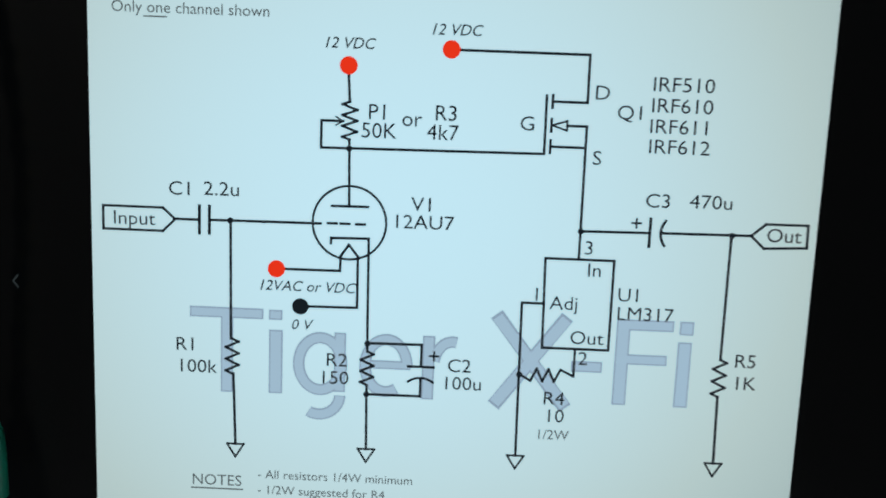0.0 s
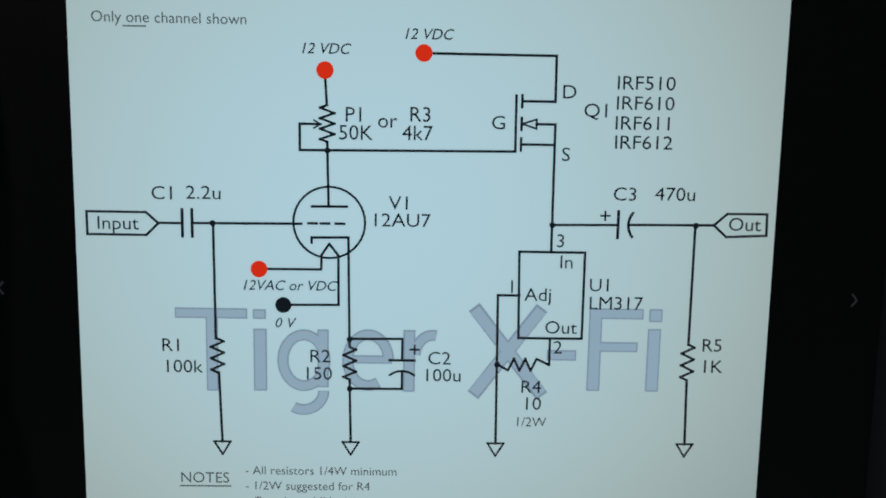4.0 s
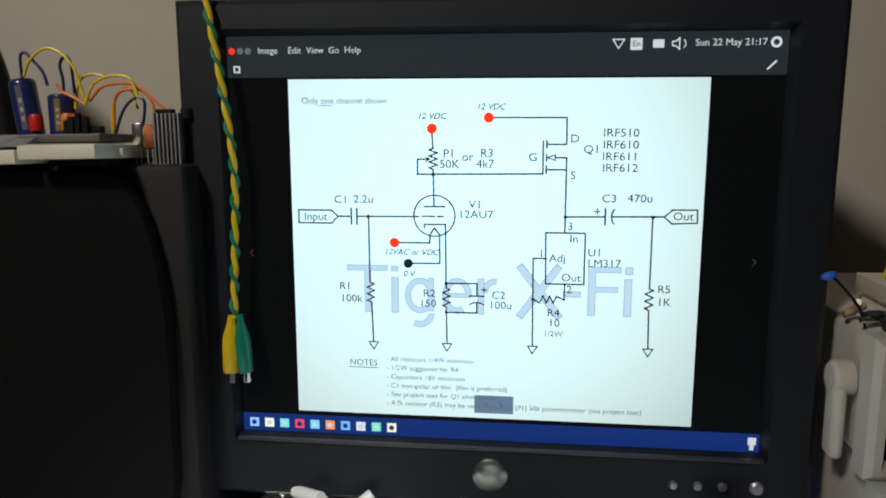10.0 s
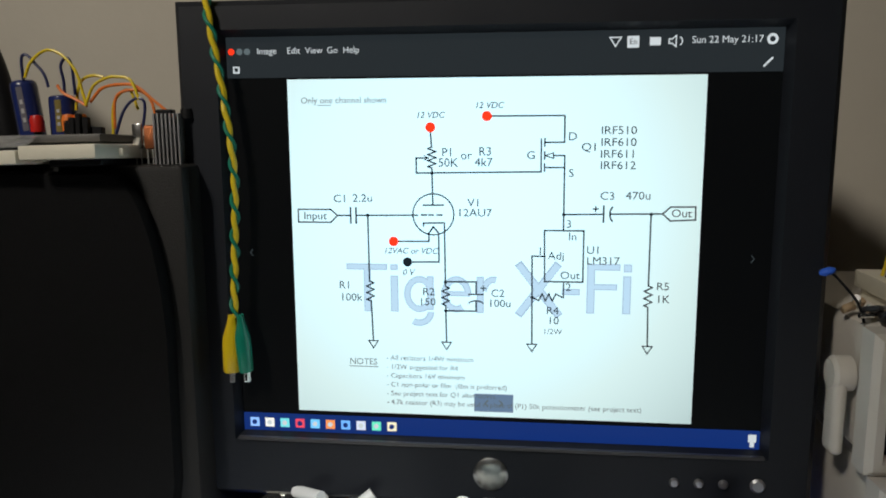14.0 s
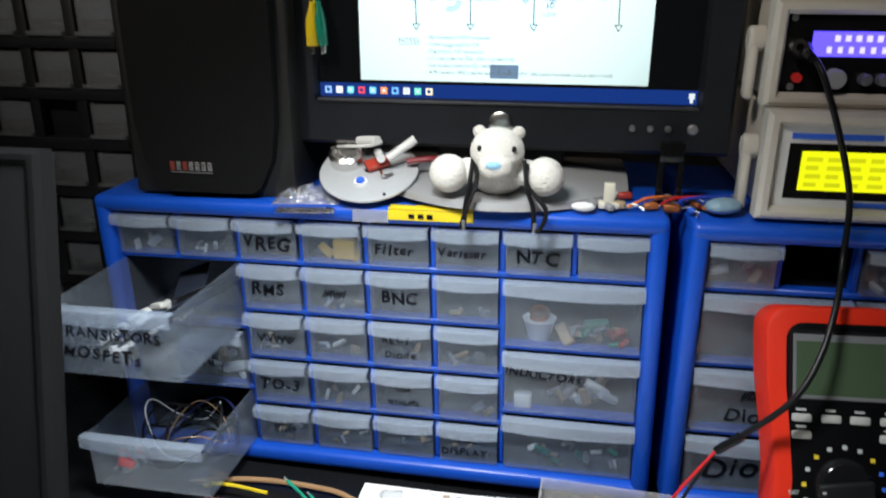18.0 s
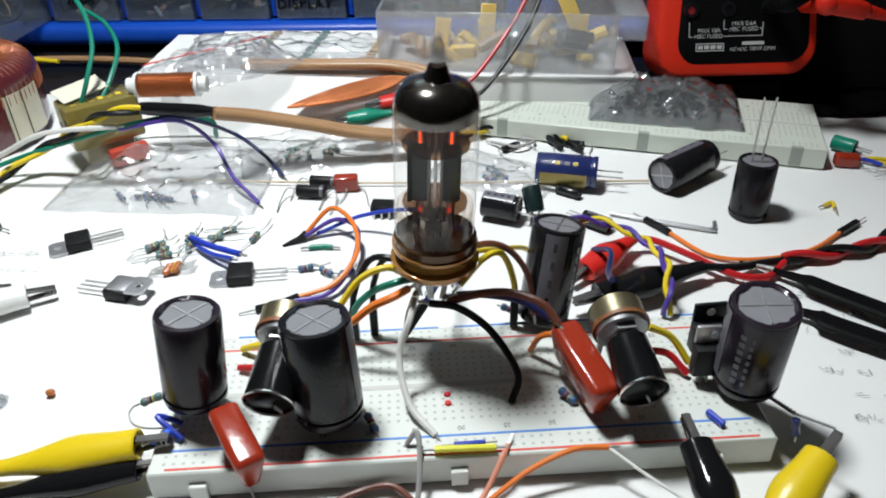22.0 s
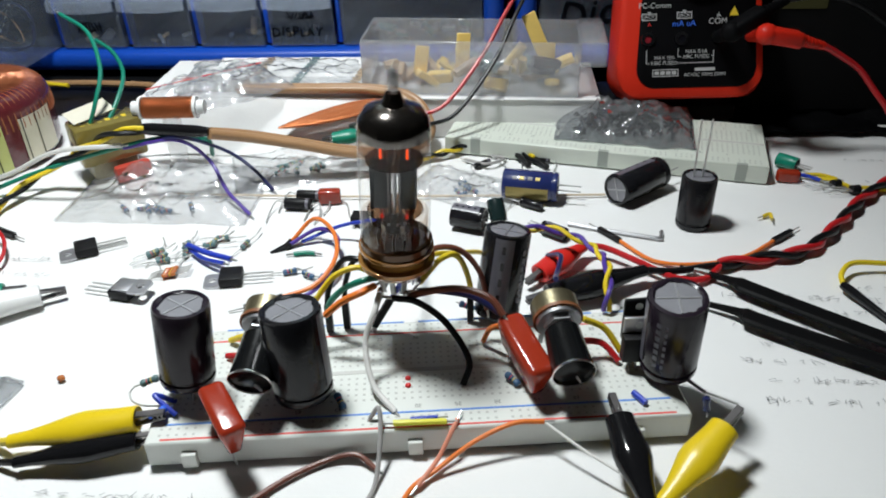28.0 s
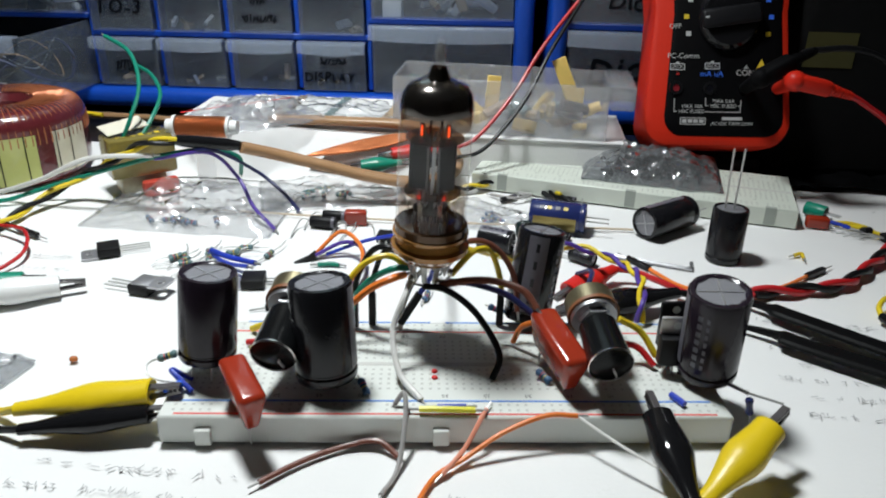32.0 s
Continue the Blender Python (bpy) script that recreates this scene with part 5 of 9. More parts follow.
M_ROWNO = mat("row_number_grey", (0.16, 0.16, 0.16), 0.6, bump=0)
breadboard(BX, BY, BA, "long white solderless breadboard carrying the valve circuit")
M_BBI = mat("pale_green_ivory_board", (0.66, 0.70, 0.62), 0.4, vary=0.03, scale=30, dirt=0.06)
M_HOLEP = mat("pale_contact_hole", (0.42, 0.43, 0.40), 0.6, bump=0)
# Slots are solid pieces; this grey is their inner shade as colour.
M_SLOT = mat("slot_shade", (0.34, 0.37, 0.33), 0.6, bump=0)
far_corner = pose(0.108, 0.0455, 0, 0, 0, -13.6) @ Vector((BL, BD, 0))
breadboard(far_corner.x, far_corner.y, 166.4, "empty ivory solderless breadboard lying on the paper", body=M_BBI)

# ---- the valve and its socket ----
VX, VY = 0.0985, -0.1455
valve = new("valve")
valve.matrix_world = pose(VX - 0.0008, VY, 0.0555, 2.0, 2.2, 0)
tagged(valve, "glowing glass valve with a silvered dark top, plugged in a socket", "vacuum tube")
R0 = 0.0119
part("glass_envelope", lathe([(R0 * 0.90, 0.0), (R0 * 0.98, 0.002), (R0, 0.006), (R0, 0.034), (R0, 0.0435), (R0 * 0.96, 0.047), (R0 * 0.80, 0.0500), (R0 * 0.5, 0.0516), (0.0040, 0.0522), (0.0030, 0.0540), (0.0025, 0.0570), (0.0022, 0.0610), (0.0014, 0.0634), (0, 0.0642)], 48), M_GLASS, valve)
M_GETTER = mat("getter_mirror", (0.15, 0.135, 0.125), 0.16, 0.95, vary=0.3, scale=80, bump=0)
part("getter", lathe([(R0 * 0.966, 0.0418), (R0 * 0.972, 0.0438), (R0 * 0.93, 0.0468), (R0 * 0.78, 0.0496), (R0 * 0.48, 0.0511), (0.0037, 0.0517), (0.0028, 0.0540), (0.0023, 0.0556)], 48), M_GETTER, valve, "dark silvery getter coating inside the top")
part("glass_tip", lathe([(0, 0.0558), (0.0016, 0.0564), (0.0018, 0.0585), (0.0016, 0.0610), (0.0008, 0.0630), (0, 0.0634)], 20), clear("tip_glass", (0.75, 0.74, 0.74), 0.06, 1.5, 3.5, 0.18), valve, "clear drawn glass tip")
M_PLATE = mat("grey_anode", (0.020, 0.023, 0.022), 0.55, 0.4, vary=0.2, scale=120)
M_MICA = clear("mica", (0.50, 0.38, 0.29), 0.3, 1.5, 0.15)
for s in (-1, 1):
    part("anode_plate", box(s * 0.0043 - 0.0029, s * 0.0043 + 0.0029, -0.0030, 0.0030, 0.0152, 0.0318, 0.0012, 2), M_PLATE, valve, "grey metal anode box")
    part("anode_fin", box(s * 0.0043 - 0.0003 + s * 0.0032, s * 0.0043 + 0.0003 + s * 0.0026, -0.0036, 0.0036, 0.0156, 0.0314, 0.0001, 1), M_PLATE, valve)
    part("cathode_sleeve", rod((s * 0.0043, 0, 0.0105), (s * 0.0043, 0, 0.0372), 0.0009, None, 10), M_ALU, valve)
    g = glow("heater_glow", (1.0, 0.10, 0.02), 3.0)
    part("heater_top", rod((s * 0.0043, -0.0014, 0.0336), (s * 0.0043, -0.0014, 0.0368), 0.00042, 0.0003, 8), g, valve, "orange glowing heater end")
    part("heater_foot", rod((s * 0.0040, -0.0022, 0.0118), (s * 0.0044, -0.0022, 0.0130), 0.0005, None, 8), glow("heater_glow_low", (1.0, 0.07, 0.04), 2.6), valve, "dull red heater foot")
    for yy in (-0.0030, 0.0030):
        part("support_rod", rod((s * 0.0018, yy, 0.0040), (s * 0.0018, yy, 0.0375), 0.0004, None, 6), M_JAW, valve)
M_HAZE = clear("brown_haze", (0.56, 0.45, 0.37), 0.05, 1.05, 0.1)
part("getter_haze", lathe([(R0 * 0.955, 0.0365), (R0 * 0.962, 0.0420)], 40), M_HAZE, valve, "thin brown haze below the getter")
# Brown tint round the foot paints reflections in the clear glass.
part("foot_haze", lathe([(R0 * 0.90, 0.0025), (R0 * 0.940, 0.0070), (R0 * 0.945, 0.0135)], 40), clear("pale_brown_reflection", (0.82, 0.75, 0.69), 0.05, 1.05, 0.1), valve, "brown reflections round the foot, put in as tinted glass")
for z in (0.0140, 0.0326):
    part("mica_disc", lathe([(0, z), (R0 * 0.80, z), (R0 * 0.80, z + 0.0004), (0, z + 0.0004)], 24), M_MICA, valve)
part("shield", box(-0.0004, 0.0004, -0.0045, 0.0045, 0.0145, 0.0335), M_ALU, valve)
for k in range(9):
    a = radians(36 * k + 18)
    part("pin_wire", sweep([(0.0058 * math.cos(a), 0.0058 * math.sin(a), 0.0006), (0.0060 * math.cos(a), 0.0060 * math.sin(a), 0.005), (0.0042 * math.cos(a + 0.4), 0.0030 * math.sin(a + 0.4), 0.0125)], 0.00035, 6, 4), M_TIN, valve)
# Foot glass tinted and a brown disc added for the same reflections.
part("glass_foot", lathe([(0, 0.0006), (R0 * 0.86, 0.0006), (R0 * 0.90, 0.0022), (R0 * 0.5, 0.0030), (0, 0.0034)], 32), clear("reflection_brown_glass", (0.66, 0.56, 0.48), 0.06, 1.5, 2.4, 0.04), valve)
part("lower_shield", lathe([(0, 0.0072), (0.0060, 0.0074), (0.0064, 0.0082), (0.0050, 0.0096), (0, 0.0098)], 14), mat("brown_metal", (0.20, 0.13, 0.09), 0.25, 0.8, vary=0.4, scale=300), valve, "brownish metal disc added for the reflections under the plates")
for k in range(6):
    a = 1.05 * k
    part("strap", box(-0.0008, 0.0008, -0.0001, 0.0001, 0.006, 0.0135, 0, 2, None, pose(0.0066 * math.cos(a), 0.0066 * math.sin(a), 0, 12, 8 * (-1) ** k, 60 * k + 90)), M_METAL, valve)

socket = new("valve_socket")
socket.matrix_world = pose(VX - 0.0010, VY, 0.0440, 2.0, 2.2, 0)
tagged(socket, "amber-brown moulded valve socket hanging on stiff wires", "socket")
M_AMBER = mat("amber_bakelite", (0.36, 0.17, 0.045), 0.14, 0.35, vary=0.35, scale=110, bump=0.12, bscale=260, coat=0.5)
part("moulding", lathe([(0, 0.002), (0.0095, 0.0015), (0.0105, 0.0030), (0.0125, 0.0044), (0.0134, 0.0052), (0.0134, 0.0068), (0.0118, 0.0074), (0.0122, 0.0098), (0.0130, 0.0108), (0.0130, 0.0118), (0.0112, 0.0122), (0.0105, 0.0100), (0, 0.0098)], 40), M_AMBER, socket)
part("collar", lathe([(0.0100, 0.0102), (0.0124, 0.0112), (0.0124, 0.0146), (0.0119, 0.0150), (0.0116, 0.0110)], 36), mat("dark_collar", (0.10, 0.05, 0.02), 0.2, 0.3, vary=0.3, scale=150), socket, "dark collar round the valve foot")
for k in range(9):
    a = radians(36 * k + 10)
    part("solder_tag", box(-0.0010, 0.0010, -0.0003, 0.0003, -0.0065, 0.0022, 0.0002, 1, None, pose(0.0072 * math.cos(a), 0.0072 * math.sin(a), 0, 0, 0, 36 * k + 100) @ pose(0, 0, 0, 14, 0, 0)), M_TIN, socket, "tinned solder tag" if k == 0 else "")
    if k % 2 == 0:
        part("solder", blob((0.0078 * math.cos(a), 0.0078 * math.sin(a), -0.0052), (0.0012, 0.0012, 0.0018), None, (0, 0, 0), 2), M_METAL, socket)


def tag_at(k, drop=-0.0060):
    a = radians(36 * k + 10)
    return socket.matrix_world @ Vector((0.0082 * math.cos(a), 0.0082 * math.sin(a), drop))


# wires between the socket and the board: (tag, way points, colour)
def socket_wire(k, pts, r, col, label, house=False):
    return wire([tag_at(k)] + [Vector(p) for p in pts], r, col, label, ends=(1,) if house else (), tips=not house)


S = "stiff %s wire from the valve socket down to the breadboard"
socket_wire(6, [(0.0905, -0.1585, 0.036), (0.0872, -0.1640, 0.026), (0.0905, -0.1745, 0.0165), (0.0985, -0.1828, 0.0120)], 0.0011, "white", S % "white")
socket_wire(7, [(0.1050, -0.1540, 0.0365), (0.1150, -0.1565, 0.0295), (0.1232, -0.1640, 0.0190), (0.1212, -0.1692, 0.0118)], 0.0012, "black", S % "black")
socket_wire(8, [(0.1120, -0.1500, 0.0390), (0.1215, -0.1490, 0.0385), (0.1305, -0.1530, 0.0375), (0.1352, -0.1570, 0.0330)], 0.0013, "brown", "brown to orange wire from the socket to the red film capacitor")
socket_wire(9, [(0.1130, -0.1465, 0.0360), (0.1250, -0.1420, 0.0300), (0.1345, -0.1430, 0.0235)], 0.0012, "navy", S % "dark green-black")
socket_wire(0, [(0.1130, -0.1400, 0.0455), (0.1190, -0.1330, 0.0420), (0.1232, -0.1320, 0.0300), (0.1236, -0.1325, 0.0180)], 0.0011, "yellow", S % "yellow")
socket_wire(1, [(0.1100, -0.1360, 0.0470), (0.1200, -0.1320, 0.0440), (0.1275, -0.1330, 0.0340), (0.1300, -0.1360, 0.0200)], 0.0011, "brown", S % "dark brown")
socket_wire(2, [(0.1080, -0.1340, 0.0430), (0.1180, -0.1210, 0.0360), (0.1300, -0.1000, 0.0220), (0.1370, -0.0880, 0.0030)], 0.0010, "yellow", "yellow wire running from the socket to the bench")
socket_wire(5, [(0.0850, -0.1520, 0.0390), (0.0780, -0.1520, 0.0350), (0.0715, -0.1520, 0.0290)], 0.0013, "orange", S % "orange")
socket_wire(4, [(0.0850, -0.1460, 0.0400), (0.0770, -0.1430, 0.0340), (0.0705, -0.1410, 0.0250), (0.0700, -0.1400, 0.0150)], 0.0012, "green", S % "green")
socket_wire(3, [(0.0840, -0.1400, 0.0450), (0.0760, -0.1370, 0.0420), (0.0705, -0.1390, 0.0300), (0.0695, -0.1402, 0.0160)], 0.0011, "black", S % "black")
socket_wire(4, [(0.0830, -0.1420, 0.0430), (0.0740, -0.1440, 0.0400), (0.0665, -0.1480, 0.0310)], 0.0011, "yellow", S % "yellow")
wire([(0.0990, -0.1420, 0.0385), (0.0975, -0.1380, 0.0330), (0.0935, -0.1385, 0.0260)], 0.0010, "blue", "blue wire hanging from the valve socket", ends=(1,))
wire([(0.0965, -0.1400, 0.0390), (0.0920, -0.1370, 0.0320), (0.0880, -0.1390, 0.0220), (0.0868, -0.1398, 0.0120)], 0.0009, "grey", "stiff grey wire from the valve socket")
for px, py in ((0.0762, -0.1378), (0.0700, -0.1402), (0.1236, -0.1328)):
    hs = thing("pin_plug", "black jumper pin plug stuck upright in the breadboard", "plug", (px, py, 0.0112))
    part("housing", box(-0.0013, 0.0013, -0.0013, 0.0013, 0.001, 0.0140, 0.0003, 1), W["black"], hs)
    part("pin", rod((0, 0, -0.002), (0, 0, 0.0012), 0.0004, None, 6), M_TIN, hs)
wire([(0.0762, -0.1378, 0.0250), (0.0770, -0.1360, 0.0330), (0.0820, -0.1370, 0.0430), tag_at(3)], 0.0010, "black", "thin black jumper from the board up to the socket", tips=False)

# ---- big parts on the board ----
ecap((0.0268, -0.1745, 0.0190), (0.0294, -0.1725, 0.0486), 0.0093, "tall dark plum electrolytic capacitor standing on the breadboard", stripe=-70, leads=0.0085)
ecap((0.0672, -0.1775, 0.0160), (0.0654, -0.1745, 0.0484), 0.0101, "tall dark electrolytic capacitor leaning on the breadboard", M_SLEEVEB, stripe=150, leads=0.0062)
ecap((0.1338, -0.1290, 0.0140), (0.1378, -0.1240, 0.0482), 0.0088, "glossy black electrolytic capacitor standing behind the red capacitor", M_SLEEVEB, stripe=120, leads=0.0045)
ecap((0.1930, -0.1620, 0.0160), (0.1912, -0.1665, 0.0482), 0.0098, "plum electrolytic capacitor with printed stripe leaning at the board end", stripe=-170, leads=0.0062)


def film_cap(far, near, w, h, label):
    """A pillow-shaped film capacitor, top edge from far to near."""
    far, near = Vector(far), Vector(near)
    ob = new("film_capacitor")
    d = (near - far).normalized()
    side = d.cross(Vector((0, 0, 1))).normalized()
    up_ = side.cross(d).normalized()
    m = Matrix((side, d, up_)).transposed().to_4x4()
    m.translation = far
    ob.matrix_world = m
    tagged(ob, label, "capacitor", "red film capacitors")
    ln = (near - far).length
    body = box(-w / 2, w / 2, 0, ln, -h, 0, w * 0.24, 4)
    for v in body.verts:
        k = max(0.0, (-v.co.z / h - 0.45) / 0.55)
        v.co.x *= 1 - 0.62 * k
        v.co.y = ln / 2 + (v.co.y - ln / 2) * (1 - 0.16 * k)
    part("body", body, M_FILM, ob)
    for a in (0.18, 0.82):
        part("lead", sweep([(0, ln * a, -h + 0.001), (0.0004, ln * a, -h - 0.003), (0, ln * a + 0.0005, -h - 0.0075)], 0.0004, 6, 4), M_TIN, ob)
    return ob


film_cap((0.1372, -0.1545, 0.0328), (0.1482, -0.1800, 0.0276), 0.0098, 0.0150, "brick-red film capacitor standing on the breadboard")
film_cap((0.0390, -0.1865, 0.0280), (0.0515, -0.2045, 0.0245), 0.0088, 0.0145, "brick-red film capacitor tilted over the board edge")


M_KNOB = mat("knob_black", (0.006, 0.0065, 0.007), 0.2, vary=0.15, scale=80, bump=0.02, spec=0.18)


def pot(back, front, label):
    """A potentiometer: brass can, brown plate, bush, shaft with a black knob."""
    ob = new("potentiometer")
    ob.matrix_world = axis(back, front)
    tagged(ob, label, "potentiometer", "potentiometers")
    ln = (Vector(front) - Vector(back)).length
    k = ln * 0.36
    part("can", lathe([(0, -0.0045), (0.0078, -0.0045), (0.0084, -0.0040), (0.0084, 0.0022), (0, 0.0022)], 32), M_POTB, ob)
    part("paxolin", lathe([(0, 0.0023), (0.0088, 0.0023), (0.0088, 0.0036), (0, 0.0036)], 32), M_PAX, ob)
    part("front_plate", lathe([(0, 0.0037), (0.0080, 0.0037), (0.0076, 0.0050), (0, 0.0050)], 32), M_ALU, ob)
    part("bush", lathe([(0.0036, 0.0050), (0.0036, k), (0.0, k)], 20), M_METAL, ob)
    part("nut", lathe([(0, 0.0051), (0.0056, 0.0051), (0.0056, 0.0068), (0, 0.0068)], 6), M_ALU, ob)
    knob = lathe([(0, k - 0.001), (0.0056, k - 0.001), (0.0063, k - 0.0004), (0.0071, ln - 0.0012), (0.00715, ln - 0.0010), (0.0068, ln - 0.0008), (0, ln - 0.0012)], 36)
    part("knob", knob, M_KNOB, ob, "glossy black knob with a pointer line")
    part("knob_ring", lathe([(0.00715, ln - 0.0011), (0.00735, ln - 0.0004), (0.00705, ln - 0.0001), (0.00690, ln - 0.0005)], 36), M_METAL, ob, "thin bright edge ring")
    part("pointer", box(-0.0003, 0.0003, -0.0060, -0.0025, ln - 0.0011, ln - 0.0003, 0, 2, None, pose(0, 0, 0, 0, 0, 28)), M_PRINT, ob)
    for s in (-0.005, 0, 0.005):
        part("tag", box(s - 0.0009, s + 0.0009, -0.0125, -0.0078, 0.0026, 0.0032), M_TIN, ob)
    return ob


pot((0.1535, -0.1553, 0.0333), (0.1575, -0.1810, 0.0275), "black-knobbed potentiometer standing on the breadboard, knob to the front")
pot((0.0538, -0.1622, 0.0355), (0.0525, -0.1872, 0.0280), "black-knobbed potentiometer between two tall capacitors")


def regulator(x, y, rz, label):
    ob = thing("regulator", label, "transistor", (x, y, 0.0114), rz, "power transistors")
    part("body", box(-0.0055, 0.0055, -0.0024, 0.0024, 0.0045, 0.0150, 0.0006), M_EPOXY, ob)
    part("tab", box(-0.0054, 0.0054, 0.0012, 0.0026, 0.0149, 0.0215, 0.0005), M_ALU if "silver" in label else M_EPOXY, ob)
    part("tab_hole", lathe([(0, 0.0002), (0.0014, 0.0002), (0.0014, -0.0017)], 16, pose(0, 0.0011, 0.0185, 90)), M_BBW, ob)
    for s in (-0.0027, 0, 0.0027):
        part("leg", box(s - 0.0004, s + 0.0004, -0.0003, 0.0003, -0.001, 0.0046), M_TIN, ob)
    return ob


regulator(0.1845, -0.1480, 8, "black power transistor standing in the breadboard")
regulator(0.1825, -0.1590, 4, "voltage regulator with silver tab standing in the breadboard")
resistor((0.1800, -0.1620, 0.0125), (0.1815, -0.1500, 0.0175), "small teal resistor beside the voltage regulator", M_REST, bends=False)
ar = resistor((0.0088, -0.1780, 0.0176), (0.0190, -0.1745, 0.0200), "small grey-green resistor arching over the board end", M_REST, bends=False)
part("lead_loop", sweep([Vector(p) - ar.location for p in ((0.0088, -0.1780, 0.0176), (0.0078, -0.1800, 0.0165), (0.0095, -0.1825, 0.0150), (0.0135, -0.1828, 0.0135), (0.0180, -0.1810, 0.0118))], 0.00032, 6, 5), M_TIN, ar)
part("lead_loop", sweep([Vector(p) - ar.location for p in ((0.0190, -0.1745, 0.0200), (0.0215, -0.1750, 0.0190), (0.0225, -0.1780, 0.0150), (0.0220, -0.1800, 0.0116))], 0.00032, 6, 5), M_TIN, ar)
resistor((0.0770, -0.1755, 0.0150), (0.0820, -0.1835, 0.0118), "small blue resistor bent into the breadboard", M_RESB, bends=False)
resistor((0.1180, -0.1285, 0.0180), (0.1265, -0.1300, 0.0150), "small blue resistor at the back of the breadboard", M_RESB, bends=False)
resistor((0.1360, -0.1650, 0.0140), (0.1410, -0.1700, 0.0125), "small blue resistor beside the red film capacitor", M_RESB, bends=False)
resistor((0.0150, -0.1905, 0.0145), (0.0235, -0.1835, 0.0145), "bright blue resistor at the board end", M_BLUEP, bends=False)
tr_ = thing("twisted_lead_end", "twisted bare lead with a hanging dark resistor, held by a clip", "wire", (0.1978, -0.1695, 0.0160))
for ph in (0.0, math.pi):
    part("strand", twist_pair([(0, 0, 0), (0.0012, -0.0055, 0.0022), (0.0030, -0.0110, 0.0040)], 0.0004, 0.00035, 0.0028, ph, 6), M_JAW, tr_)
part("straight_end", rod((0.0030, -0.0110, 0.0040), (0.0112, -0.0180, 0.0055), 0.0004, None, 6), M_TIN, tr_)
part("resistor_body", lathe([(0, 0), (0.0011, 0.0002), (0.0014, 0.001), (0.0011, 0.002), (0.0011, 0.004), (0.0014, 0.005), (0.0010, 0.0058), (0, 0.006)], 12, axis((0.0032, -0.0122, 0.0030), (0.0042, -0.0130, -0.0035))), M_NAVY, tr_, "small dark resistor")
part("resistor_lead", rod((0.0042, -0.0130, -0.0025), (0.0044, -0.0131, -0.0050), 0.0003, None, 6), M_TIN, tr_)
wire([(0.0225, -0.1790, 0.0120), (0.0170, -0.1815, 0.0170), (0.0250, -0.1860, 0.0125)], 0.0009, "blue", "short bright blue jumper at the board end", tips=False)
wire([(0.0985, -0.1893, 0.0132), (0.1070, -0.1889, 0.0134), (0.1160, -0.1880, 0.0130)], 0.0010, "lemon", "short lemon-yellow jumper lying along the front rail")
wire([(0.1040, -0.1872, 0.0130), (0.1090, -0.1868, 0.0131), (0.1130, -0.1862, 0.0130)], 0.0008, "blue", "short dark blue jumper on the front rail")
wire([(0.1795, -0.1730, 0.0128), (0.1828, -0.1782, 0.0128)], 0.0011, "blue", "short bright blue jumper on the breadboard", tips=False)
wire([(0.0330, -0.1470, 0.0130), (0.0400, -0.1500, 0.0175), (0.0460, -0.1520, 0.0190)], 0.0012, "yellow", "short yellow wire between capacitor and potentiometer", tips=False)
wire([(0.0340, -0.1560, 0.0130), (0.0410, -0.1580, 0.0150), (0.0470, -0.1590, 0.0160)], 0.0011, "red", "short red wire between capacitor and potentiometer", tips=False)
wire([(0.1640, -0.1520, 0.0280), (0.1720, -0.1510, 0.0230), (0.1780, -0.1540, 0.0150)], 0.0012, "yellow", "short yellow wire from potentiometer to regulator", tips=False)
wire([(0.1620, -0.1530, 0.0190), (0.1710, -0.1530, 0.0180), (0.1770, -0.1570, 0.0130)], 0.0012, "red", "short red wire from potentiometer to regulator", tips=False)
wire([(0.1285, -0.1470, 0.0135), (0.1310, -0.1490, 0.0210), (0.1360, -0.1530, 0.0260)], 0.0010, "orange", "short orange wire at the red film capacitor", tips=False)
for v in (0.0250, 0.0212):
    dot = solo("red_bead", blob(on_board(0.0862, v, 0.0004), (0.0011, 0.0011, 0.0007), None, (0, 0, 0), 2), M_REDP, "tiny red plastic plug in a breadboard hole", "bead", "red plugs")
wire([(0.1480, -0.1870, 0.0125), (0.1380, -0.1880, 0.0125), (0.1250, -0.1930, 0.0090), (0.1130, -0.2000, 0.0035), (0.1050, -0.2070, 0.0022), (0.1000, -0.2200, 0.0022)], 0.0008, "orange", "thin orange wire leaving the breadboard")
wire([(0.1195, -0.1865, 0.0125), (0.1180, -0.1900, 0.0115), (0.1130, -0.1975, 0.0050), (0.1070, -0.2060, 0.0024)], 0.0008, "salmon", "thin salmon-pink wire leaving the breadboard")
wire([(0.0905, -0.1865, 0.0125), (0.0935, -0.1860, 0.0165), (0.0945, -0.1930, 0.0110), (0.0935, -0.2050, 0.0022), (0.0900, -0.2160, 0.0022)], 0.0008, "grey", "thin grey wire leaving the breadboard")
wire([(0.0930, -0.1985, 0.0018), (0.0860, -0.1945, 0.0040), (0.0760, -0.1960, 0.0024), (0.0640, -0.2040, 0.0022), (0.0540, -0.2140, 0.0022)], 0.0009, "brown", "thin brown wire lying before the breadboard")
wire([(0.1485, -0.1872, 0.0120), (0.1590, -0.1960, 0.0100), (0.1700, -0.2045, 0.0085)], 0.0005, "white", "bare silver lead stretched to a crocodile clip", tips=False)

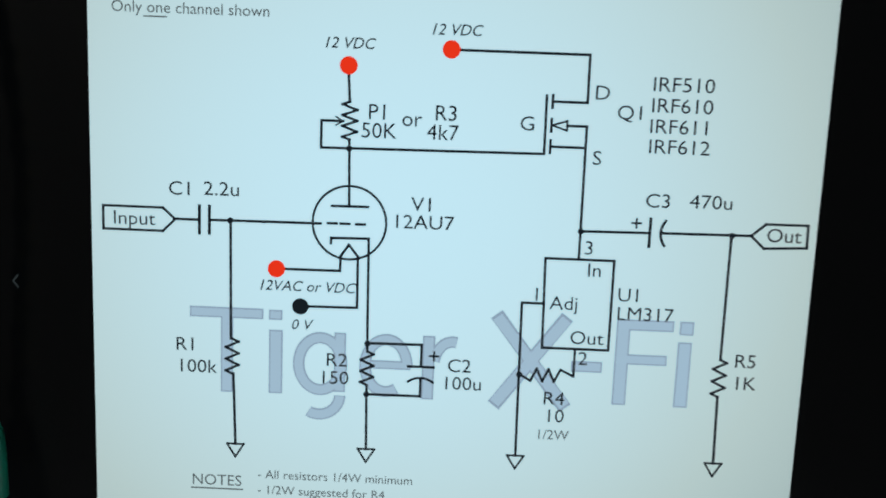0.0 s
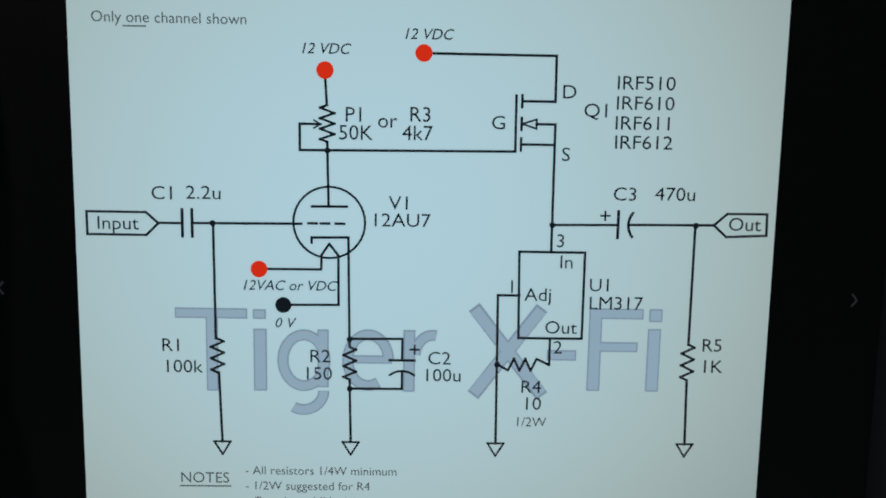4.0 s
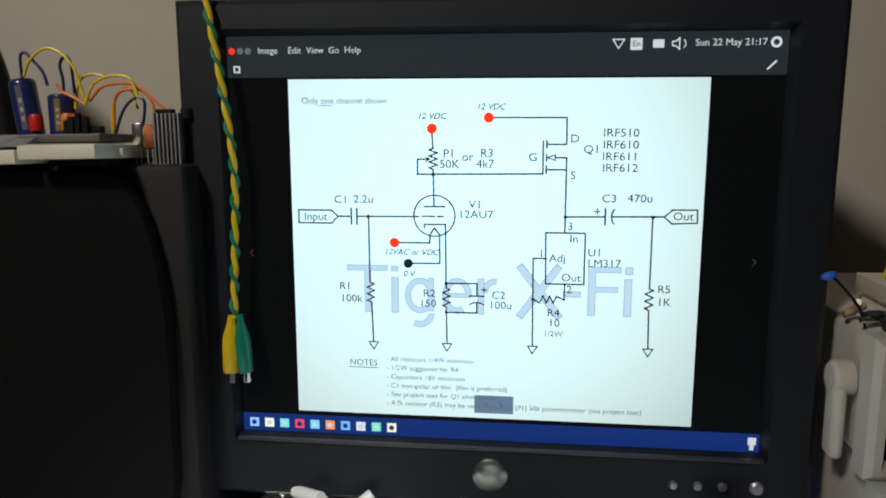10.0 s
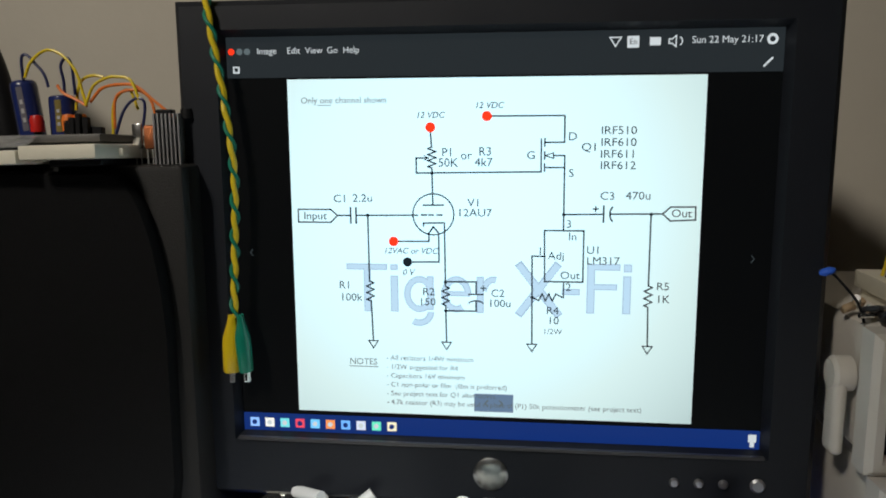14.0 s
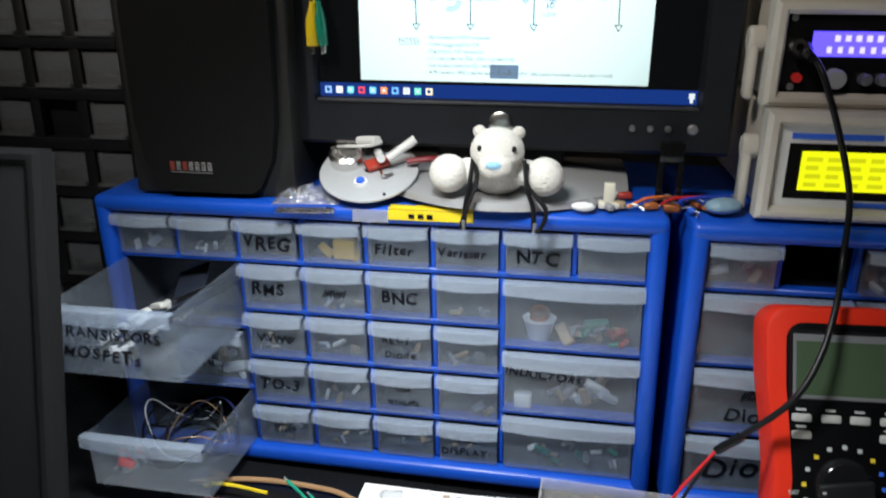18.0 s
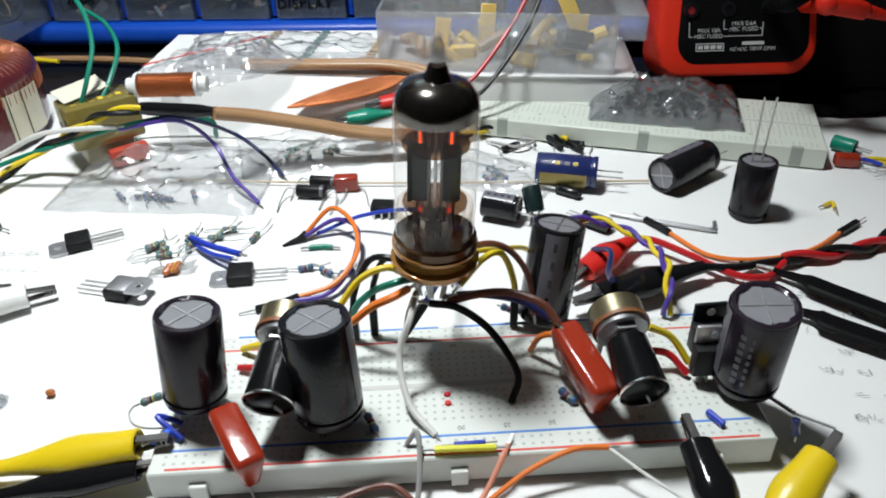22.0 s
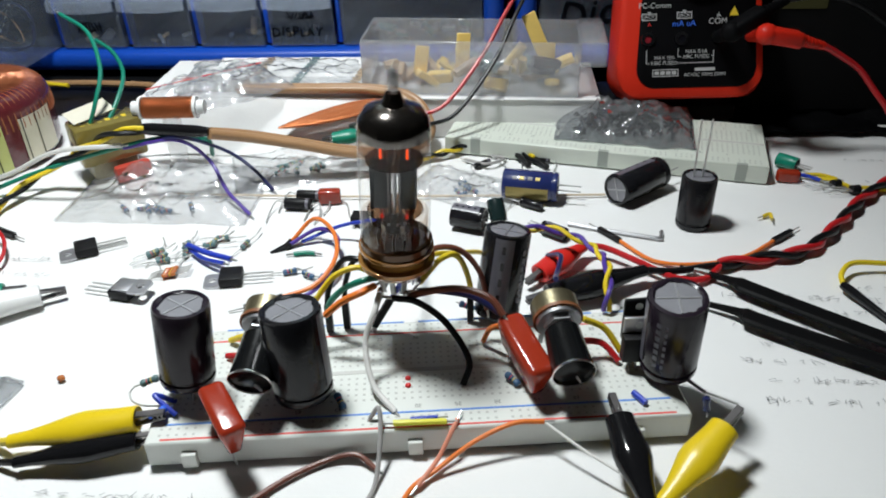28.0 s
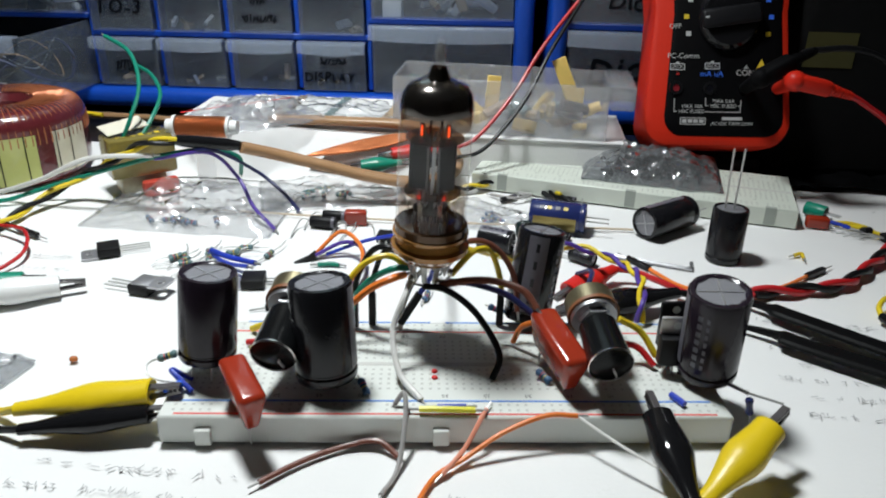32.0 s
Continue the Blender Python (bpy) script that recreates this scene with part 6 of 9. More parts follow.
# ---- crocodile clips at the board ----
clip((0.0225, -0.1880, 0.0150), (-0.0300, -0.1935, 0.0070), M_YEL, "yellow rubber crocodile clip gripping the board end", 1.12, [(-0.0420, -0.1900, 0.0025), (-0.0700, -0.1890, 0.0022), (-0.1500, -0.1960, 0.0022)], "yellow")
clip((0.0215, -0.1925, 0.0100), (-0.0250, -0.2010, 0.0052), M_BLACKG, "black rubber crocodile clip beside the yellow one", 0.9, [(-0.0400, -0.1985, 0.0022), (-0.0800, -0.2010, 0.0022), (-0.1500, -0.2100, 0.0022)], "black")
clip((0.1708, -0.1785, 0.0165), (0.1775, -0.2200, 0.0080), M_BLACKG, "glossy black crocodile clip gripping a lead at the board front", 1.08, [(0.1785, -0.2350, 0.0022), (0.1800, -0.2700, 0.0022)], "black")
clip((0.2100, -0.1880, 0.0200), (0.1800, -0.2170, 0.0080), M_YEL, "yellow rubber crocodile clip holding a resistor lead", 1.08, [(0.1740, -0.2300, 0.0024), (0.1720, -0.2700, 0.0022)], "yellow")

# ---- loose parts on the paper ----
Z0 = 0.0010
uc = ecap((0.2335, -0.0390, Z0 + 0.0003), (0.2335, -0.0384, 0.0275), 0.0084, "dark capacitor standing upside down with two wire legs up", M_SLEEVEB, stripe=-120, leads=False, cross=False)
for dx in (-0.0012, 0.0030):
    part("upright_leg", rod((dx, 0.0, 0.0262), (0.001 + dx * 1.2, 0.003, 0.0560), 0.00045, None, 6), M_TIN, uc, "long straight wire leg")
ecap((0.2245, 0.0025, 0.0094), (0.1985, -0.0185, 0.0094), 0.0084, "black capacitor lying on its side with silver end", M_SLEEVEB, stripe=110, leads=0.012)
bc = ecap((0.1690, -0.0145, 0.0088), (0.1410, -0.0090, 0.0088), 0.0078, "blue capacitor with gold band lying on its side", M_NAVY, stripe=-90, leads=0.012, cross=False, bands=False)
part("gold_band", band(0.0078, 0.0045, 0.0265, -75, 14, Matrix(), 12, 0.0002), M_GOLDS, bc, "gold printed lower half")
for k, u in enumerate((0.009, 0.013, 0.0175, 0.021)):
    part("print_bar", band(0.0078, u, u + 0.0024, 44, 58, Matrix(), 3, 0.0002), (M_GOLDS, M_STRIPE)[k % 2], bc)
ecap((0.1305, -0.0455, 0.0070), (0.1150, -0.0400, 0.0070), 0.0060, "small black capacitor lying on its side", M_SLEEVEB, stripe=80, leads=0.010, cross=False)
ecap((0.1375, -0.0480, 0.0075), (0.1352, -0.0420, 0.0165), 0.0042, "small teal-black capacitor leaning on the bench", mat("teal_black_sleeve", (0.010, 0.022, 0.022), 0.25), stripe=80, leads=0.008, cross=False, bands=False)
ecap((0.1590, -0.0470, 0.0042), (0.1690, -0.0545, 0.0042), 0.0033, "tiny black capacitor lying on its side", M_SLEEVEB, stripe=80, leads=0.008, cross=False)
ecap((0.1500, -0.0190, 0.0030), (0.1600, -0.0250, 0.0030), 0.0022, "tiny black capacitor lying on the bench", M_SLEEVEB, stripe=60, leads=0.008, cross=False, bands=False)
to220(-0.0610, -0.0660, 118, "black power transistor with silver tab lying on the paper")
to220(-0.0285, -0.1005, -102, "power transistor lying face down on the paper", True)
to220(0.0160, -0.0900, 98, "black power transistor lying on the paper beside a blue wire")


def dip(x, y, rz, sx, sy, label, z=0.0):
    ob = thing("chip", label, "chip", (x, y, Z0), rz, "black chips")
    part("body", box(-sx / 2, sx / 2, -sy / 2, sy / 2, 0.0012, 0.0055, 0.0004, 1), M_EPOXY, ob)
    n = max(2, int(sx / 0.0028))
    for s in (-1, 1):
        for k in range(n):
            xx = -sx / 2 + (k + 0.5) * sx / n
            part("leg", box(xx - 0.0004, xx + 0.0004, s * (sy / 2 + 0.0005) - 0.0004, s * (sy / 2 + 0.0005) + 0.0004, 0, 0.0030), M_TIN, ob)
    return ob


dip(0.0690, -0.0390, -4, 0.0105, 0.0080, "small black chip lying on the paper")


def axial(x, y, rz, ln, r, label, material=None, lead=0.018):
    """A black axial part, diode or small can, with bent leads."""
    ob = thing("diode", label, "diode", (x, y, Z0 + r), rz, "axial diodes")
    part("body", lathe([(0, -ln / 2), (r * 0.9, -ln / 2), (r, -ln / 2 + r * 0.2), (r, ln / 2 - r * 0.2), (r * 0.9, ln / 2), (0, ln / 2)], 16, pose(0, 0, 0, 0, 90, 0)), material or M_EPOXY, ob)
    part("cathode_band", lathe([(r * 1.01, ln * 0.30), (r * 1.015, ln * 0.42)], 16, pose(0, 0, 0, 0, 90, 0)), M_STRIPE, ob)
    for s in (-1, 1):
        part("lead", sweep([(s * ln / 2, 0, 0), (s * (ln / 2 + lead * 0.25), 0, 0.001), (s * (ln / 2 + lead * 0.35), -lead * 0.4, -r * 0.6), (s * (ln / 2 + lead * 0.30), -lead * 0.9, -r * 0.8)], 0.00035, 6, 4), M_TIN, ob)
    return ob


axial(0.0375, -0.0135, -6, 0.0130, 0.0027, "black axial diode with bent leads")
axial(0.0335, -0.0235, -5, 0.0140, 0.0030, "black axial diode lying on the paper")
fc = thing("film_capacitor", "small brick-red film capacitor with bent leads", "capacitor", (0.0490, -0.0165, Z0), 5, "red film capacitors")
part("body", box(-0.0058, 0.0058, -0.0030, 0.0030, 0, 0.0075, 0.0012, 3), M_FILM, fc)
part("lead", sweep([(0.0040, 0, 0.001), (0.0090, -0.0040, 0.001), (0.0110, -0.0170, 0.0004)], 0.00035, 6, 4), M_TIN, fc)
part("lead", sweep([(-0.0040, 0, 0.001), (-0.0090, -0.0050, 0.001), (-0.0120, -0.0190, 0.0004)], 0.00035, 6, 4), M_TIN, fc)

# resistors scattered in small drifts
rnd = random.Random(11)


def drift(cx, cy, sx, sy, n, body, label, ln=0.030):
    for _ in range(n):
        a = rnd.uniform(0, math.pi)
        x, y, h = cx + rnd.uniform(-sx, sx), cy + rnd.uniform(-sy, sy), ln * rnd.uniform(0.6, 1.0) / 2
        z = Z0 + 0.0014 + rnd.uniform(0, 0.0012)
        resistor((x - h * math.cos(a), y - h * math.sin(a), Z0 + 0.0004), (x + h * math.cos(a), y + h * math.sin(a), Z0 + 0.0024), label, body)


drift(-0.0150, -0.0690, 0.0130, 0.0080, 9, M_REST, "small grey-green resistor in a loose pile on the paper")
drift(0.0080, -0.0600, 0.0100, 0.0060, 3, M_REST, "small grey-green resistor lying on the paper")
drift(0.0260, 0.0230, 0.0140, 0.0070, 12, M_REST, "small teal resistor in a pile on the paper")
drift(0.0480, -0.0850, 0.0120, 0.0050, 4, M_RESB, "small blue resistor lying behind the breadboard", 0.022)
drift(0.1000, -0.0900, 0.0080, 0.0080, 2, M_RESB, "small blue resistor lying behind the breadboard", 0.020)
drift(0.1150, -0.0040, 0.0120, 0.0060, 5, M_RESB, "small blue resistor inside a clear bag", 0.020)
drift(-0.0410, -0.0270, 0.0180, 0.0040, 8, M_RESB, "small blue resistor inside a clear bag", 0.020)
for k in range(4):
    resistor((-0.0225, -0.0905 + 0.0016 * k, Z0 + 0.0005), (-0.0045, -0.0850 + 0.0016 * k, Z0 + 0.0025), "small orange glass diode lying in a row", M_RESO, 0.0011, 0.0060)

# jumper wires and leads
wire([(0.0370, -0.0600, 0.0030), (0.0480, -0.0530, 0.0120), (0.0590, -0.0640, 0.0110), (0.0630, -0.0850, 0.0100), (0.0560, -0.1000, 0.0060), (0.0420, -0.1055, 0.0030)], 0.0010, "orange", "orange jumper of a twisted pair with black pin housings", ends=(0, 1))
wire([(0.0365, -0.0620, 0.0026), (0.0500, -0.0560, 0.0080), (0.0610, -0.0660, 0.0090), (0.0610, -0.0870, 0.0060), (0.0540, -0.1030, 0.0035), (0.0400, -0.1075, 0.0026)], 0.0010, "purple", "purple jumper of a twisted pair with black pin housings", ends=(0, 1))
wire([(0.0420, -0.0590, 0.0026), (0.0620, -0.0540, 0.0090), (0.0850, -0.0640, 0.0180), (0.0960, -0.0850, 0.0260), (0.0980, -0.1200, 0.0340), (0.0985, -0.1390, 0.0380)], 0.0009, "blue", "dark blue jumper running behind the valve")
wire([(-0.0110, -0.0660, 0.0050), (0.0000, -0.0740, 0.0060), (0.0150, -0.0830, 0.0080)], 0.0013, "blue", "bright blue stiff wire lying on transistor and resistors")
wire([(-0.0130, -0.0640, 0.0030), (-0.0010, -0.0760, 0.0040), (0.0120, -0.0850, 0.0070)], 0.0010, "blue", "bright blue stiff wire beside another one")
wire([(0.0400, -0.0690, 0.0020), (0.0460, -0.0680, 0.0021), (0.0500, -0.0685, 0.0020)], 0.0011, "green", "short green wire end lying on the paper")
wire([(0.1945, -0.0560, 0.0020), (0.2080, -0.0740, 0.0020), (0.2280, -0.0770, 0.0024), (0.2500, -0.0700, 0.0022), (0.2680, -0.0560, 0.0022)], 0.0009, "orange", "orange jumper wire with black pin housings", ends=(0, 1))
for k, (col, ph) in enumerate((("purple", 0.0), ("yellow", math.pi))):
    ob = thing("jumper_wire", "%s jumper twisted with another over the bench" % col, "wire", group=GROUPS["wire"])
    part("insulation", twist_pair([(0.1480, -0.0790, 0.0220), (0.1600, -0.0760, 0.0200), (0.1740, -0.0860, 0.0190), (0.1790, -0.1080, 0.0230), (0.1775, -0.1240, 0.0200), (0.1770, -0.1275, 0.0130)], 0.0011, 0.0010, 0.022, ph), W[col], ob)
wire([(0.1580, -0.0820, 0.0100), (0.1620, -0.0950, 0.0180), (0.1585, -0.1120, 0.0200), (0.1560, -0.1300, 0.0300)], 0.0011, "navy", "dark blue wire behind the potentiometer", tips=False)
hk = thing("hex_key", "steel hex key lying on the paper", "tool")
part("shaft", sweep([(0.1720, -0.0400, 0.0021), (0.1860, -0.0455, 0.0021), (0.2120, -0.0538, 0.0021), (0.2150, -0.0532, 0.0021), (0.2165, -0.0480, 0.0022)], 0.0010, 6, 4), M_ALU, hk)
# red and black test clips with their twisted lead
clip((0.1480, -0.0960, 0.0050), (0.1760, -0.0700, 0.0075), M_RED, "red rubber crocodile clip lying on the paper", 1.15, [(0.1850, -0.0705, 0.0070), (0.1980, -0.0800, 0.0060), (0.2130, -0.0905, 0.0040), (0.2260, -0.0900, 0.0030), (0.2360, -0.0800, 0.0030)], "red")
clip((0.1470, -0.1130, 0.0075), (0.2000, -0.0900, 0.0075), M_BLACKG, "large black crocodile clip lying on the paper", 1.25, [(0.2150, -0.0860, 0.0045), (0.2300, -0.0800, 0.0030), (0.2380, -0.0785, 0.0030)], "black")
RB = [(0.2360, -0.0795, 0.0040), (0.2600, -0.0735, 0.0040), (0.2800, -0.0660, 0.0040), (0.3020, -0.0440, 0.0042), (0.3250, -0.0180, 0.0042), (0.3600, 0.0100, 0.0042), (0.4200, 0.0300, 0.0042)]
for col, ph in (("red", 0.0), ("black", math.pi)):
    ob = thing("test_lead", "%s lead of a thick twisted red and black pair" % col, "cable", group="twisted test lead")
    part("insulation", twist_pair(RB, 0.0016, 0.0016, 0.034, ph, 10), W[col], ob)


tw = thing("tweezers", "black pointed steel tweezers lying on the paper", "tweezers", (0.2900, -0.1350, 0.0050))


M_TWEEZ = mat("black_coated_steel", (0.004, 0.004, 0.0045), 0.5, vary=0.2, scale=80, spec=0.12)


def tweezer_arm(tip, neck, wide, end, name):
    """One flat springy arm, slim at the tip and wide at the grip."""
    b = bmesh.new()
    pts = [Vector(p) - Vector((0.2900, -0.1350, 0.0050)) for p in (tip, neck, wide, end)]
    rows_ = []
    for p, w, t in zip(smooth_line(pts, 8), [0.0005 + 0.0012 * min(i / 8, 1) + 0.0026 * max(0, min((i - 8) / 4, 1)) for i in range(25)], [0.0006 + 0.0008 * min(i / 10, 1) for i in range(25)]):
        d = (pts[-1] - pts[0]).normalized()
        s_ = Vector((-d.y, d.x, 0))
        rows_.append([b.verts.new(p + s_ * a * w + Vector((0, 0, c * t))) for a, c in ((-1, -0.4), (-0.8, -1), (0.8, -1), (1, -0.4), (1, 0.4), (0.8, 1), (-0.8, 1), (-1, 0.4))])
    for p, q in zip(rows_, rows_[1:]):
        for i in range(8):
            b.faces.new((p[i], p[(i + 1) % 8], q[(i + 1) % 8], q[i]))
    b.faces.new(rows_[0])
    b.faces.new(rows_[-1])
    return part(name, b, M_TWEEZ, tw)


tweezer_arm((0.2180, -0.0800, 0.0030), (0.2360, -0.0930, 0.0045), (0.2520, -0.1090, 0.0055), (0.3500, -0.1900, 0.0060), "arm")
tweezer_arm((0.2150, -0.1050, 0.0030), (0.2330, -0.1160, 0.0045), (0.2460, -0.1280, 0.0055), (0.3400, -0.1900, 0.0060), "arm")
part("arm_tip", rod(Vector((0.2180, -0.0800, 0.0030)) - Vector((0.29, -0.135, 0.005)), Vector((0.2290, -0.0877, 0.0040)) - Vector((0.29, -0.135, 0.005)), 0.0005, 0.0019, 8), M_METAL, tw, "worn bright steel tip")
part("joint", box(0.0480, 0.0620, -0.0600, -0.0490, -0.003, 0.003, 0.001), M_EPOXY, tw)
wire([(0.3400, -0.0780, 0.0022), (0.3080, -0.0800, 0.0050), (0.2930, -0.0815, 0.0060), (0.2855, -0.0885, 0.0050), (0.2835, -0.0965, 0.0040)], 0.0012, "yellow", "yellow wire bent in a loop at the sheet's side", tips=False)
part("x", lathe([(0, 0), (0.0018, 0), (0.0021, 0.004), (0.0019, 0.010), (0.0012, 0.030), (0, 0.030)], 14, axis((0.2835, -0.0955, 0.0040), (0.2930, -0.1190, 0.0030))), M_BLACKG, None).name = "cable_sleeve"
tagged(bpy.data.objects["cable_sleeve"], "black ribbed sleeve on the looped yellow wire", "sleeve")
# bits by the second breadboard
ecap((0.3050, 0.0200, 0.0050), (0.2970, 0.0275, 0.0050), 0.0038, "small green capacitor lying on the paper", M_GREEN, leads=0.008, cross=False, bands=False)
fc = thing("film_capacitor", "small red film capacitor lying by the breadboard", "capacitor", (0.2960, 0.0080, Z0), -8, "red film capacitors")
part("body", box(-0.0060, 0.0060, -0.0030, 0.0030, 0, 0.0065, 0.0016, 3), M_FILM, fc)
part("lead", sweep([(0.0050, 0, 0.002), (0.0150, -0.0060, 0.001), (0.0270, -0.0080, 0.0004)], 0.00035, 6, 4), M_TIN, fc)
for k, (col, x, y, rz) in enumerate((("blue", 0.3060, 0.0100, -25), ("yellow", 0.3150, 0.0105, -20), ("yellow", 0.3190, 0.0040, -35), ("yellow", 0.3330, -0.0045, -3))):
    d = Vector((math.cos(radians(rz)), math.sin(radians(rz)), 0)) * (0.008 if k < 3 else 0.010)
    wire([Vector((x, y, 0.0022)) - d, Vector((x, y + 0.0008, 0.0030)), Vector((x, y, 0.0022)) + d], 0.0011, col, "short %s jumper lying by the breadboard" % col)
for x, y, rz in ((0.3165, -0.0005, 20), (0.3240, -0.0065, 10)):
    t9 = thing("small_transistor", "tiny black transistor with thin legs on the paper", "transistor", (x, y, Z0), rz, "tiny transistors")
    part("body", lathe([(0, 0), (0.0024, 0), (0.0024, 0.0045), (0, 0.0045)], 12, pose(0, 0, 0.0022, 0, 90, 0)), M_EPOXY, t9)
    for s in (-0.0012, 0, 0.0012):
        part("leg", sweep([(0, s, 0.002), (-0.006, s * 2, 0.003), (-0.013, s * 4 + 0.004, 0.001)], 0.0003, 5, 3), M_TIN, t9)
wire([(0.2700, -0.0330, 0.0022), (0.2740, -0.0310, 0.0024), (0.2735, -0.0360, 0.0022)], 0.0009, "yellow", "tiny yellow wire offcut on the paper")
solo("amber_bead", blob((-0.0310, -0.1570, 0.0022), (0.0016, 0.0014, 0.0012), None, (0, 0, 0), 2), M_RESO, "tiny amber bead lying on the paper", "bead")

# the bench's left side
clip((-0.0530, -0.1035, 0.0050), (-0.0980, -0.1290, 0.0080), M_WHITE, "white rubber crocodile clip lying on the paper", 1.2, [(-0.1150, -0.1350, 0.0040), (-0.1600, -0.1500, 0.0022)], "white")
clip((-0.0700, -0.1040, 0.0060), (-0.1150, -0.1220, 0.0080), M_GREEN, "green rubber crocodile clip beside the white one", 1.05, [(-0.1300, -0.1270, 0.0035), (-0.1700, -0.1350, 0.0022)], "green")
wire([(-0.1500, -0.0440, 0.0022), (-0.1280, -0.0490, 0.0050), (-0.1050, -0.0600, 0.0080), (-0.0955, -0.0780, 0.0050), (-0.1010, -0.0980, 0.0022)], 0.0009, "red", "thin red wire curving on the paper")
wire([(-0.1520, -0.0400, 0.0022), (-0.1330, -0.0400, 0.0040), (-0.1150, -0.0480, 0.0030)], 0.0010, "black", "thin black wire end curving on the paper", ends=(1,))
YB = [(-0.1400, -0.0950, 0.0040), (-0.1290, -0.0660, 0.0040), (-0.1260, -0.0410, 0.0040), (-0.1200, -0.0160, 0.0070), (-0.1060, -0.0020, 0.0140), (-0.0830, -0.0060, 0.0270), (-0.0600, -0.0135, 0.0395), (-0.0440, -0.0110, 0.0405)]
for col, ph in (("yellow", 0.0), ("black", math.pi)):
    ob = thing("twisted_lead", "%s strand of a twisted yellow and black lead" % col, "cable", group="yellow and black twisted lead")
    part("insulation", twist_pair(YB, 0.0013, 0.0013, 0.040, ph, 8), W[col], ob)
sl = thing("heat_shrink_joint", "glossy black sleeve joining wires to a tan speaker cable", "sleeve")
part("sleeve", lathe([(0, 0), (0.0028, 0), (0.0032, 0.004), (0.0032, 0.028), (0.0023, 0.035), (0, 0.0355)], 18, axis((-0.0450, -0.0100, 0.0405), (-0.0100, -0.0130, 0.0400))), M_BLACKG, sl)
cable = thing("speaker_cable", "tan see-through speaker cable lying in a loop", "cable")
part("run", sweep([(-0.0100, -0.0140, 0.0392), (0.0060, 0.0000, 0.0310), (0.0310, 0.0080, 0.0230), (0.0520, 0.0120, 0.0170), (0.0780, 0.0170, 0.0130), (0.0950, 0.0330, 0.0120), (0.1000, 0.0490, 0.0160), (0.0900, 0.0630, 0.0280), (0.0650, 0.0730, 0.0310), (0.0260, 0.0750, 0.0310), (-0.0200, 0.0780, 0.0300)], 0.0027, 10, 10), W["tan"], cable)
part("run", sweep([(-0.0100, -0.0110, 0.0392), (0.0045, 0.0045, 0.0310), (0.0290, 0.0125, 0.0230), (0.0510, 0.0168, 0.0170), (0.0750, 0.0215, 0.0130), (0.0900, 0.0355, 0.0120), (0.0950, 0.0490, 0.0160), (0.0860, 0.0590, 0.0285), (0.0640, 0.0680, 0.0315), (0.0260, 0.0700, 0.0315), (-0.0200, 0.0730, 0.0305)], 0.0025, 10, 10), W["tan"], cable)
fan_a, fan_b = Vector((0.0740, 0.0594, 0.0285)), Vector((0.0095, 0.0468, 0.0165))
fan_n = Vector((0.192, -0.981, 0.0))
rnd_f = random.Random(4)
for k in range(30):
    u = (k + 0.5) / 15 - 1
    jit = rnd_f.uniform(-0.0006, 0.0006)
    pts = []
    for t_ in (0.0, 0.15, 0.35, 0.55, 0.75, 0.9, 1.0):
        w_ = 0.0112 * math.sin(math.pi * t_ ** 0.75) ** 0.8
        pts.append(fan_a.lerp(fan_b, t_) + fan_n * (u * w_ + jit) + Vector((0, 0, 0.0016 * (1 - u * u) * math.sin(math.pi * t_) + 0.4 * jit)))
    part("strand", sweep(pts, 0.00065, 6, 4), M_COPPER, cable, "bare copper strand" if k == 0 else "")
wire([(-0.2300, 0.1500, 0.0040), (-0.1900, 0.1590, 0.0040), (-0.1540, 0.1600, 0.0040), (-0.1110, 0.1550, 0.0040), (-0.0900, 0.1450, 0.0050), (-0.0600, 0.1300, 0.0050)], 0.0024, "tan", "tan speaker cable running along the bench back", group=False)
wire([(-0.2150, 0.1360, 0.0120), (-0.1960, 0.1390, 0.0130), (-0.1600, 0.1360, 0.0110)], 0.0016, "yellow", "short yellow wire over the toroid", tips=False)
wire([(-0.1410, -0.0130, 0.0040), (-0.1130, -0.0020, 0.0120), (-0.0610, -0.0100, 0.0300), (-0.0320, -0.0100, 0.0360), (-0.0170, 0.0000, 0.0300), (-0.0200, 0.0120, 0.0160)], 0.0012, "green", "green wire arching over the bag")
wire([(-0.1800, -0.0250, 0.0022), (-0.1600, -0.0190, 0.0026), (-0.1410, -0.0130, 0.0040)], 0.0012, "green", "green wire lying on the paper", tips=False)
wire([(-0.0580, -0.0105, 0.0300), (-0.0280, -0.0130, 0.0355), (-0.0180, 0.0000, 0.0180), (-0.0050, -0.0170, 0.0080), (0.0100, -0.0320, 0.0022)], 0.0010, "purple", "purple wire with a bare end on the paper")
wire([(-0.0490, -0.0080, 0.0310), (-0.0260, -0.0130, 0.0370), (-0.0110, 0.0110, 0.0180), (0.0040, 0.0070, 0.0080), (0.0160, -0.0050, 0.0022)], 0.0010, "navy", "dark blue wire with a bare end on the paper")
wire([(-0.1900, -0.0100, 0.0024), (-0.1570, -0.0060, 0.0040), (-0.1220, -0.0120, 0.0160), (-0.0920, -0.0150, 0.0300), (-0.0570, -0.0140, 0.0330)], 0.0013, "white", "white wire running to the toroid")

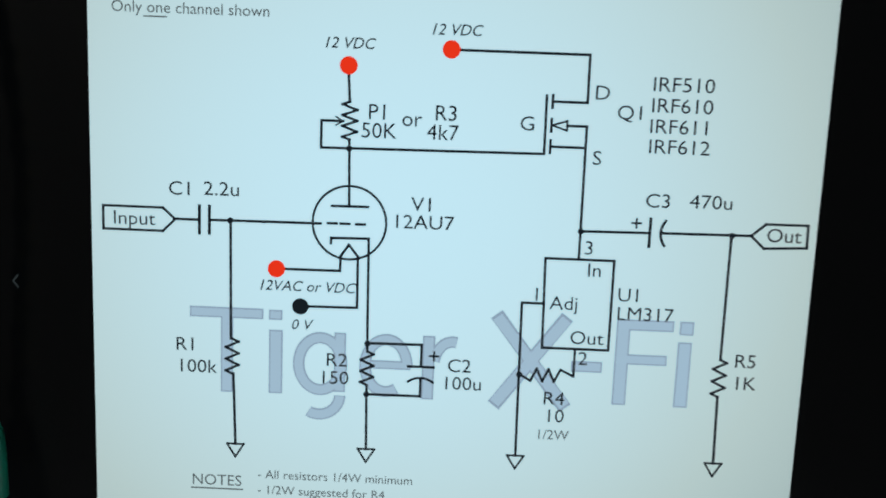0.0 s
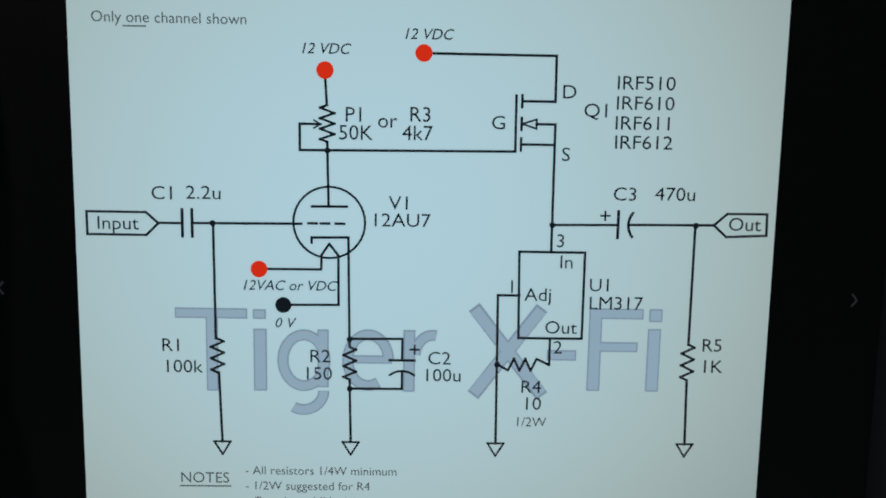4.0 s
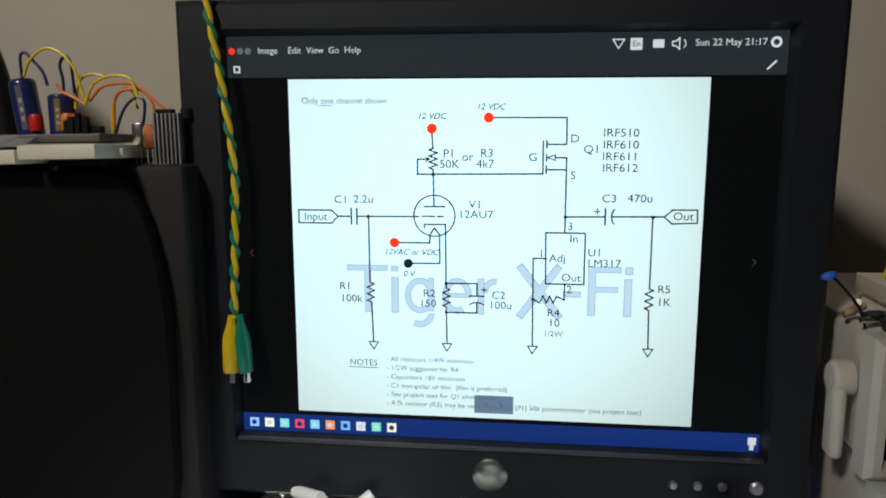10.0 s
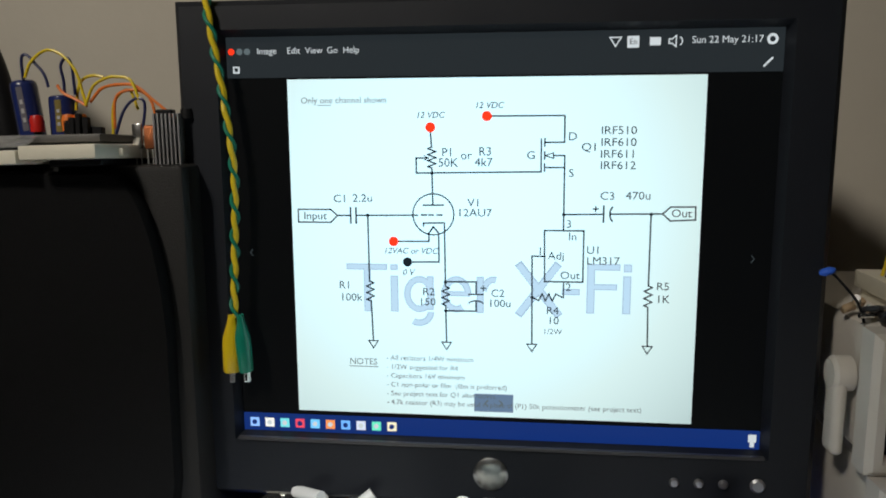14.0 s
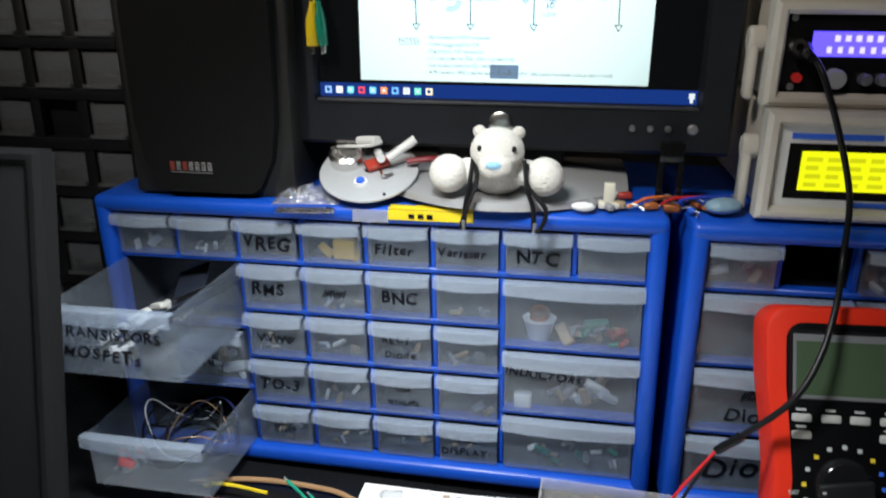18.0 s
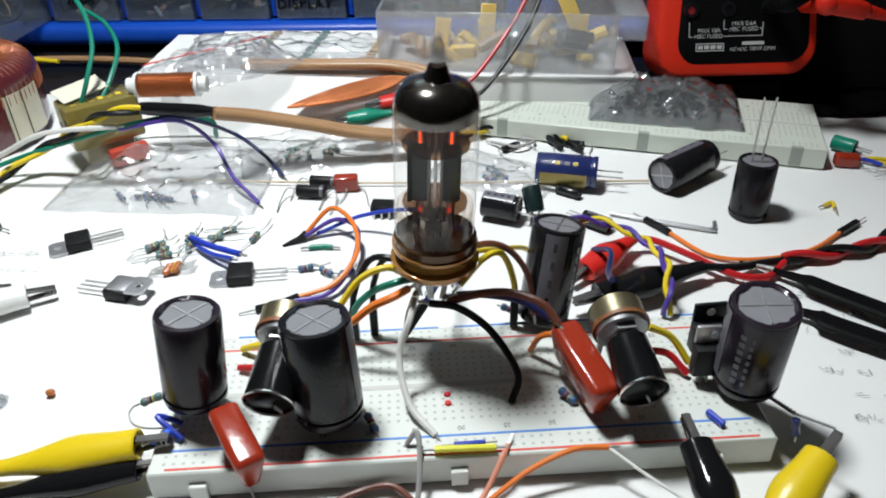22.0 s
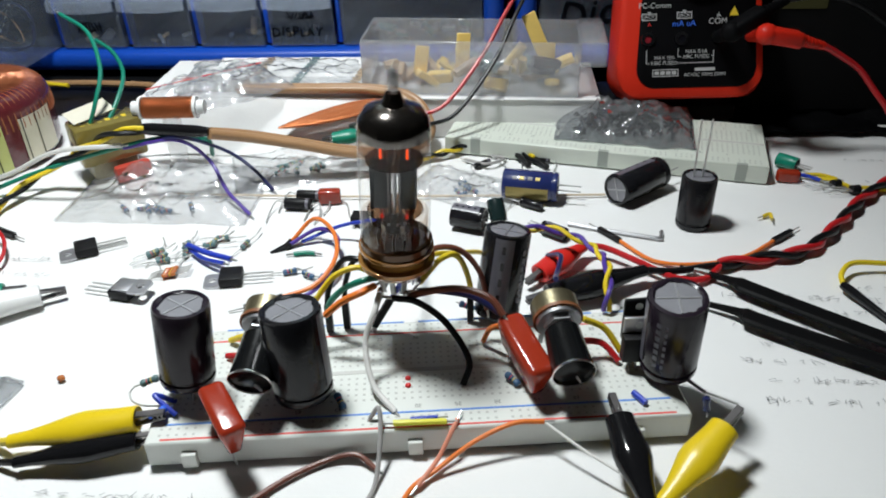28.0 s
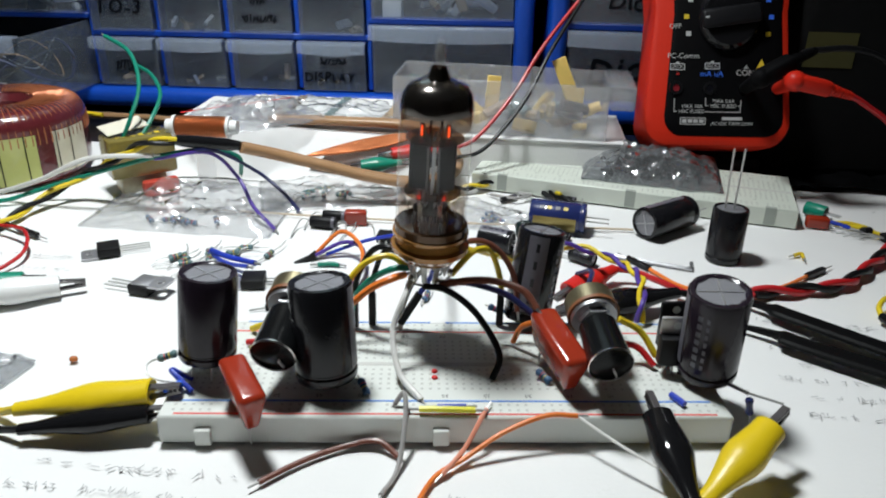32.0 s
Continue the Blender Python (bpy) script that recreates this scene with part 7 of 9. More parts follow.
# toroidal transformer
tor = thing("toroidal_transformer", "maroon toroidal transformer wound in clear film with coloured leads", "transformer", (-0.1745, 0.0440, Z0))
RT, HT = 0.0470, 0.0440
M_MAROON = mat("maroon_winding", (0.105, 0.016, 0.020), 0.20, vary=0.25, scale=60, bump=0.25, bscale=420, coat=0.7)
M_LABEL = mat("yellow_green_label", (0.48, 0.50, 0.16), 0.25, vary=0.06, scale=40, bump=0.15, bscale=200, coat=0.6)
M_WIND = mat("copper_winding", (0.48, 0.16, 0.07), 0.25, 0.4, vary=0.35, scale=160, bump=0.4, bscale=500, coat=0.6)
prof = [(RT - 0.006 + 0.006 * math.cos(radians(a)), 0.012 + 0.012 * math.sin(radians(a))) for a in range(-90, 1, 15)]
prof += [(RT, HT * 0.5)] + [(RT - 0.011 + 0.011 * math.cos(radians(a)), HT - 0.011 + 0.011 * math.sin(radians(a))) for a in range(0, 91, 12)]
prof += [(0.021, HT - 0.001), (0.0160, HT - 0.006), (0.0145, HT * 0.5), (0.0150, 0.004), (0.018, 0.0)]
part("winding", lathe(prof, 64), M_MAROON, tor)
part("label_band", band(RT, 0.004, HT - 0.013, -152, -38, Matrix(), 34, 0.0005), M_LABEL, tor, "yellow-green paper label round the side")
for a in (-66, -62, -46, -24, -12):
    part("label_line", band(RT, 0.004, HT - 0.012, a, a + 0.8, Matrix(), 2, 0.0008), M_INK, tor)
part("label_band", band(RT, 0.006, HT - 0.013, -26, 6, Matrix(), 12, 0.0005), mat("cream_label", (0.60, 0.56, 0.42), 0.3, coat=0.5), tor)
for k in range(46):
    a = radians(-95 + 4.6 * k)
    turn = [(0.0195, HT - 0.0008), (0.024, HT + 0.0002), (0.034, HT + 0.0002), (0.0415, HT - 0.0016), (0.0455, HT - 0.0065), (0.0472, HT - 0.014), (0.0472, HT - 0.019)]
    part("turn", sweep([(r_ * math.cos(a), r_ * math.sin(a), z) for r_, z in turn], 0.00045, 5, 3), M_WIND, tor, "copper turn" if k == 0 else "")
part("sticker", lathe([(0, 0.0004), (0.0052, 0.0004), (0.0052, 0)], 20, pose(0.006, -0.024, HT + 0.0004, 2, 4, 0)), M_METAL, tor, "round silver sticker")
for k, (col, y0, z0) in enumerate((("blue", 0.012, 0.006), ("brown", 0.016, 0.004), ("red", 0.001, 0.001), ("red", 0.005, 0.003), ("yellow", -0.008, -0.004), ("yellow", -0.012, -0.007), ("white", 0.008, 0.002))):
    part("lead", sweep([(0.006 - 0.003 * k, -0.030 + 0.002 * k, HT + 0.001 - 0.002 * (k % 2)), (-0.018, -0.022 + y0 * 0.6, HT + 0.004 + z0 * 0.5), (-0.045, -0.016 + y0, HT - 0.002 + z0), (-0.075, -0.018 + y0 * 1.4, HT - 0.014 + z0), (-0.130, -0.030 + y0 * 1.8, 0.012)], 0.0018, 8), W[col], tor, "%s lead" % col)

# coil former and gold-boxed part behind the twisted lead
coil = thing("coil", "small copper wire coil on a white former", "coil", (-0.0448, 0.0258, 0.0379), 3)
part("winding", lathe([(0, -0.014), (0.0056, -0.014)] + [(0.0057 + 0.0004 * (i % 2), -0.0136 + 0.0272 * i / 52) for i in range(53)] + [(0.0056, 0.014), (0, 0.014)], 24, pose(0, 0, 0, 0, 90, 0)), M_COPPER, coil)
for s in (-1, 1):
    part("cheek", lathe([(0, -0.0008), (0.0062, -0.0008), (0.0062, 0.0008), (0, 0.0008)], 24, pose(s * 0.0152, 0, 0, 0, 90, 0)), M_WHITE, coil)
    part("stub", lathe([(0, 0), (0.0040, 0), (0.0040, 0.004), (0, 0.004)], 16, pose(s * 0.0160, 0, 0, 0, s * 90, 0)), M_WHITE, coil)
part("foot", box(-0.005, 0.005, -0.004, 0.004, -0.0368, -0.0050, 0.003), M_BAG, coil, "clear plastic box under the coil")
M_AMBT = mat("amber_bobbin", (0.44, 0.40, 0.27), 0.3, vary=0.3, scale=80, coat=0.3)
gb = thing("varnished_choke", "varnished choke wrapped in amber tape on a paper scrap", "coil", (-0.0800, 0.0180, Z0), 40)
part("bobbin", box(-0.013, 0.013, -0.006, 0.009, 0.0005, 0.0120, 0.003, 2), M_AMBT, gb, "amber plastic bobbin")
for k in range(6):
    part("print_bar", box(-0.013 + 0.0045 * k, -0.0105 + 0.0045 * k, -0.004, -0.0034 + 0.003 * (k % 2), 0.0336, 0.0337), M_YELP, gb)
part("core", box(-0.018, 0.018, -0.010, 0.011, 0.0115, 0.0335, 0.0016, 2), mat("amber_tape", (0.24, 0.19, 0.05), 0.16, 0.2, vary=0.3, scale=60, bump=0.3, bscale=160, coat=0.7), gb)
part("paper_scrap", box(-0.012, 0.012, 0.006, 0.020, 0.0345, 0.0349, 0, 2, None, pose(0, 0, 0.001, 10, -6, 8)), M_IVORY, gb, "creased cream paper scrap")
part("end_cap", box(-0.004, 0.016, -0.0165, -0.0102, 0.0005, 0.0100, 0.002, 2), M_B5, gb, "red plastic foot")
for k in range(2):
    dx = 0.012 * k
    wire([(-0.0860 + dx * 0.6, 0.0100 + 0.006 * k, 0.0300), (-0.0800 + dx * 0.45, 0.0150 + 0.014 * k, 0.0450 - 0.004 * k), (-0.0800 + dx * 0.3, 0.0300 + 0.018 * k, 0.0590 - 0.009 * k), (-0.0930 + dx * 0.45, 0.0520 + 0.013 * k, 0.0725 - 0.0155 * k), (-0.1142 + dx, 0.0675 + 0.010 * k, 0.0789 - 0.0185 * k)], 0.0012, "green", "stiff green wire standing up in an arch")
st = thing("paper_strip", "pack of resistors on white paper tape in a clear bag", "package", (0.0050, 0.1060, 0.0270), 0)
part("card", box(-0.050, 0.056, -0.020, 0.026, 0.0010, 0.0014, 0, 2, None, pose(0, 0, 0, 7, 0, 0)), M_PAPER, st)
for k in range(10):
    for c_, mm_ in ((-0.022, M_B1), (0.008, M_REST), (0.046, M_B1)):
        part("taped_resistor", rod((c_ + 0.001 * k - 0.005, -0.017 + 0.0042 * k, 0.0026 - 0.0021 + 0.00052 * k), (c_ + 0.001 * k, -0.017 + 0.0042 * k, 0.0026 - 0.0021 + 0.00052 * k), 0.0011, None, 8), mm_, st)
part("card", box(-0.060, 0.044, -0.018, 0.022, -0.0002, 0.0002, 0, 2, None, pose(0, 0, 0, 3, 0, 5)), M_PAPER, st)
fb1 = bag(-0.0020, 0.1050, 0.118, 0.058, 2, 0.008, "clear press-seal bag over the taped resistors", 5, M_BAG)
fb1.location.z = 0.0280
fb2 = bag(-0.0270, 0.0640, 0.075, 0.050, 40, 0.012, "clear bag with a red seal strip lying on the cable", 8, M_BAG, zip_=M_REDP)
fb2.location.z = 0.0330
bag(-0.0400, -0.0060, 0.100, 0.066, -2, 0.011, "crumpled clear plastic bag of resistors on the paper", 2, M_BAG)
bag(0.0270, 0.0280, 0.080, 0.050, 18, 0.006, "thin clear plastic bag lying open on the paper", 12, M_BAG)
bag(0.1210, -0.0020, 0.060, 0.036, -28, 0.006, "small clear bag with resistors in it", 14, M_BAG)
bag(-0.0780, -0.1770, 0.058, 0.048, -12, 0.012, "crumpled silvery anti-static bag on the paper", 17, M_BAGS)
db = bag(0.2150, 0.0560, 0.078, 0.050, -11, 0.014, "smoky clear bag of black parts lying on the second breadboard", 21, M_BAGD, lumps=0.4)
db.location.z = 0.0122
bits(db, -0.030, 0.030, -0.014, 0.014, 0.0005, 50, 0.0028, (M_B3, M_EPOXY), 77, "black_parts", "black parts inside the bag")
sp = wire([(-0.0400, -0.0090, 0.0022), (0.0010, -0.0110, 0.0024), (0.0660, -0.0125, 0.0024), (0.1950, -0.0100, 0.0022)], 0.0006, "wood", "long thin wooden skewer lying on the paper", "skewer", tips=False)

# drawer tray used as a box
M_B7 = mat("pale_yellow_resin", (0.88, 0.62, 0.17), 0.5)
pad = thing("paper_pad", "thick pad of white paper under the tray and the bags", "paper", (0.0600, 0.1020, Z0), -2)
part("cover", box(-0.140, 0.142, -0.034, 0.034, 0.0246, 0.0258, 0.0004, 1), M_PAPER, pad)
part("leaves", box(-0.139, 0.141, -0.033, 0.033, 0, 0.0246, 0.0015, 2), M_PAPER, pad)
drape = bmesh.new()
rows_d = []
for j in range(15):
    v = j / 14
    z = 0.0268 - 0.0252 * (v * v * (3 - 2 * v))
    rows_d.append([drape.verts.new((-0.082 + (0.172 - 0.012 * v) * i / 20, 0.074 - 0.034 * v + 0.003 * math.sin(i * 0.35) * v, z + 0.0009 * noise.noise(Vector((i * 0.5, j * 0.5, 4))))) for i in range(21)])
for p, q in zip(rows_d, rows_d[1:]):
    for i in range(20):
        drape.faces.new((p[i], p[i + 1], q[i + 1], q[i]))
low_d = bmesh.ops.extrude_face_region(drape, geom=drape.faces[:])
for v in low_d["geom"]:
    if isinstance(v, bmesh.types.BMVert):
        v.co.z -= 0.0002
solo("loose_sheet", drape, M_PAPER, "loose white paper sheet curling down from the pad", "paper")
tray = thing("parts_tray", "loose frosted drawer filled with yellow capacitors", "tray", (0.1240, 0.0940, 0.0272), -4)
TW, TD, TH = 0.065, 0.025, 0.033
M_TRAY = clear("frosted_tray", (0.97, 0.97, 0.975), 0.2, 1.45, 1.0, 0.21)
for nm, b in (("long_wall", box(-TW, TW, -TD, -TD + 0.0014, 0, TH, 0.0004, 1)), ("long_wall", box(-TW, TW, TD - 0.0014, TD, 0, TH, 0.0004, 1)), ("end_wall", box(-TW, -TW + 0.0014, -TD + 0.0016, TD - 0.0016, 0, TH)), ("end_wall", box(TW - 0.0014, TW, -TD + 0.0016, TD - 0.0016, 0, TH)), ("tray_floor", box(-TW + 0.0016, TW - 0.0016, -TD + 0.0016, TD - 0.0016, 0, 0.0014))):
    part(nm, b, M_TRAY, tray)
part("lip", box(TW + 0.0002, TW + 0.0150, -TD - 0.002, TD + 0.002, TH - 0.0135, TH + 0.0008, 0.0015), M_TRAY, tray, "frosted pull lip")
bits(tray, -0.058, 0.058, -0.018, 0.018, 0.002, 13, 0.0068, (M_B7, M_B1), 90, "film_capacitors", "yellow and tan capacitors in the tray")
bits(tray, 0.0, 0.050, -0.016, 0.016, 0.004, 6, 0.0068, (M_REST, M_B3), 91, "dark_parts", "dark parts in the tray")
for x, a, h in ((-0.006, 4, 0.024), (0.050, -24, 0.040), (-0.032, 8, 0.016), (0.046, 3, 0.019)):
    part("tape_strip", box(-0.0042, 0.0042, -0.0008, 0.0008, 0, h, 0.0004, 1, None, pose(x, -0.006, 0.008, -6, a, 10)), M_B7, tray, "yellow taped strip standing up")
part("bag_inside", blob((0.018, 0.0, 0.015), (0.034, 0.019, 0.009)), M_BAG, tray, "clear bag in the tray")
# black box under the tray's end
solo("black_block", box(0.208, 0.290, 0.088, 0.134, Z0, 0.0135, 0.003), M_BLACK, "black plastic block propping the multimeter", "block")

# ---- multimeter ----
dmm = thing("multimeter", "digital multimeter in an orange-red holster leaning against the cabinet", "multimeter")
dmm.matrix_world = pose(0.2059, 0.0636, 0.0261, -21.4, 0, -0.9) @ pose(0, 0, 0, 0, -1.6, 0) @ Matrix.Diagonal((0.9216, 0.9, 0.96, 1))
MW, MH, MD = 0.1000, 0.2000, 0.0400


def rounded(w, h, y0, y1, r, waist=0.0, n=6, x=0.0, z=0.0):
    """A rounded upright slab from y0 (front) to y1 with a slight waist."""
    b = bmesh.new()
    pts = []
    for cx, cz, a0 in ((w - r, h - r, 0), (r, h - r, 90), (r, r, 180), (w - r, r, 270)):
        pts += [(cx + r * math.cos(radians(a0 + 90 * k / n)), cz + r * math.sin(radians(a0 + 90 * k / n))) for k in range(n + 1)]
    full = []
    for (a, c), (d, e) in zip(pts, pts[1:] + pts[:1]):
        for k in range(5 if abs(c - e) > h * 0.4 else 1):
            full.append((a + (d - a) * k / 5, c + (e - c) * k / 5) if abs(c - e) > h * 0.4 else (a, c))

    def at(a, c, s):
        q = waist * math.sin(math.pi * min(max((c / h - 0.05) / 0.75, 0), 1)) ** 2
        k = (w / 2 - a) / (w / 2)
        return (x + a + q * k + k * s, z + c + s * (h / 2 - c) / (h / 2))

    e = min(0.004, (y1 - y0) * 0.4)
    rings = []
    for y, s in ((y0, e), (y0 + e * 0.3, e * 0.3), (y0 + e, 0), (y1 - e, 0), (y1, e)):
        rings.append([b.verts.new((at(a, c, s)[0], y, at(a, c, s)[1])) for a, c in full])
    for p, q in zip(rings, rings[1:]):
        for i in range(len(full)):
            j = (i + 1) % len(full)
            b.faces.new((p[i], p[j], q[j], q[i]))
    b.faces.new(rings[0][::-1])
    b.faces.new(rings[-1])
    return b


part("holster", rounded(MW, MH, 0.0, MD, 0.016, 0.006), M_ORANGE, dmm)
part("face", rounded(MW - 0.0180, MH - 0.0155, -0.0016, 0.010, 0.012, 0.005, x=0.0130, z=0.0055), mat("faceplate_black", (0.0025, 0.0025, 0.003), 0.5, vary=0.2, scale=60, bump=0.06, spec=0.08), dmm, "black faceplate")
part("window_frame", box(0.0155, MW - 0.0155, -0.0030, 0.002, 0.1400, 0.1840, 0.003, 2), M_BLACKG, dmm)
part("window_edge", plate(0.0175, MW - 0.0175, 0.1418, 0.1808, -0.0033), mat("window_edge_grey", (0.16, 0.16, 0.17), 0.3), dmm)
part("display", plate(0.0195, MW - 0.0195, 0.1440, 0.1765, -0.0037), M_LCDG, dmm, "blank grey-green display")
for kx, kz in ((0.0165, 0.1265), (0.0355, 0.1265), (0.0540, 0.1265), (0.0730, 0.1265), (0.0165, 0.1150), (0.0730, 0.1150)):
    part("button", box(kx, kx + 0.0130, -0.0038, -0.001, kz, kz + 0.0055, 0.0014, 2), mat("pale_key", (0.42, 0.41, 0.39), 0.45), dmm)
    part("key_legend", plate(kx + 0.003, kx + 0.0095, kz + 0.0075, kz + 0.0090, -0.0019), M_PRINT, dmm)
dial_ = part("dial", lathe([(0, 0.0060), (0.0170, 0.0060), (0.0195, 0.0040), (0.0205, 0.0)], 40, pose(MW / 2, -0.0016, 0.0790, 90)), M_BLACKG, dmm, "round black range dial")
part("dial_bar", box(-0.0185, 0.0185, -0.0050, 0.0, -0.0058, 0.0058, 0.0024, 3, None, pose(MW / 2, -0.0072, 0.0790, 0, -8, 0)), M_BLACK, dial_, "raised pointer bar")
part("dial_mark", plate(-0.0170, -0.0145, -0.0006, 0.0006, 0, None), M_PRINT, dial_).matrix_local = pose(MW / 2, -0.0124, 0.0790, 0, -8, 0)
for k in range(11):
    a = radians(200 - 22 * k)
    u, v = MW / 2 + 0.0275 * math.cos(a), 0.0790 + 0.0275 * math.sin(a)
    part("range_mark", plate(u - 0.0016, u + 0.0016, v - 0.0014, v + 0.0014, -0.0019), (M_PRINT, M_YELP, M_PRINT, M_YELP, M_PRINT, M_PRINT, M_PRINT, M_YELP, M_BLUEP, M_BLUEP, M_YELP)[k], dmm)


def legend(text, x, z, size, material=M_PRINT):
    letters(text, size, pose(x, -0.0020, z, 90), material, dmm, "legend")


def outline(name, x0, x1, z0, z1, t=0.0005):
    """A thin printed frame on the meter's face."""
    b = plate(x0, x1, z0, z0 + t, -0.0019)
    for a in ((x0, x1, z1 - t, z1), (x0, x0 + t, z0 + t, z1 - t), (x1 - t, x1, z0 + t, z1 - t)):
        b = plate(*a, -0.0019, b)
    part(name, b, M_PRINT, dmm)


legend("OFF", 0.0180, 0.0720, 0.0042)
legend("PC-Comm", 0.0235, 0.0540, 0.0046)
for x0, z0 in ((0.0155, 0.0455), (0.0371, 0.0461)):
    outline("jack_sign", x0, x0 + 0.0092, z0, z0 + 0.0040)
    legend("JACK", x0 + 0.0046, z0 + 0.0020, 0.0030)
    part("jack_sign", plate(x0 + 0.0036, x0 + 0.0056, z0 + 0.0042, z0 + 0.0050, -0.0019), M_PRINT, dmm)
legend("A", 0.0203, 0.0431, 0.0034, M_REDP)
legend("mA uA", 0.0416, 0.0432, 0.0050, M_BLUEP)
legend("COM", 0.0623, 0.0440, 0.0050)
for w_, z in ((0.0030, 0.0468), (0.0018, 0.0475)):
    part("bracket", plate(0.0627 - w_ / 2, 0.0627 + w_ / 2, z, z + 0.0004, -0.0019), M_PRINT, dmm)
part("bracket", plate(0.0625, 0.0629, 0.0474, 0.0490, -0.0019), M_PRINT, dmm)
warn = bmesh.new()
warn.faces.new([warn.verts.new(v) for v in ((0.0690, -0.0020, 0.0470), (0.0750, -0.0020, 0.0470), (0.0720, -0.0020, 0.0525))])
part("warning_sign", warn, M_YELP, dmm)
legend("MAX 10A", 0.0300, 0.0233, 0.0032)
legend("HBC FUSED", 0.0298, 0.0202, 0.0032)
legend("MAX 0.6A", 0.0497, 0.0267, 0.0032)
legend("HBC FUSED", 0.0497, 0.0237, 0.0032)
for x0, x1, z0, z1 in ((0.0185, 0.0189, 0.0199, 0.0280), (0.0189, 0.0207, 0.0199, 0.0203), (0.0384, 0.0602, 0.0199, 0.0203), (0.0602, 0.0606, 0.0199, 0.0234), (0.0382, 0.0386, 0.0237, 0.0287), (0.0386, 0.0404, 0.0237, 0.0241), (0.0588, 0.0604, 0.0237, 0.0241), (0.0604, 0.0608, 0.0237, 0.0273)):
    part("bracket", plate(x0, x1, z0, z1, -0.0019), M_PRINT, dmm)
outline("maker_plate", 0.0227, 0.0389, 0.0122, 0.0165)
for k in range(4):
    part("maker_plate", plate(0.0240 + 0.0036 * k, 0.0268 + 0.0036 * k, 0.0133, 0.0154, -0.0019), M_PRINT, dmm)
part("type_bar", plate(0.0492, 0.0618, 0.0152, 0.0170, -0.0019), M_PRINT, dmm)
letters("AC+DC TRMS DMM", 0.0030, pose(0.0551, -0.0020, 0.0129, 90), M_PRINT, dmm, "legend", shear=0.25)
for kx, mm_ in ((0.0195, W["maroon"]), (0.0405, M_INK), (0.0630, M_INK), (0.0830, M_INK)):
    part("input_jack", lathe([(0.0022, 0.0012), (0.0042, 0.0012), (0.0046, 0)], 20, pose(kx, -0.0017, 0.0345, 90)), M_BLACKG, dmm)
    part("jack_core", lathe([(0, 0.0004), (0.0022, 0.0004), (0.0022, 0)], 14, pose(kx, -0.0017, 0.0345, 90)), mm_, dmm)


# the face's print spreads to the right, and the whole case narrows to its foot
for ch in dmm.children:
    kind_ = ch.name.split(".")[0]
    if kind_ in ("legend", "jack_sign", "warning_sign", "bracket", "maker_plate", "type_bar", "input_jack", "jack_core"):
        ch.data.transform(Matrix.Translation((0.0005, 0, 0.0013)) @ Matrix.Diagonal((1.06, 1, 1, 1)))
    elif kind_ in ("display", "window_edge", "window_frame"):
        ch.data.transform(Matrix.Translation((-0.0007, 0, -0.0210)) @ Matrix.Diagonal((1.06, 1, 1.12, 1)))
    elif kind_ in ("button", "key_legend"):
        ch.data.transform(Matrix.Translation((0.0001, 0, -0.0048)) @ Matrix.Diagonal((1.055, 1, 1, 1)))
    elif kind_ in ("dial", "range_mark"):
        ch.data.transform(Matrix.Translation((0.0042, 0, -0.0006)))
        for sub in ch.children:
            sub.data.transform(Matrix.Translation((0.0042, 0, -0.0006)))
    for v in ch.data.vertices:
        v.co.x = 0.0505 + (v.co.x - 0.05) * (0.935 + 0.075 * min(max(v.co.z / 0.2, 0), 1))


def plug_lead(jx, col, material, pts, label):
    o = dmm.matrix_world @ Vector((0.0505 + (jx * 1.06 - 0.0495) * 0.948, -0.003, 0.0358))
    ob = new("plug_lead")
    ob.matrix_world = Matrix.Translation(o)
    tagged(ob, label, "cable", "multimeter leads")
    loc = [Vector(p) - o for p in pts]
    knee = loc[0]
    part("plug", rod((0, 0.001, 0), knee, 0.0036, 0.0042, 16), material, ob)
    part("plug_knob", blob(knee, (0.0058, 0.0056, 0.0056), None, (0, 0, 0), 3), material, ob)
    part("plug_grip", box(-0.0050, 0.0050, -0.0042, 0.0042, 0, (loc[1] - knee).length, 0.0022, 3, None, axis(knee, loc[1])), material, ob)
    n_ = 6
    for k in range(n_):
        a = loc[1].lerp(loc[2], (k - 0.1) / n_)
        b_ = loc[1].lerp(loc[2], (k + 0.75) / n_)
        part("strain_relief", rod(a, b_, 0.0034 - 0.0002 * k, 0.0031 - 0.0002 * k, 12), material, ob)
    loc = [loc[1]] + loc[2:]
    part("cable", sweep(loc, 0.0017, 10), W[col], ob)
    return ob


M_SOOT = mat("black_rubber", (0.0025, 0.0025, 0.003), 0.65, spec=0.08, vary=0.2, scale=80, bump=0.1)
plug_lead(0.0830, "red", mat("red_plug_rubber", (0.62, 0.020, 0.008), 0.45, spec=0.3, vary=0.08, scale=90, bump=0.1), [(0.2785, 0.0340, 0.0740), (0.2980, 0.0360, 0.0700), (0.3120, 0.0380, 0.0660), (0.3230, 0.0390, 0.0600), (0.3340, 0.0390, 0.0530), (0.3430, 0.0370, 0.0430), (0.3500, 0.0340, 0.0350), (0.3760, 0.0250, 0.0060), (0.4300, 0.0050, 0.0030)], "red right-angled plug with its lead in the multimeter")
plug_lead(0.0630, "black", M_SOOT, [(0.2620, 0.0390, 0.0740), (0.2790, 0.0440, 0.0830), (0.2920, 0.0490, 0.0880), (0.3330, 0.0560, 0.0830), (0.4100, 0.0750, 0.0300)], "black right-angled plug with its lead in the multimeter")
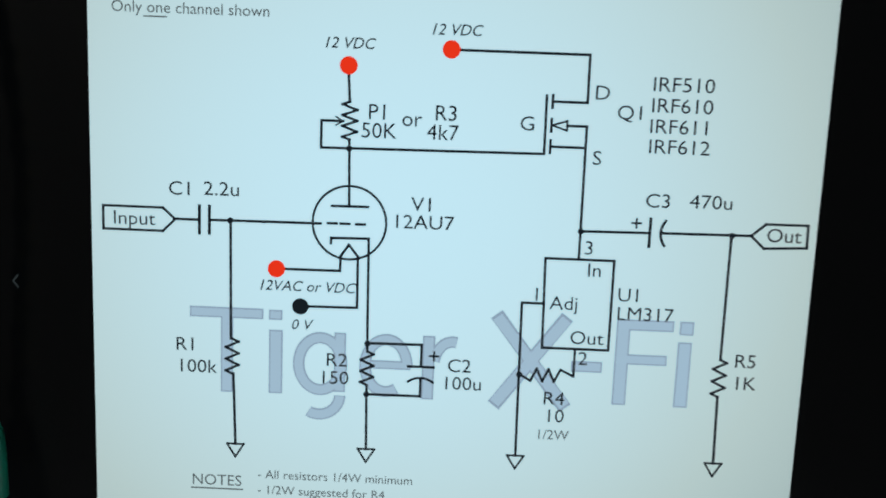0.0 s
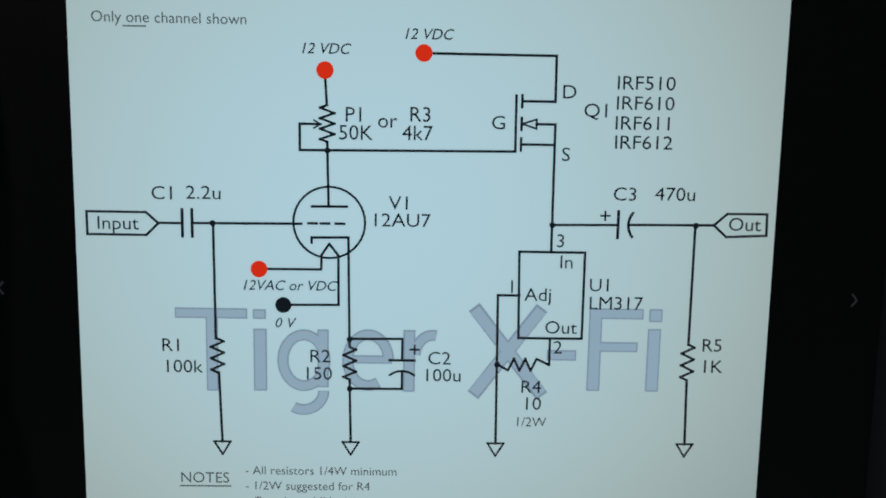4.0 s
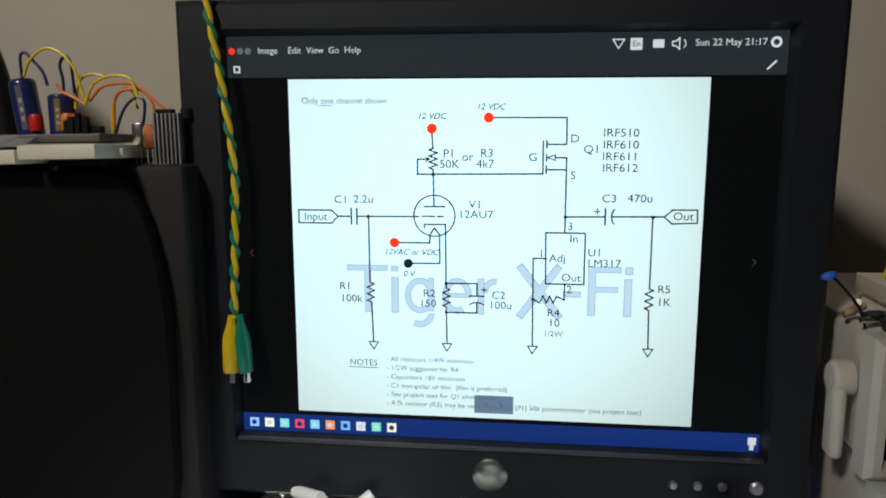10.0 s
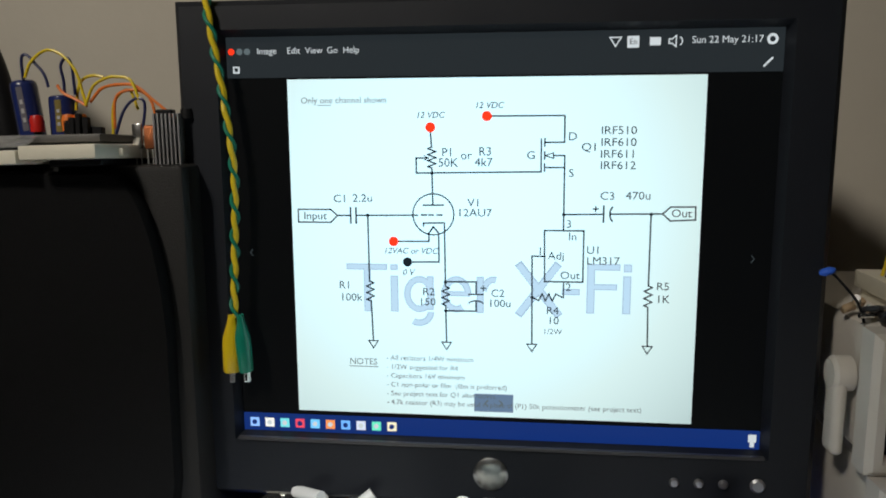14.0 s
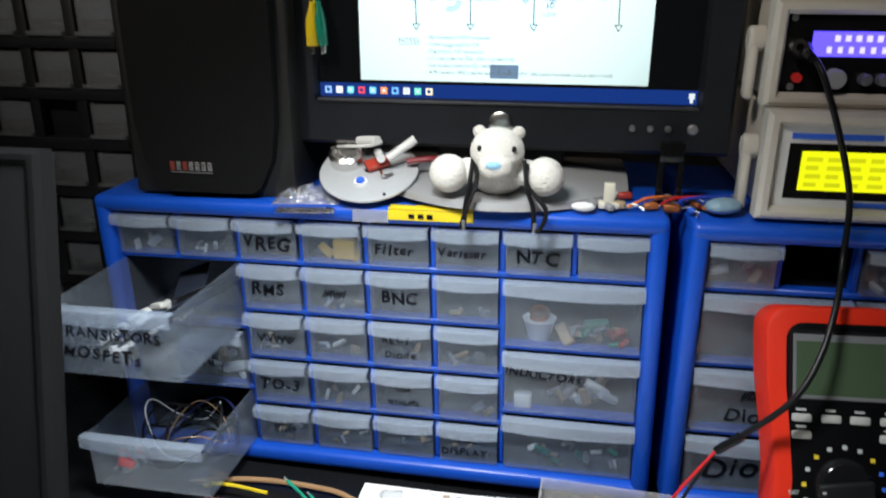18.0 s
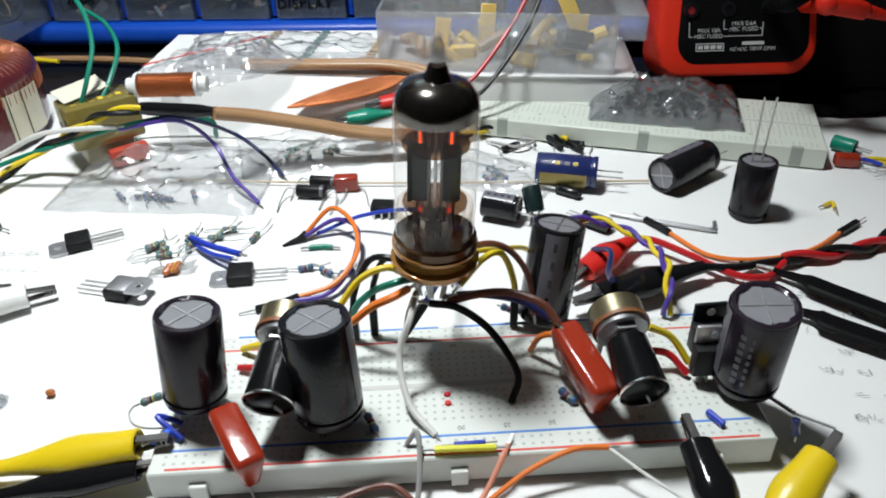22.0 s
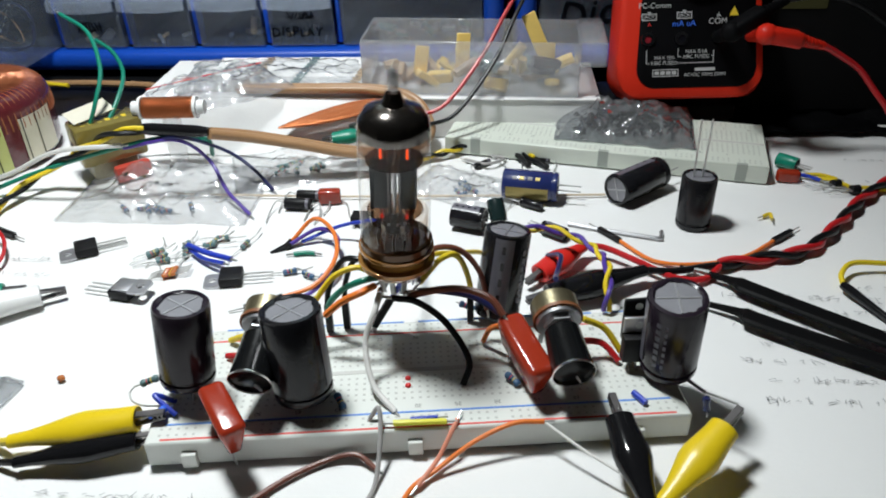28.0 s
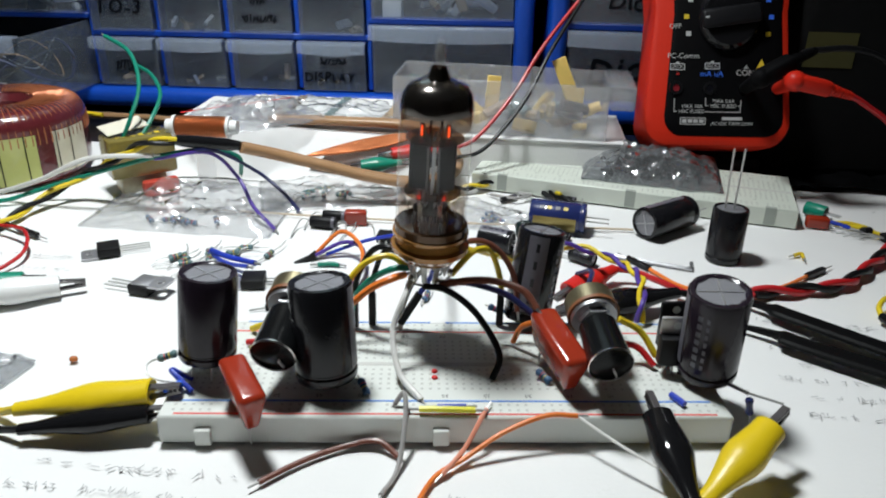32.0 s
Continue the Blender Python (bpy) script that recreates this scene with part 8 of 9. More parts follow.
film_ = thing("black_film", "crinkled black plastic film lying behind the paper", "plastic film", (0.2860, 0.0660, 0.0012))
fm = bmesh.new()
fg = [[fm.verts.new((0.165 * i / 44, 0.050 * j / 14 + 0.0025 * noise.noise(Vector((i * 0.3, 0, 5))), 0.0032 + 0.0060 * noise.noise(Vector((i * 0.22, j * 0.30, 1.5))) * min(1, j / 3) + 0.0022 * noise.noise(Vector((i * 0.7, j * 0.8, 4))))) for i in range(45)] for j in range(15)]
for ra, rb in zip(fg, fg[1:]):
    for i in range(44):
        fm.faces.new((ra[i], ra[i + 1], rb[i + 1], rb[i]))
part("sheet", fm, mat("black_film", (0.004, 0.004, 0.0045), 0.16, spec=0.35, bump=0.1, bscale=200), film_)
# Added black block stands in for the shaded drawers right of the meter.
shade_box = thing("black_case", "black block added where the drawers lie in shade", "case", (0.3030, 0.1000, 0.0006))
part("body", box(0, 0.190, 0, 0.0600, 0, 0.180, 0.006, 3), M_CLOTH, shade_box)
part("strap", box(0.004, 0.186, -0.0014, 0.0002, 0.116, 0.124, 0.0006, 1), M_SOOT, shade_box)
# Dull olive patch paints the drawer contents dimmed by that shade.
part("label", plate(0.0030, 0.0330, 0.0690, 0.0900, -0.0006), mat("olive_in_shade", (0.055, 0.050, 0.008), 0.7), shade_box, "olive patch for drawer contents lying in shade")
# red and black test lead hanging down before the meter
LEAD = [(0.2500, 0.1500, 0.2350), (0.2420, 0.1250, 0.2130), (0.2300, 0.1030, 0.1840), (0.2130, 0.0910, 0.1570), (0.1840, 0.0955, 0.1230)]
tl = thing("coax_lead", "black coaxial lead splitting into red and black clips", "cable")
part("coax", sweep([(0.2145, 0.1880, 0.3665), (0.2230, 0.1620, 0.3500), (0.2480, 0.1570, 0.2810)] + LEAD, 0.0021, 10), W["black"], tl)
part("bnc_plug", lathe([(0, 0), (0.0062, 0), (0.0066, 0.003), (0.0062, 0.012), (0.0040, 0.016), (0.0030, 0.028), (0, 0.028)], 20, axis((0.2135, 0.1950, 0.3665), (0.2145, 0.1820, 0.3640))), M_BLACKG, tl, "black-sleeved signal plug")
part("splitter", rod((0.1885, 0.0955, 0.1268), (0.1735, 0.0955, 0.1140), 0.0034, 0.0028, 14), M_BLACKG, tl)
part("red_branch", sweep([(0.1740, 0.0955, 0.1145), (0.1480, 0.0860, 0.0800), (0.1300, 0.0700, 0.0520), (0.1080, 0.0480, 0.0300), (0.0890, 0.0430, 0.0255)], 0.0012, 8), W["red"], tl)
part("black_branch", sweep([(0.1735, 0.0955, 0.1135), (0.1520, 0.0840, 0.0770), (0.1370, 0.0650, 0.0500), (0.1150, 0.0430, 0.0270), (0.0980, 0.0360, 0.0225)], 0.0012, 8), W["black"], tl)
clip((0.0540, 0.0330, 0.0230), (0.0900, 0.0430, 0.0255), M_RED, "red crocodile clip lying on the speaker cable", 1.0)
clip((0.0660, 0.0300, 0.0205), (0.0985, 0.0360, 0.0225), M_BLACKG, "black crocodile clip lying beside the red one", 1.0)
clip((0.0390, 0.0260, 0.0180), (0.0680, 0.0300, 0.0205), M_GREEN, "green crocodile clip clamped to the cable end", 0.9)
for k, (col, ph) in enumerate((("yellow", 0.0), ("black", math.pi))):
    ob = thing("jumper_wire", "%s jumper of a twisted pair behind the valve" % col, "wire", group=GROUPS["wire"])
    part("insulation", twist_pair([(0.0850, 0.0280, 0.0030), (0.1080, 0.0370, 0.0050), (0.1300, 0.0480, 0.0060), (0.1480, 0.0410, 0.0050), (0.1600, 0.0300, 0.0040)], 0.0012, 0.0011, 0.020, ph), W[col], ob)
    part("pin_housing", box(-0.0013, 0.0013, -0.0013, 0.0013, 0, 0.0130, 0.0003, 1, None, axis((0.1500 + 0.009 * k, 0.0360 - 0.004 * k, 0.0040), (0.1580 + 0.010 * k, 0.0230 - 0.002 * k, 0.0022))), W["black"], ob)
for x, y, rz in ((0.1640, 0.0330, -14), (0.1300, 0.0270, 40)):
    axial(x, y, rz, 0.0110, 0.0016, "thin dark glass diode lying on the paper", M_EPOXY, 0.012)
wire([(0.1200, 0.0330, 0.0022), (0.1330, 0.0240, 0.0040), (0.1430, 0.0330, 0.0030), (0.1360, 0.0380, 0.0022)], 0.0009, "grey", "thin grey wire curl behind the valve")

# ---- things on the cabinets ----
# hanging twisted lead with clips, hooked over the monitor's top
ob_pts = [(-0.1310, 0.2260, 0.5610), (-0.1310, 0.2165, 0.5560), (-0.1240, 0.2150, 0.5100), (-0.1200, 0.2150, 0.4700), (-0.1215, 0.2150, 0.4300), (-0.1232, 0.2150, 0.4000), (-0.1228, 0.2150, 0.3900)]
for col, ph, off, rad in (("yellow", 0.0, 0.0007, 0.0015), ("green", math.pi, 0.0019, 0.0010)):
    o = thing("hanging_lead", "%s strand of a twisted lead hanging over the monitor" % col, "cable", group="green and yellow lead")
    b, run, last = [], 0.0, None
    for p in smooth_line(ob_pts, 24):
        run += (p - last).length if last else 0.0
        last = p
        a = 2 * math.pi * run / 0.0190 + ph
        b.append((p.x + off * math.cos(a), p.y + off * math.sin(a), p.z))
    part("insulation", sweep(b, rad, 8, 1), W[col], o)


def hang_clip(x, z, dx, material, label, turn):
    o = new("crocodile_clip")
    o.matrix_world = axis((x + dx, 0.2140, z - 0.038), (x, 0.2150, z)) @ pose(0, 0, 0, 0, 0, turn)
    tagged(o, label, "clip", "crocodile clips")
    part("boot", lathe([(0, 0.038), (0.0021, 0.038), (0.0024, 0.0345), (0.0034, 0.031), (0.0050, 0.0255), (0.0051, 0.019), (0.0046, 0.0065), (0.0040, 0.0058), (0, 0.0064)], 24, Matrix.Diagonal((1, 0.70, 1, 1))), material, o)
    for s in (-1, 1):
        part("jaw", box(-0.0015, 0.0015, s * 0.0010 - 0.0004, s * 0.0010 + 0.0004, 0, 0.008, 0.0002, 1), M_METAL, o)


hang_clip(-0.1252, 0.3915, -0.0012, M_YEL, "yellow rubber crocodile clip hanging before the monitor", 80)
hang_clip(-0.1205, 0.3920, 0.0030, M_GREEN, "green rubber crocodile clip hanging before the monitor", 0)

# crocheted toy: one mesh
toy = blob((0.0170, 0.1930, 0.2750), (0.022, 0.020, 0.019))
blob((0.0175, 0.1760, 0.2925), (0.0195, 0.0170, 0.0175), toy)
blob((0.0175, 0.1640, 0.2850), (0.0125, 0.0095, 0.0105), toy)
for s in (-1, 1):
    blob((0.0180 + s * 0.0138, 0.1800, 0.3055), (0.0048, 0.0040, 0.0046), toy)
    blob((0.0170 + s * 0.0345, 0.1770, 0.2750), (0.0142, 0.0140, 0.0140), toy)
    blob((0.0170 + s * 0.0210, 0.1830, 0.2760), (0.0120, 0.0095, 0.0095), toy)
n0 = len(toy.faces)
blob((0.0165, 0.1556, 0.2868), (0.0058, 0.0020, 0.0032), toy, (0, 0, 0), 2)
paint(toy, n0, 1)
n0 = len(toy.faces)
for s in (-1, 1):
    blob((0.0180 + s * 0.0120, 0.1632, 0.2970), (0.0018, 0.0014, 0.0024), toy, (0, 0, 0), 2)
paint(toy, n0, 2)
solo("crocheted_toy", toy, [M_WOOL, mat("pale_blue_yarn", (0.30, 0.55, 0.75), 0.9, bump=0.6), W["black"]], "white crocheted toy animal sitting on the monitor's foot", "toy")
for x, dx in ((0.0010, -0.004), (0.0370, 0.008)):
    o = thing("lanyard", "black lanyard hanging from the toy over the rim", "lanyard", group="black lanyards")
    part("loop", sweep([(x, 0.1700, 0.2880), (x + dx * 0.4, 0.1600, 0.2700), (x + dx, 0.1585, 0.2560), (x + dx * 1.1, 0.1560, 0.2440), (x + dx * 1.6, 0.1555, 0.2420), (x + dx * 1.6 + 0.004, 0.1580, 0.2560), (x + 0.003, 0.1640, 0.2720), (x + 0.002, 0.1690, 0.2860)], 0.0017, 8), W["black"], o)
    part("end_sleeve", rod((x + dx * 1.15, 0.1552, 0.2400), (x + dx * 1.2, 0.1552, 0.2470), 0.0014, None, 10), M_ALU, o)
# yellow tape on the rim
tp = thing("warning_tape", "strip of yellow warning tape stuck on the cabinet rim", "tape")
part("tape", box(-0.0580, 0.0070, FY - 0.0134, FY - 0.0122, 0.2412, 0.2490, 0.0003, 1), M_TAPE, tp)
part("tape_fold", box(-0.0580, 0.0070, FY - 0.0128, FY - 0.003, 0.2492, 0.2506, 0.0006, 2), M_TAPE, tp)
for k in range(3):
    tp.matrix_world = ASKEW
    part("tape_mark", plate(-0.0420 + 0.007 * k, -0.0375 + 0.007 * k, 0.2428, 0.2465, FY - 0.0138), M_INK, tp)
solo("clear_tape", box(-0.0860, -0.0580, FY - 0.0128, FY - 0.0122, 0.2385, 0.2480), M_BAGM, "strip of clear tape on the cabinet rim", "tape").matrix_world = ASKEW
# grey disc with parts on it
disc_ = new("motor_disc")
disc_.matrix_world = pose(-0.0850, 0.2120, 0.2650, 24, 0, 0)
tagged(disc_, "grey plastic disc carrying a small motor and white tubes", "disc")
part("plate", lathe([(0.004, 0.0), (0.0385, 0.0), (0.0390, 0.0006), (0.0390, 0.0014), (0.0385, 0.0020), (0.004, 0.0020)], 56), mat("pale_grey_plastic", (0.42, 0.43, 0.45), 0.38, vary=0.08, scale=60), disc_)
part("motor", lathe([(0, 0.012), (0.012, 0.012), (0.0145, 0.010), (0.0145, 0.002), (0, 0.002)], 28, pose(-0.019, 0.010, 0)), M_METAL, disc_, "small silver motor can")
for k in range(4):
    part("screw", lathe([(0, 0.0025), (0.0022, 0.002), (0.0024, 0)], 12, pose(-0.019 + 0.010 * math.cos(k * 1.57), 0.010 + 0.010 * math.sin(k * 1.57), 0.012)), M_METAL, disc_)
part("tube", rod((-0.010, 0.018, 0.016), (0.008, 0.008, 0.024), 0.0036, None, 14), M_WHITE, disc_, "short white plastic tube")
part("tube", rod((0.016, 0.000, 0.013), (0.036, 0.014, 0.022), 0.0030, 0.0036, 14), M_WHITE, disc_, "short white plastic tube")
part("tube", rod((0.006, 0.012, 0.010), (0.012, -0.004, 0.016), 0.0034, None, 14), M_WHITE, disc_)
part("white_wire", sweep([(-0.026, 0.012, 0.014), (-0.014, 0.002, 0.022), (0.002, 0.004, 0.022), (0.010, 0.012, 0.020)], 0.0013, 8), W["white"], disc_)
part("board", box(-0.002, 0.016, -0.006, 0.006, 0.004, 0.007, 0.0004, 1, None, pose(0, 0, 0, 0, 0, 30)), M_B5, disc_, "small red-brown circuit board")
part("bushing", lathe([(0.002, 0.004), (0.0052, 0.004), (0.0056, 0.002)], 20, pose(-0.003, -0.017, 0)), M_WHITE, disc_)
part("bushing_core", lathe([(0, 0.0055), (0.0032, 0.0055), (0.0036, 0.002)], 18, pose(-0.003, -0.017, 0)), M_BLUEP, disc_, "blue bushing core")
part("bracket", sweep([(0.010, -0.002, 0.003), (0.014, -0.012, 0.006), (0.020, -0.006, 0.003)], 0.0012, 6), M_METAL, disc_)
part("pivot", rod((0.018, -0.030, 0.002), (0.018, -0.030, 0.0032), 0.0012, None, 10), M_INK, disc_)
solo("disc_rest", box(-0.110, -0.056, 0.228, 0.246, 0.2465, 0.2640, 0.002), M_BLACK, "black plastic block propping the grey disc", "block")
fb = bag(-0.1300, 0.1880, 0.050, 0.034, 8, 0.010, "clear plastic bag with a white header on the cabinet", 31, M_BAG)
fb.location = (-0.1300, 0.1960, 0.2455)
part("header", box(-0.022, 0.022, -0.0215, -0.0150, 0.0020, 0.0026, 0, 2, None, pose(0, 0, 0, 20, 0, 0)), M_METAL, fb, "shiny folded header strip")
# clutter at the right of the monitor's foot
rnd2 = random.Random(5)
for k in range(14):
    x, y = rnd2.uniform(0.085, 0.178), rnd2.uniform(0.180, 0.215)
    a = rnd2.uniform(0, 360)
    m_ = (M_B1, M_B5, M_B4, M_RESO, M_B2, M_BLUEP, M_COPPER)[k % 7]
    o = thing("small_part", "small %s component lying on the cabinet top" % ("tan", "red", "white", "orange", "grey", "blue", "copper")[k % 7], "component", (x, y, 0.2512), a, "loose components")
    s = rnd2.uniform(0.0035, 0.0065)
    part("body", box(-s, s, -s * 0.5, s * 0.5, 0, s * 0.9, s * 0.2, 1), m_, o)
    part("lead", sweep([(s, 0, s * 0.4), (s * 2.0, 0.001, s * 0.6), (s * 3.2, -0.002, 0.0005)], 0.0005, 5, 3), M_TIN, o)
for k, col in enumerate(("orange", "brown", "red", "blue")):
    wire([(0.112 + 0.012 * k, 0.186 + 0.004 * k, 0.2530), (0.130 + 0.008 * k, 0.196, 0.2580), (0.160 + 0.008 * k, 0.204 - 0.003 * k, 0.2560 + 0.002 * k)], 0.0011, col, "short %s wire among the clutter" % col)
pl = thing("white_plug", "small white plastic plug standing on the cabinet top", "plug", (0.0985, 0.188, 0.2512))
part("stem", box(-0.0040, 0.0040, -0.003, 0.003, 0.004, 0.0185, 0.001), M_IVORY, pl)
part("foot", box(-0.0075, 0.0075, -0.005, 0.005, 0, 0.0045, 0.001), M_IVORY, pl)
solo("white_stopper", blob((0.080, 0.176, 0.2545), (0.0085, 0.0045, 0.0034)), M_WHITE, "small white plastic stopper on the cabinet top", "stopper")
tpod = thing("mini_tripod", "small black phone holder standing beside the monitor", "holder", (0.142, 0.205, 0.2508))
for s in (-0.007, 0.007):
    part("leg", box(s - 0.0022, s + 0.0022, -0.003, 0.003, 0, 0.032, 0.0008), M_BLACKG, tpod)
part("clamp", box(-0.0085, 0.0085, -0.004, 0.004, 0.032, 0.047, 0.0015), M_BLACKG, tpod)
wire([(-0.0550, 0.2120, 0.2740), (-0.0350, 0.2160, 0.2760), (-0.0200, 0.2260, 0.2720)], 0.0022, "maroon", "dark red cable behind the toy", tips=False)
bgp = thing("blue_bag", "pale blue plastic scrap lying between the cabinets", "bag", (0.178, 0.186, 0.2508))
part("scrap", blob((0, 0, 0.006), (0.014, 0.010, 0.006), None, (0, 0, 20), 2), mat("pale_blue_film", (0.25, 0.38, 0.48), 0.3, bump=0.6, bscale=150), bgp)

# small boards on the loudspeaker
for x0, x1, y0, z0 in ((-0.261, -0.2155, 0.178, 0.4737), (-0.2125, -0.1715, 0.174, 0.4770)):
    o = new("small_breadboard")
    o.matrix_world = pose(x0, y0, z0, -2.2, -1.5, -2)
    tagged(o, "small ivory breadboard propped on the loudspeaker", "breadboard", "small ivory breadboards")
    part("body", box(0, x1 - x0, 0, 0.115, 0, 0.0070, 0.0008), M_IVORY, o)
    part("foot", box(0.006, x1 - x0 - 0.006, 0.014, 0.100, -0.0034, 0, 0.0008), M_BLACK, o, "black foot") if x0 > -0.25 else None
    part("lug", box(x1 - x0 - 0.0002, x1 - x0 + 0.0022, 0.020, 0.026, 0.0010, 0.0050, 0.0006), M_IVORY, o)
    part("row_groove", box(0.002, x1 - x0 - 0.002, 0.048, 0.051, 0.0069, 0.00725), M_B2, o)
pcb = new("circuit_board")
pcb.matrix_world = pose(-0.2160, 0.192, 0.4850, -2.0, -1.0, 0)
tagged(pcb, "grey circuit board with capacitors and plugs on the ivory boards", "circuit board")
part("board", box(-0.046, 0.036, 0, 0.062, 0, 0.0040, 0.0006), mat("grey_board", (0.10, 0.095, 0.09), 0.5, vary=0.2, scale=60), pcb)
part("paper_fold", box(-0.0225, 0.0030, -0.0130, 0.0, -0.0006, 0.0004, 0, 2, None, pose(0, 0, 0.0036, 24, 0, 0)), M_BAGM, pcb, "clear printed tape folded over the edge")
for x, y, r_, h, tilt in ((-0.0175, 0.026, 0.0068, 0.030, -7), (0.0010, 0.026, 0.0070, 0.0215, 0)):
    can = part("can", lathe([(0, 0), (r_, 0), (r_, h * 0.90), (r_ * 0.94, h * 0.97), (r_ * 0.80, h), (0, h - 0.0006)], 28, pose(x, y, 0.0040, 0, tilt, 0)), M_NAVY, pcb, "dark blue capacitor can")
    # The second can's gold band paints its highlight; the first can's is print.
    part("can_stripe", band(r_, h * 0.10, h * 0.88, -92, -66, pose(x, y, 0.0040, 0, tilt, 0), 8, 0.0002), M_GOLDS if x > 0 else M_STRIPE, can, "printed stripe, on the second can a painted gold highlight")
    for q in range(3):
        part("print_bar", band(r_, h * (0.25 + 0.16 * q), h * (0.33 + 0.16 * q), -84, -72, pose(x, y, 0.0040, 0, tilt, 0), 4, 0.0004), M_PRINT, can)
for x, y, w, d, h in ((0.0105, 0.014, 0.0016, 0.0016, 0.008), (0.0145, 0.012, 0.0016, 0.0016, 0.009), (0.0180, 0.012, 0.0014, 0.0016, 0.011), (0.0215, 0.013, 0.0016, 0.0016, 0.009), (0.0260, 0.016, 0.0030, 0.0020, 0.004)):
    part("pin_plug", box(x - w, x + w, y - d, y + d, 0.0040, 0.0040 + h, 0.0004, 1), M_EPOXY, pcb)
for x, m_ in ((-0.0080, M_RED), (0.0100, W["orange"]), (0.0165, W["orange"])):
    part("plug", lathe([(0, 0), (0.0034, 0), (0.0037, 0.006), (0.0030, 0.0085), (0, 0.009)], 16, pose(x, 0.016, 0.0062)), m_, pcb, "round coloured plug")
    part("plug_stem", rod((x, 0.016, 0.0038), (x, 0.016, 0.0064), 0.0020, None, 10), M_EPOXY, pcb)
ARCHES = (("yellow", ((-0.233, 0.521), (-0.229, 0.529), (-0.220, 0.535), (-0.212, 0.533), (-0.206, 0.527), (-0.203, 0.521), (-0.200, 0.508))),
          ("navy", ((-0.235, 0.520), (-0.235, 0.531), (-0.232, 0.533), (-0.228, 0.529), (-0.223, 0.523), (-0.221, 0.516))),
          ("navy", ((-0.207, 0.512), (-0.208, 0.528), (-0.211, 0.531), (-0.214, 0.527), (-0.213, 0.519), (-0.213, 0.513))),
          ("yellow", ((-0.208, 0.504), (-0.206, 0.515), (-0.203, 0.520), (-0.197, 0.522), (-0.191, 0.521))),
          ("yellow", ((-0.200, 0.506), (-0.195, 0.516), (-0.188, 0.520), (-0.182, 0.521), (-0.174, 0.519), (-0.170, 0.509))),
          ("orange", ((-0.198, 0.508), (-0.191, 0.515), (-0.181, 0.517), (-0.172, 0.516), (-0.162, 0.508), (-0.151, 0.499))),
          ("orange", ((-0.186, 0.494), (-0.185, 0.508), (-0.181, 0.513), (-0.172, 0.514), (-0.165, 0.509), (-0.162, 0.496))),
          ("yellow", ((-0.188, 0.491), (-0.187, 0.505), (-0.183, 0.512), (-0.177, 0.514), (-0.173, 0.504))),
          ("navy", ((-0.184, 0.491), (-0.179, 0.503), (-0.173, 0.509), (-0.168, 0.509), (-0.167, 0.504), (-0.169, 0.494))),
          ("orange", ((-0.216, 0.517), (-0.213, 0.513), (-0.207, 0.510), (-0.200, 0.506))))
for k, (col, pts) in enumerate(ARCHES):
    wire([(x + 0.001, 0.2130 + 0.0014 * (k % 4), z - 0.002) for x, z in pts], 0.0008, col, "%s wire arching over the small circuit board" % col, tips=False)
hs = thing("heat_sink", "finned aluminium heat sink standing on the loudspeaker", "heat sink", (-0.1545, 0.215, 0.4733), 8)
part("back_plate", box(-0.0065, 0.0065, 0.004, 0.0055, 0, 0.0265, 0.0003, 1), M_ALU, hs)
for k in range(7):
    part("fin", box(-0.0065 + 0.0021 * k - 0.0005, -0.0065 + 0.0021 * k + 0.0005, -0.004, 0.004, 0, 0.0265, 0.0001, 1), M_ALU, hs)
part("black_part", box(-0.0055, 0.0030, -0.0035, 0.0035, 0.0265, 0.0285, 0.0005), M_EPOXY, hs)
part("black_knob", lathe([(0, 0.005), (0.0030, 0.005), (0.0034, 0)], 16, pose(0.0085, 0.004, 0.0240)), M_EPOXY, hs)
for x, h, m_, lb in ((-0.1705, 0.0215, M_METAL, "bright flat metal clip"), (-0.1640, 0.0205, M_COPPER, "copper-coloured component")):
    o = thing("upright_component", lb + " standing beside the heat sink", "component", (x, 0.212, 0.4733), 0)
    part("body", box(-0.0028, 0.0028, -0.0012, 0.0012, 0.0080, h, 0.0010), m_, o)
    for sx in (-0.0014, 0.0014):
        part("leg", rod((sx, 0, 0), (sx, 0, 0.0082), 0.0004, None, 6), M_TIN, o)
arm = thing("curved_arm", "black curved plastic arm standing beside the loudspeaker", "arm", (-0.309, 0.300, 0.405))
part("bow", sweep([(0.002, 0, 0.0), (0.003, 0, 0.050), (0.000, 0, 0.100), (-0.008, 0, 0.135), (-0.024, 0, 0.165), (-0.050, 0, 0.190)], 0.0085, 14), M_BLACK, arm)
part("brace", rod((-0.060, 0.002, 0.120), (-0.006, 0.002, 0.078), 0.0032, None, 12), M_BLACK, arm, "thin black brace")

# board with wires on the instruments
ib = thing("prototype_board", "ivory breadboard with a thick tangle of wires on the instrument", "breadboard", (0.218, 0.196, 0.3962))
part("body", box(0, 0.12, 0, 0.075, 0.006, 0.0155, 0.0008), M_IVORY, ib)
part("base", box(0.003, 0.117, 0.003, 0.072, 0, 0.006), M_IVORY, ib)
rnd3 = random.Random(9)
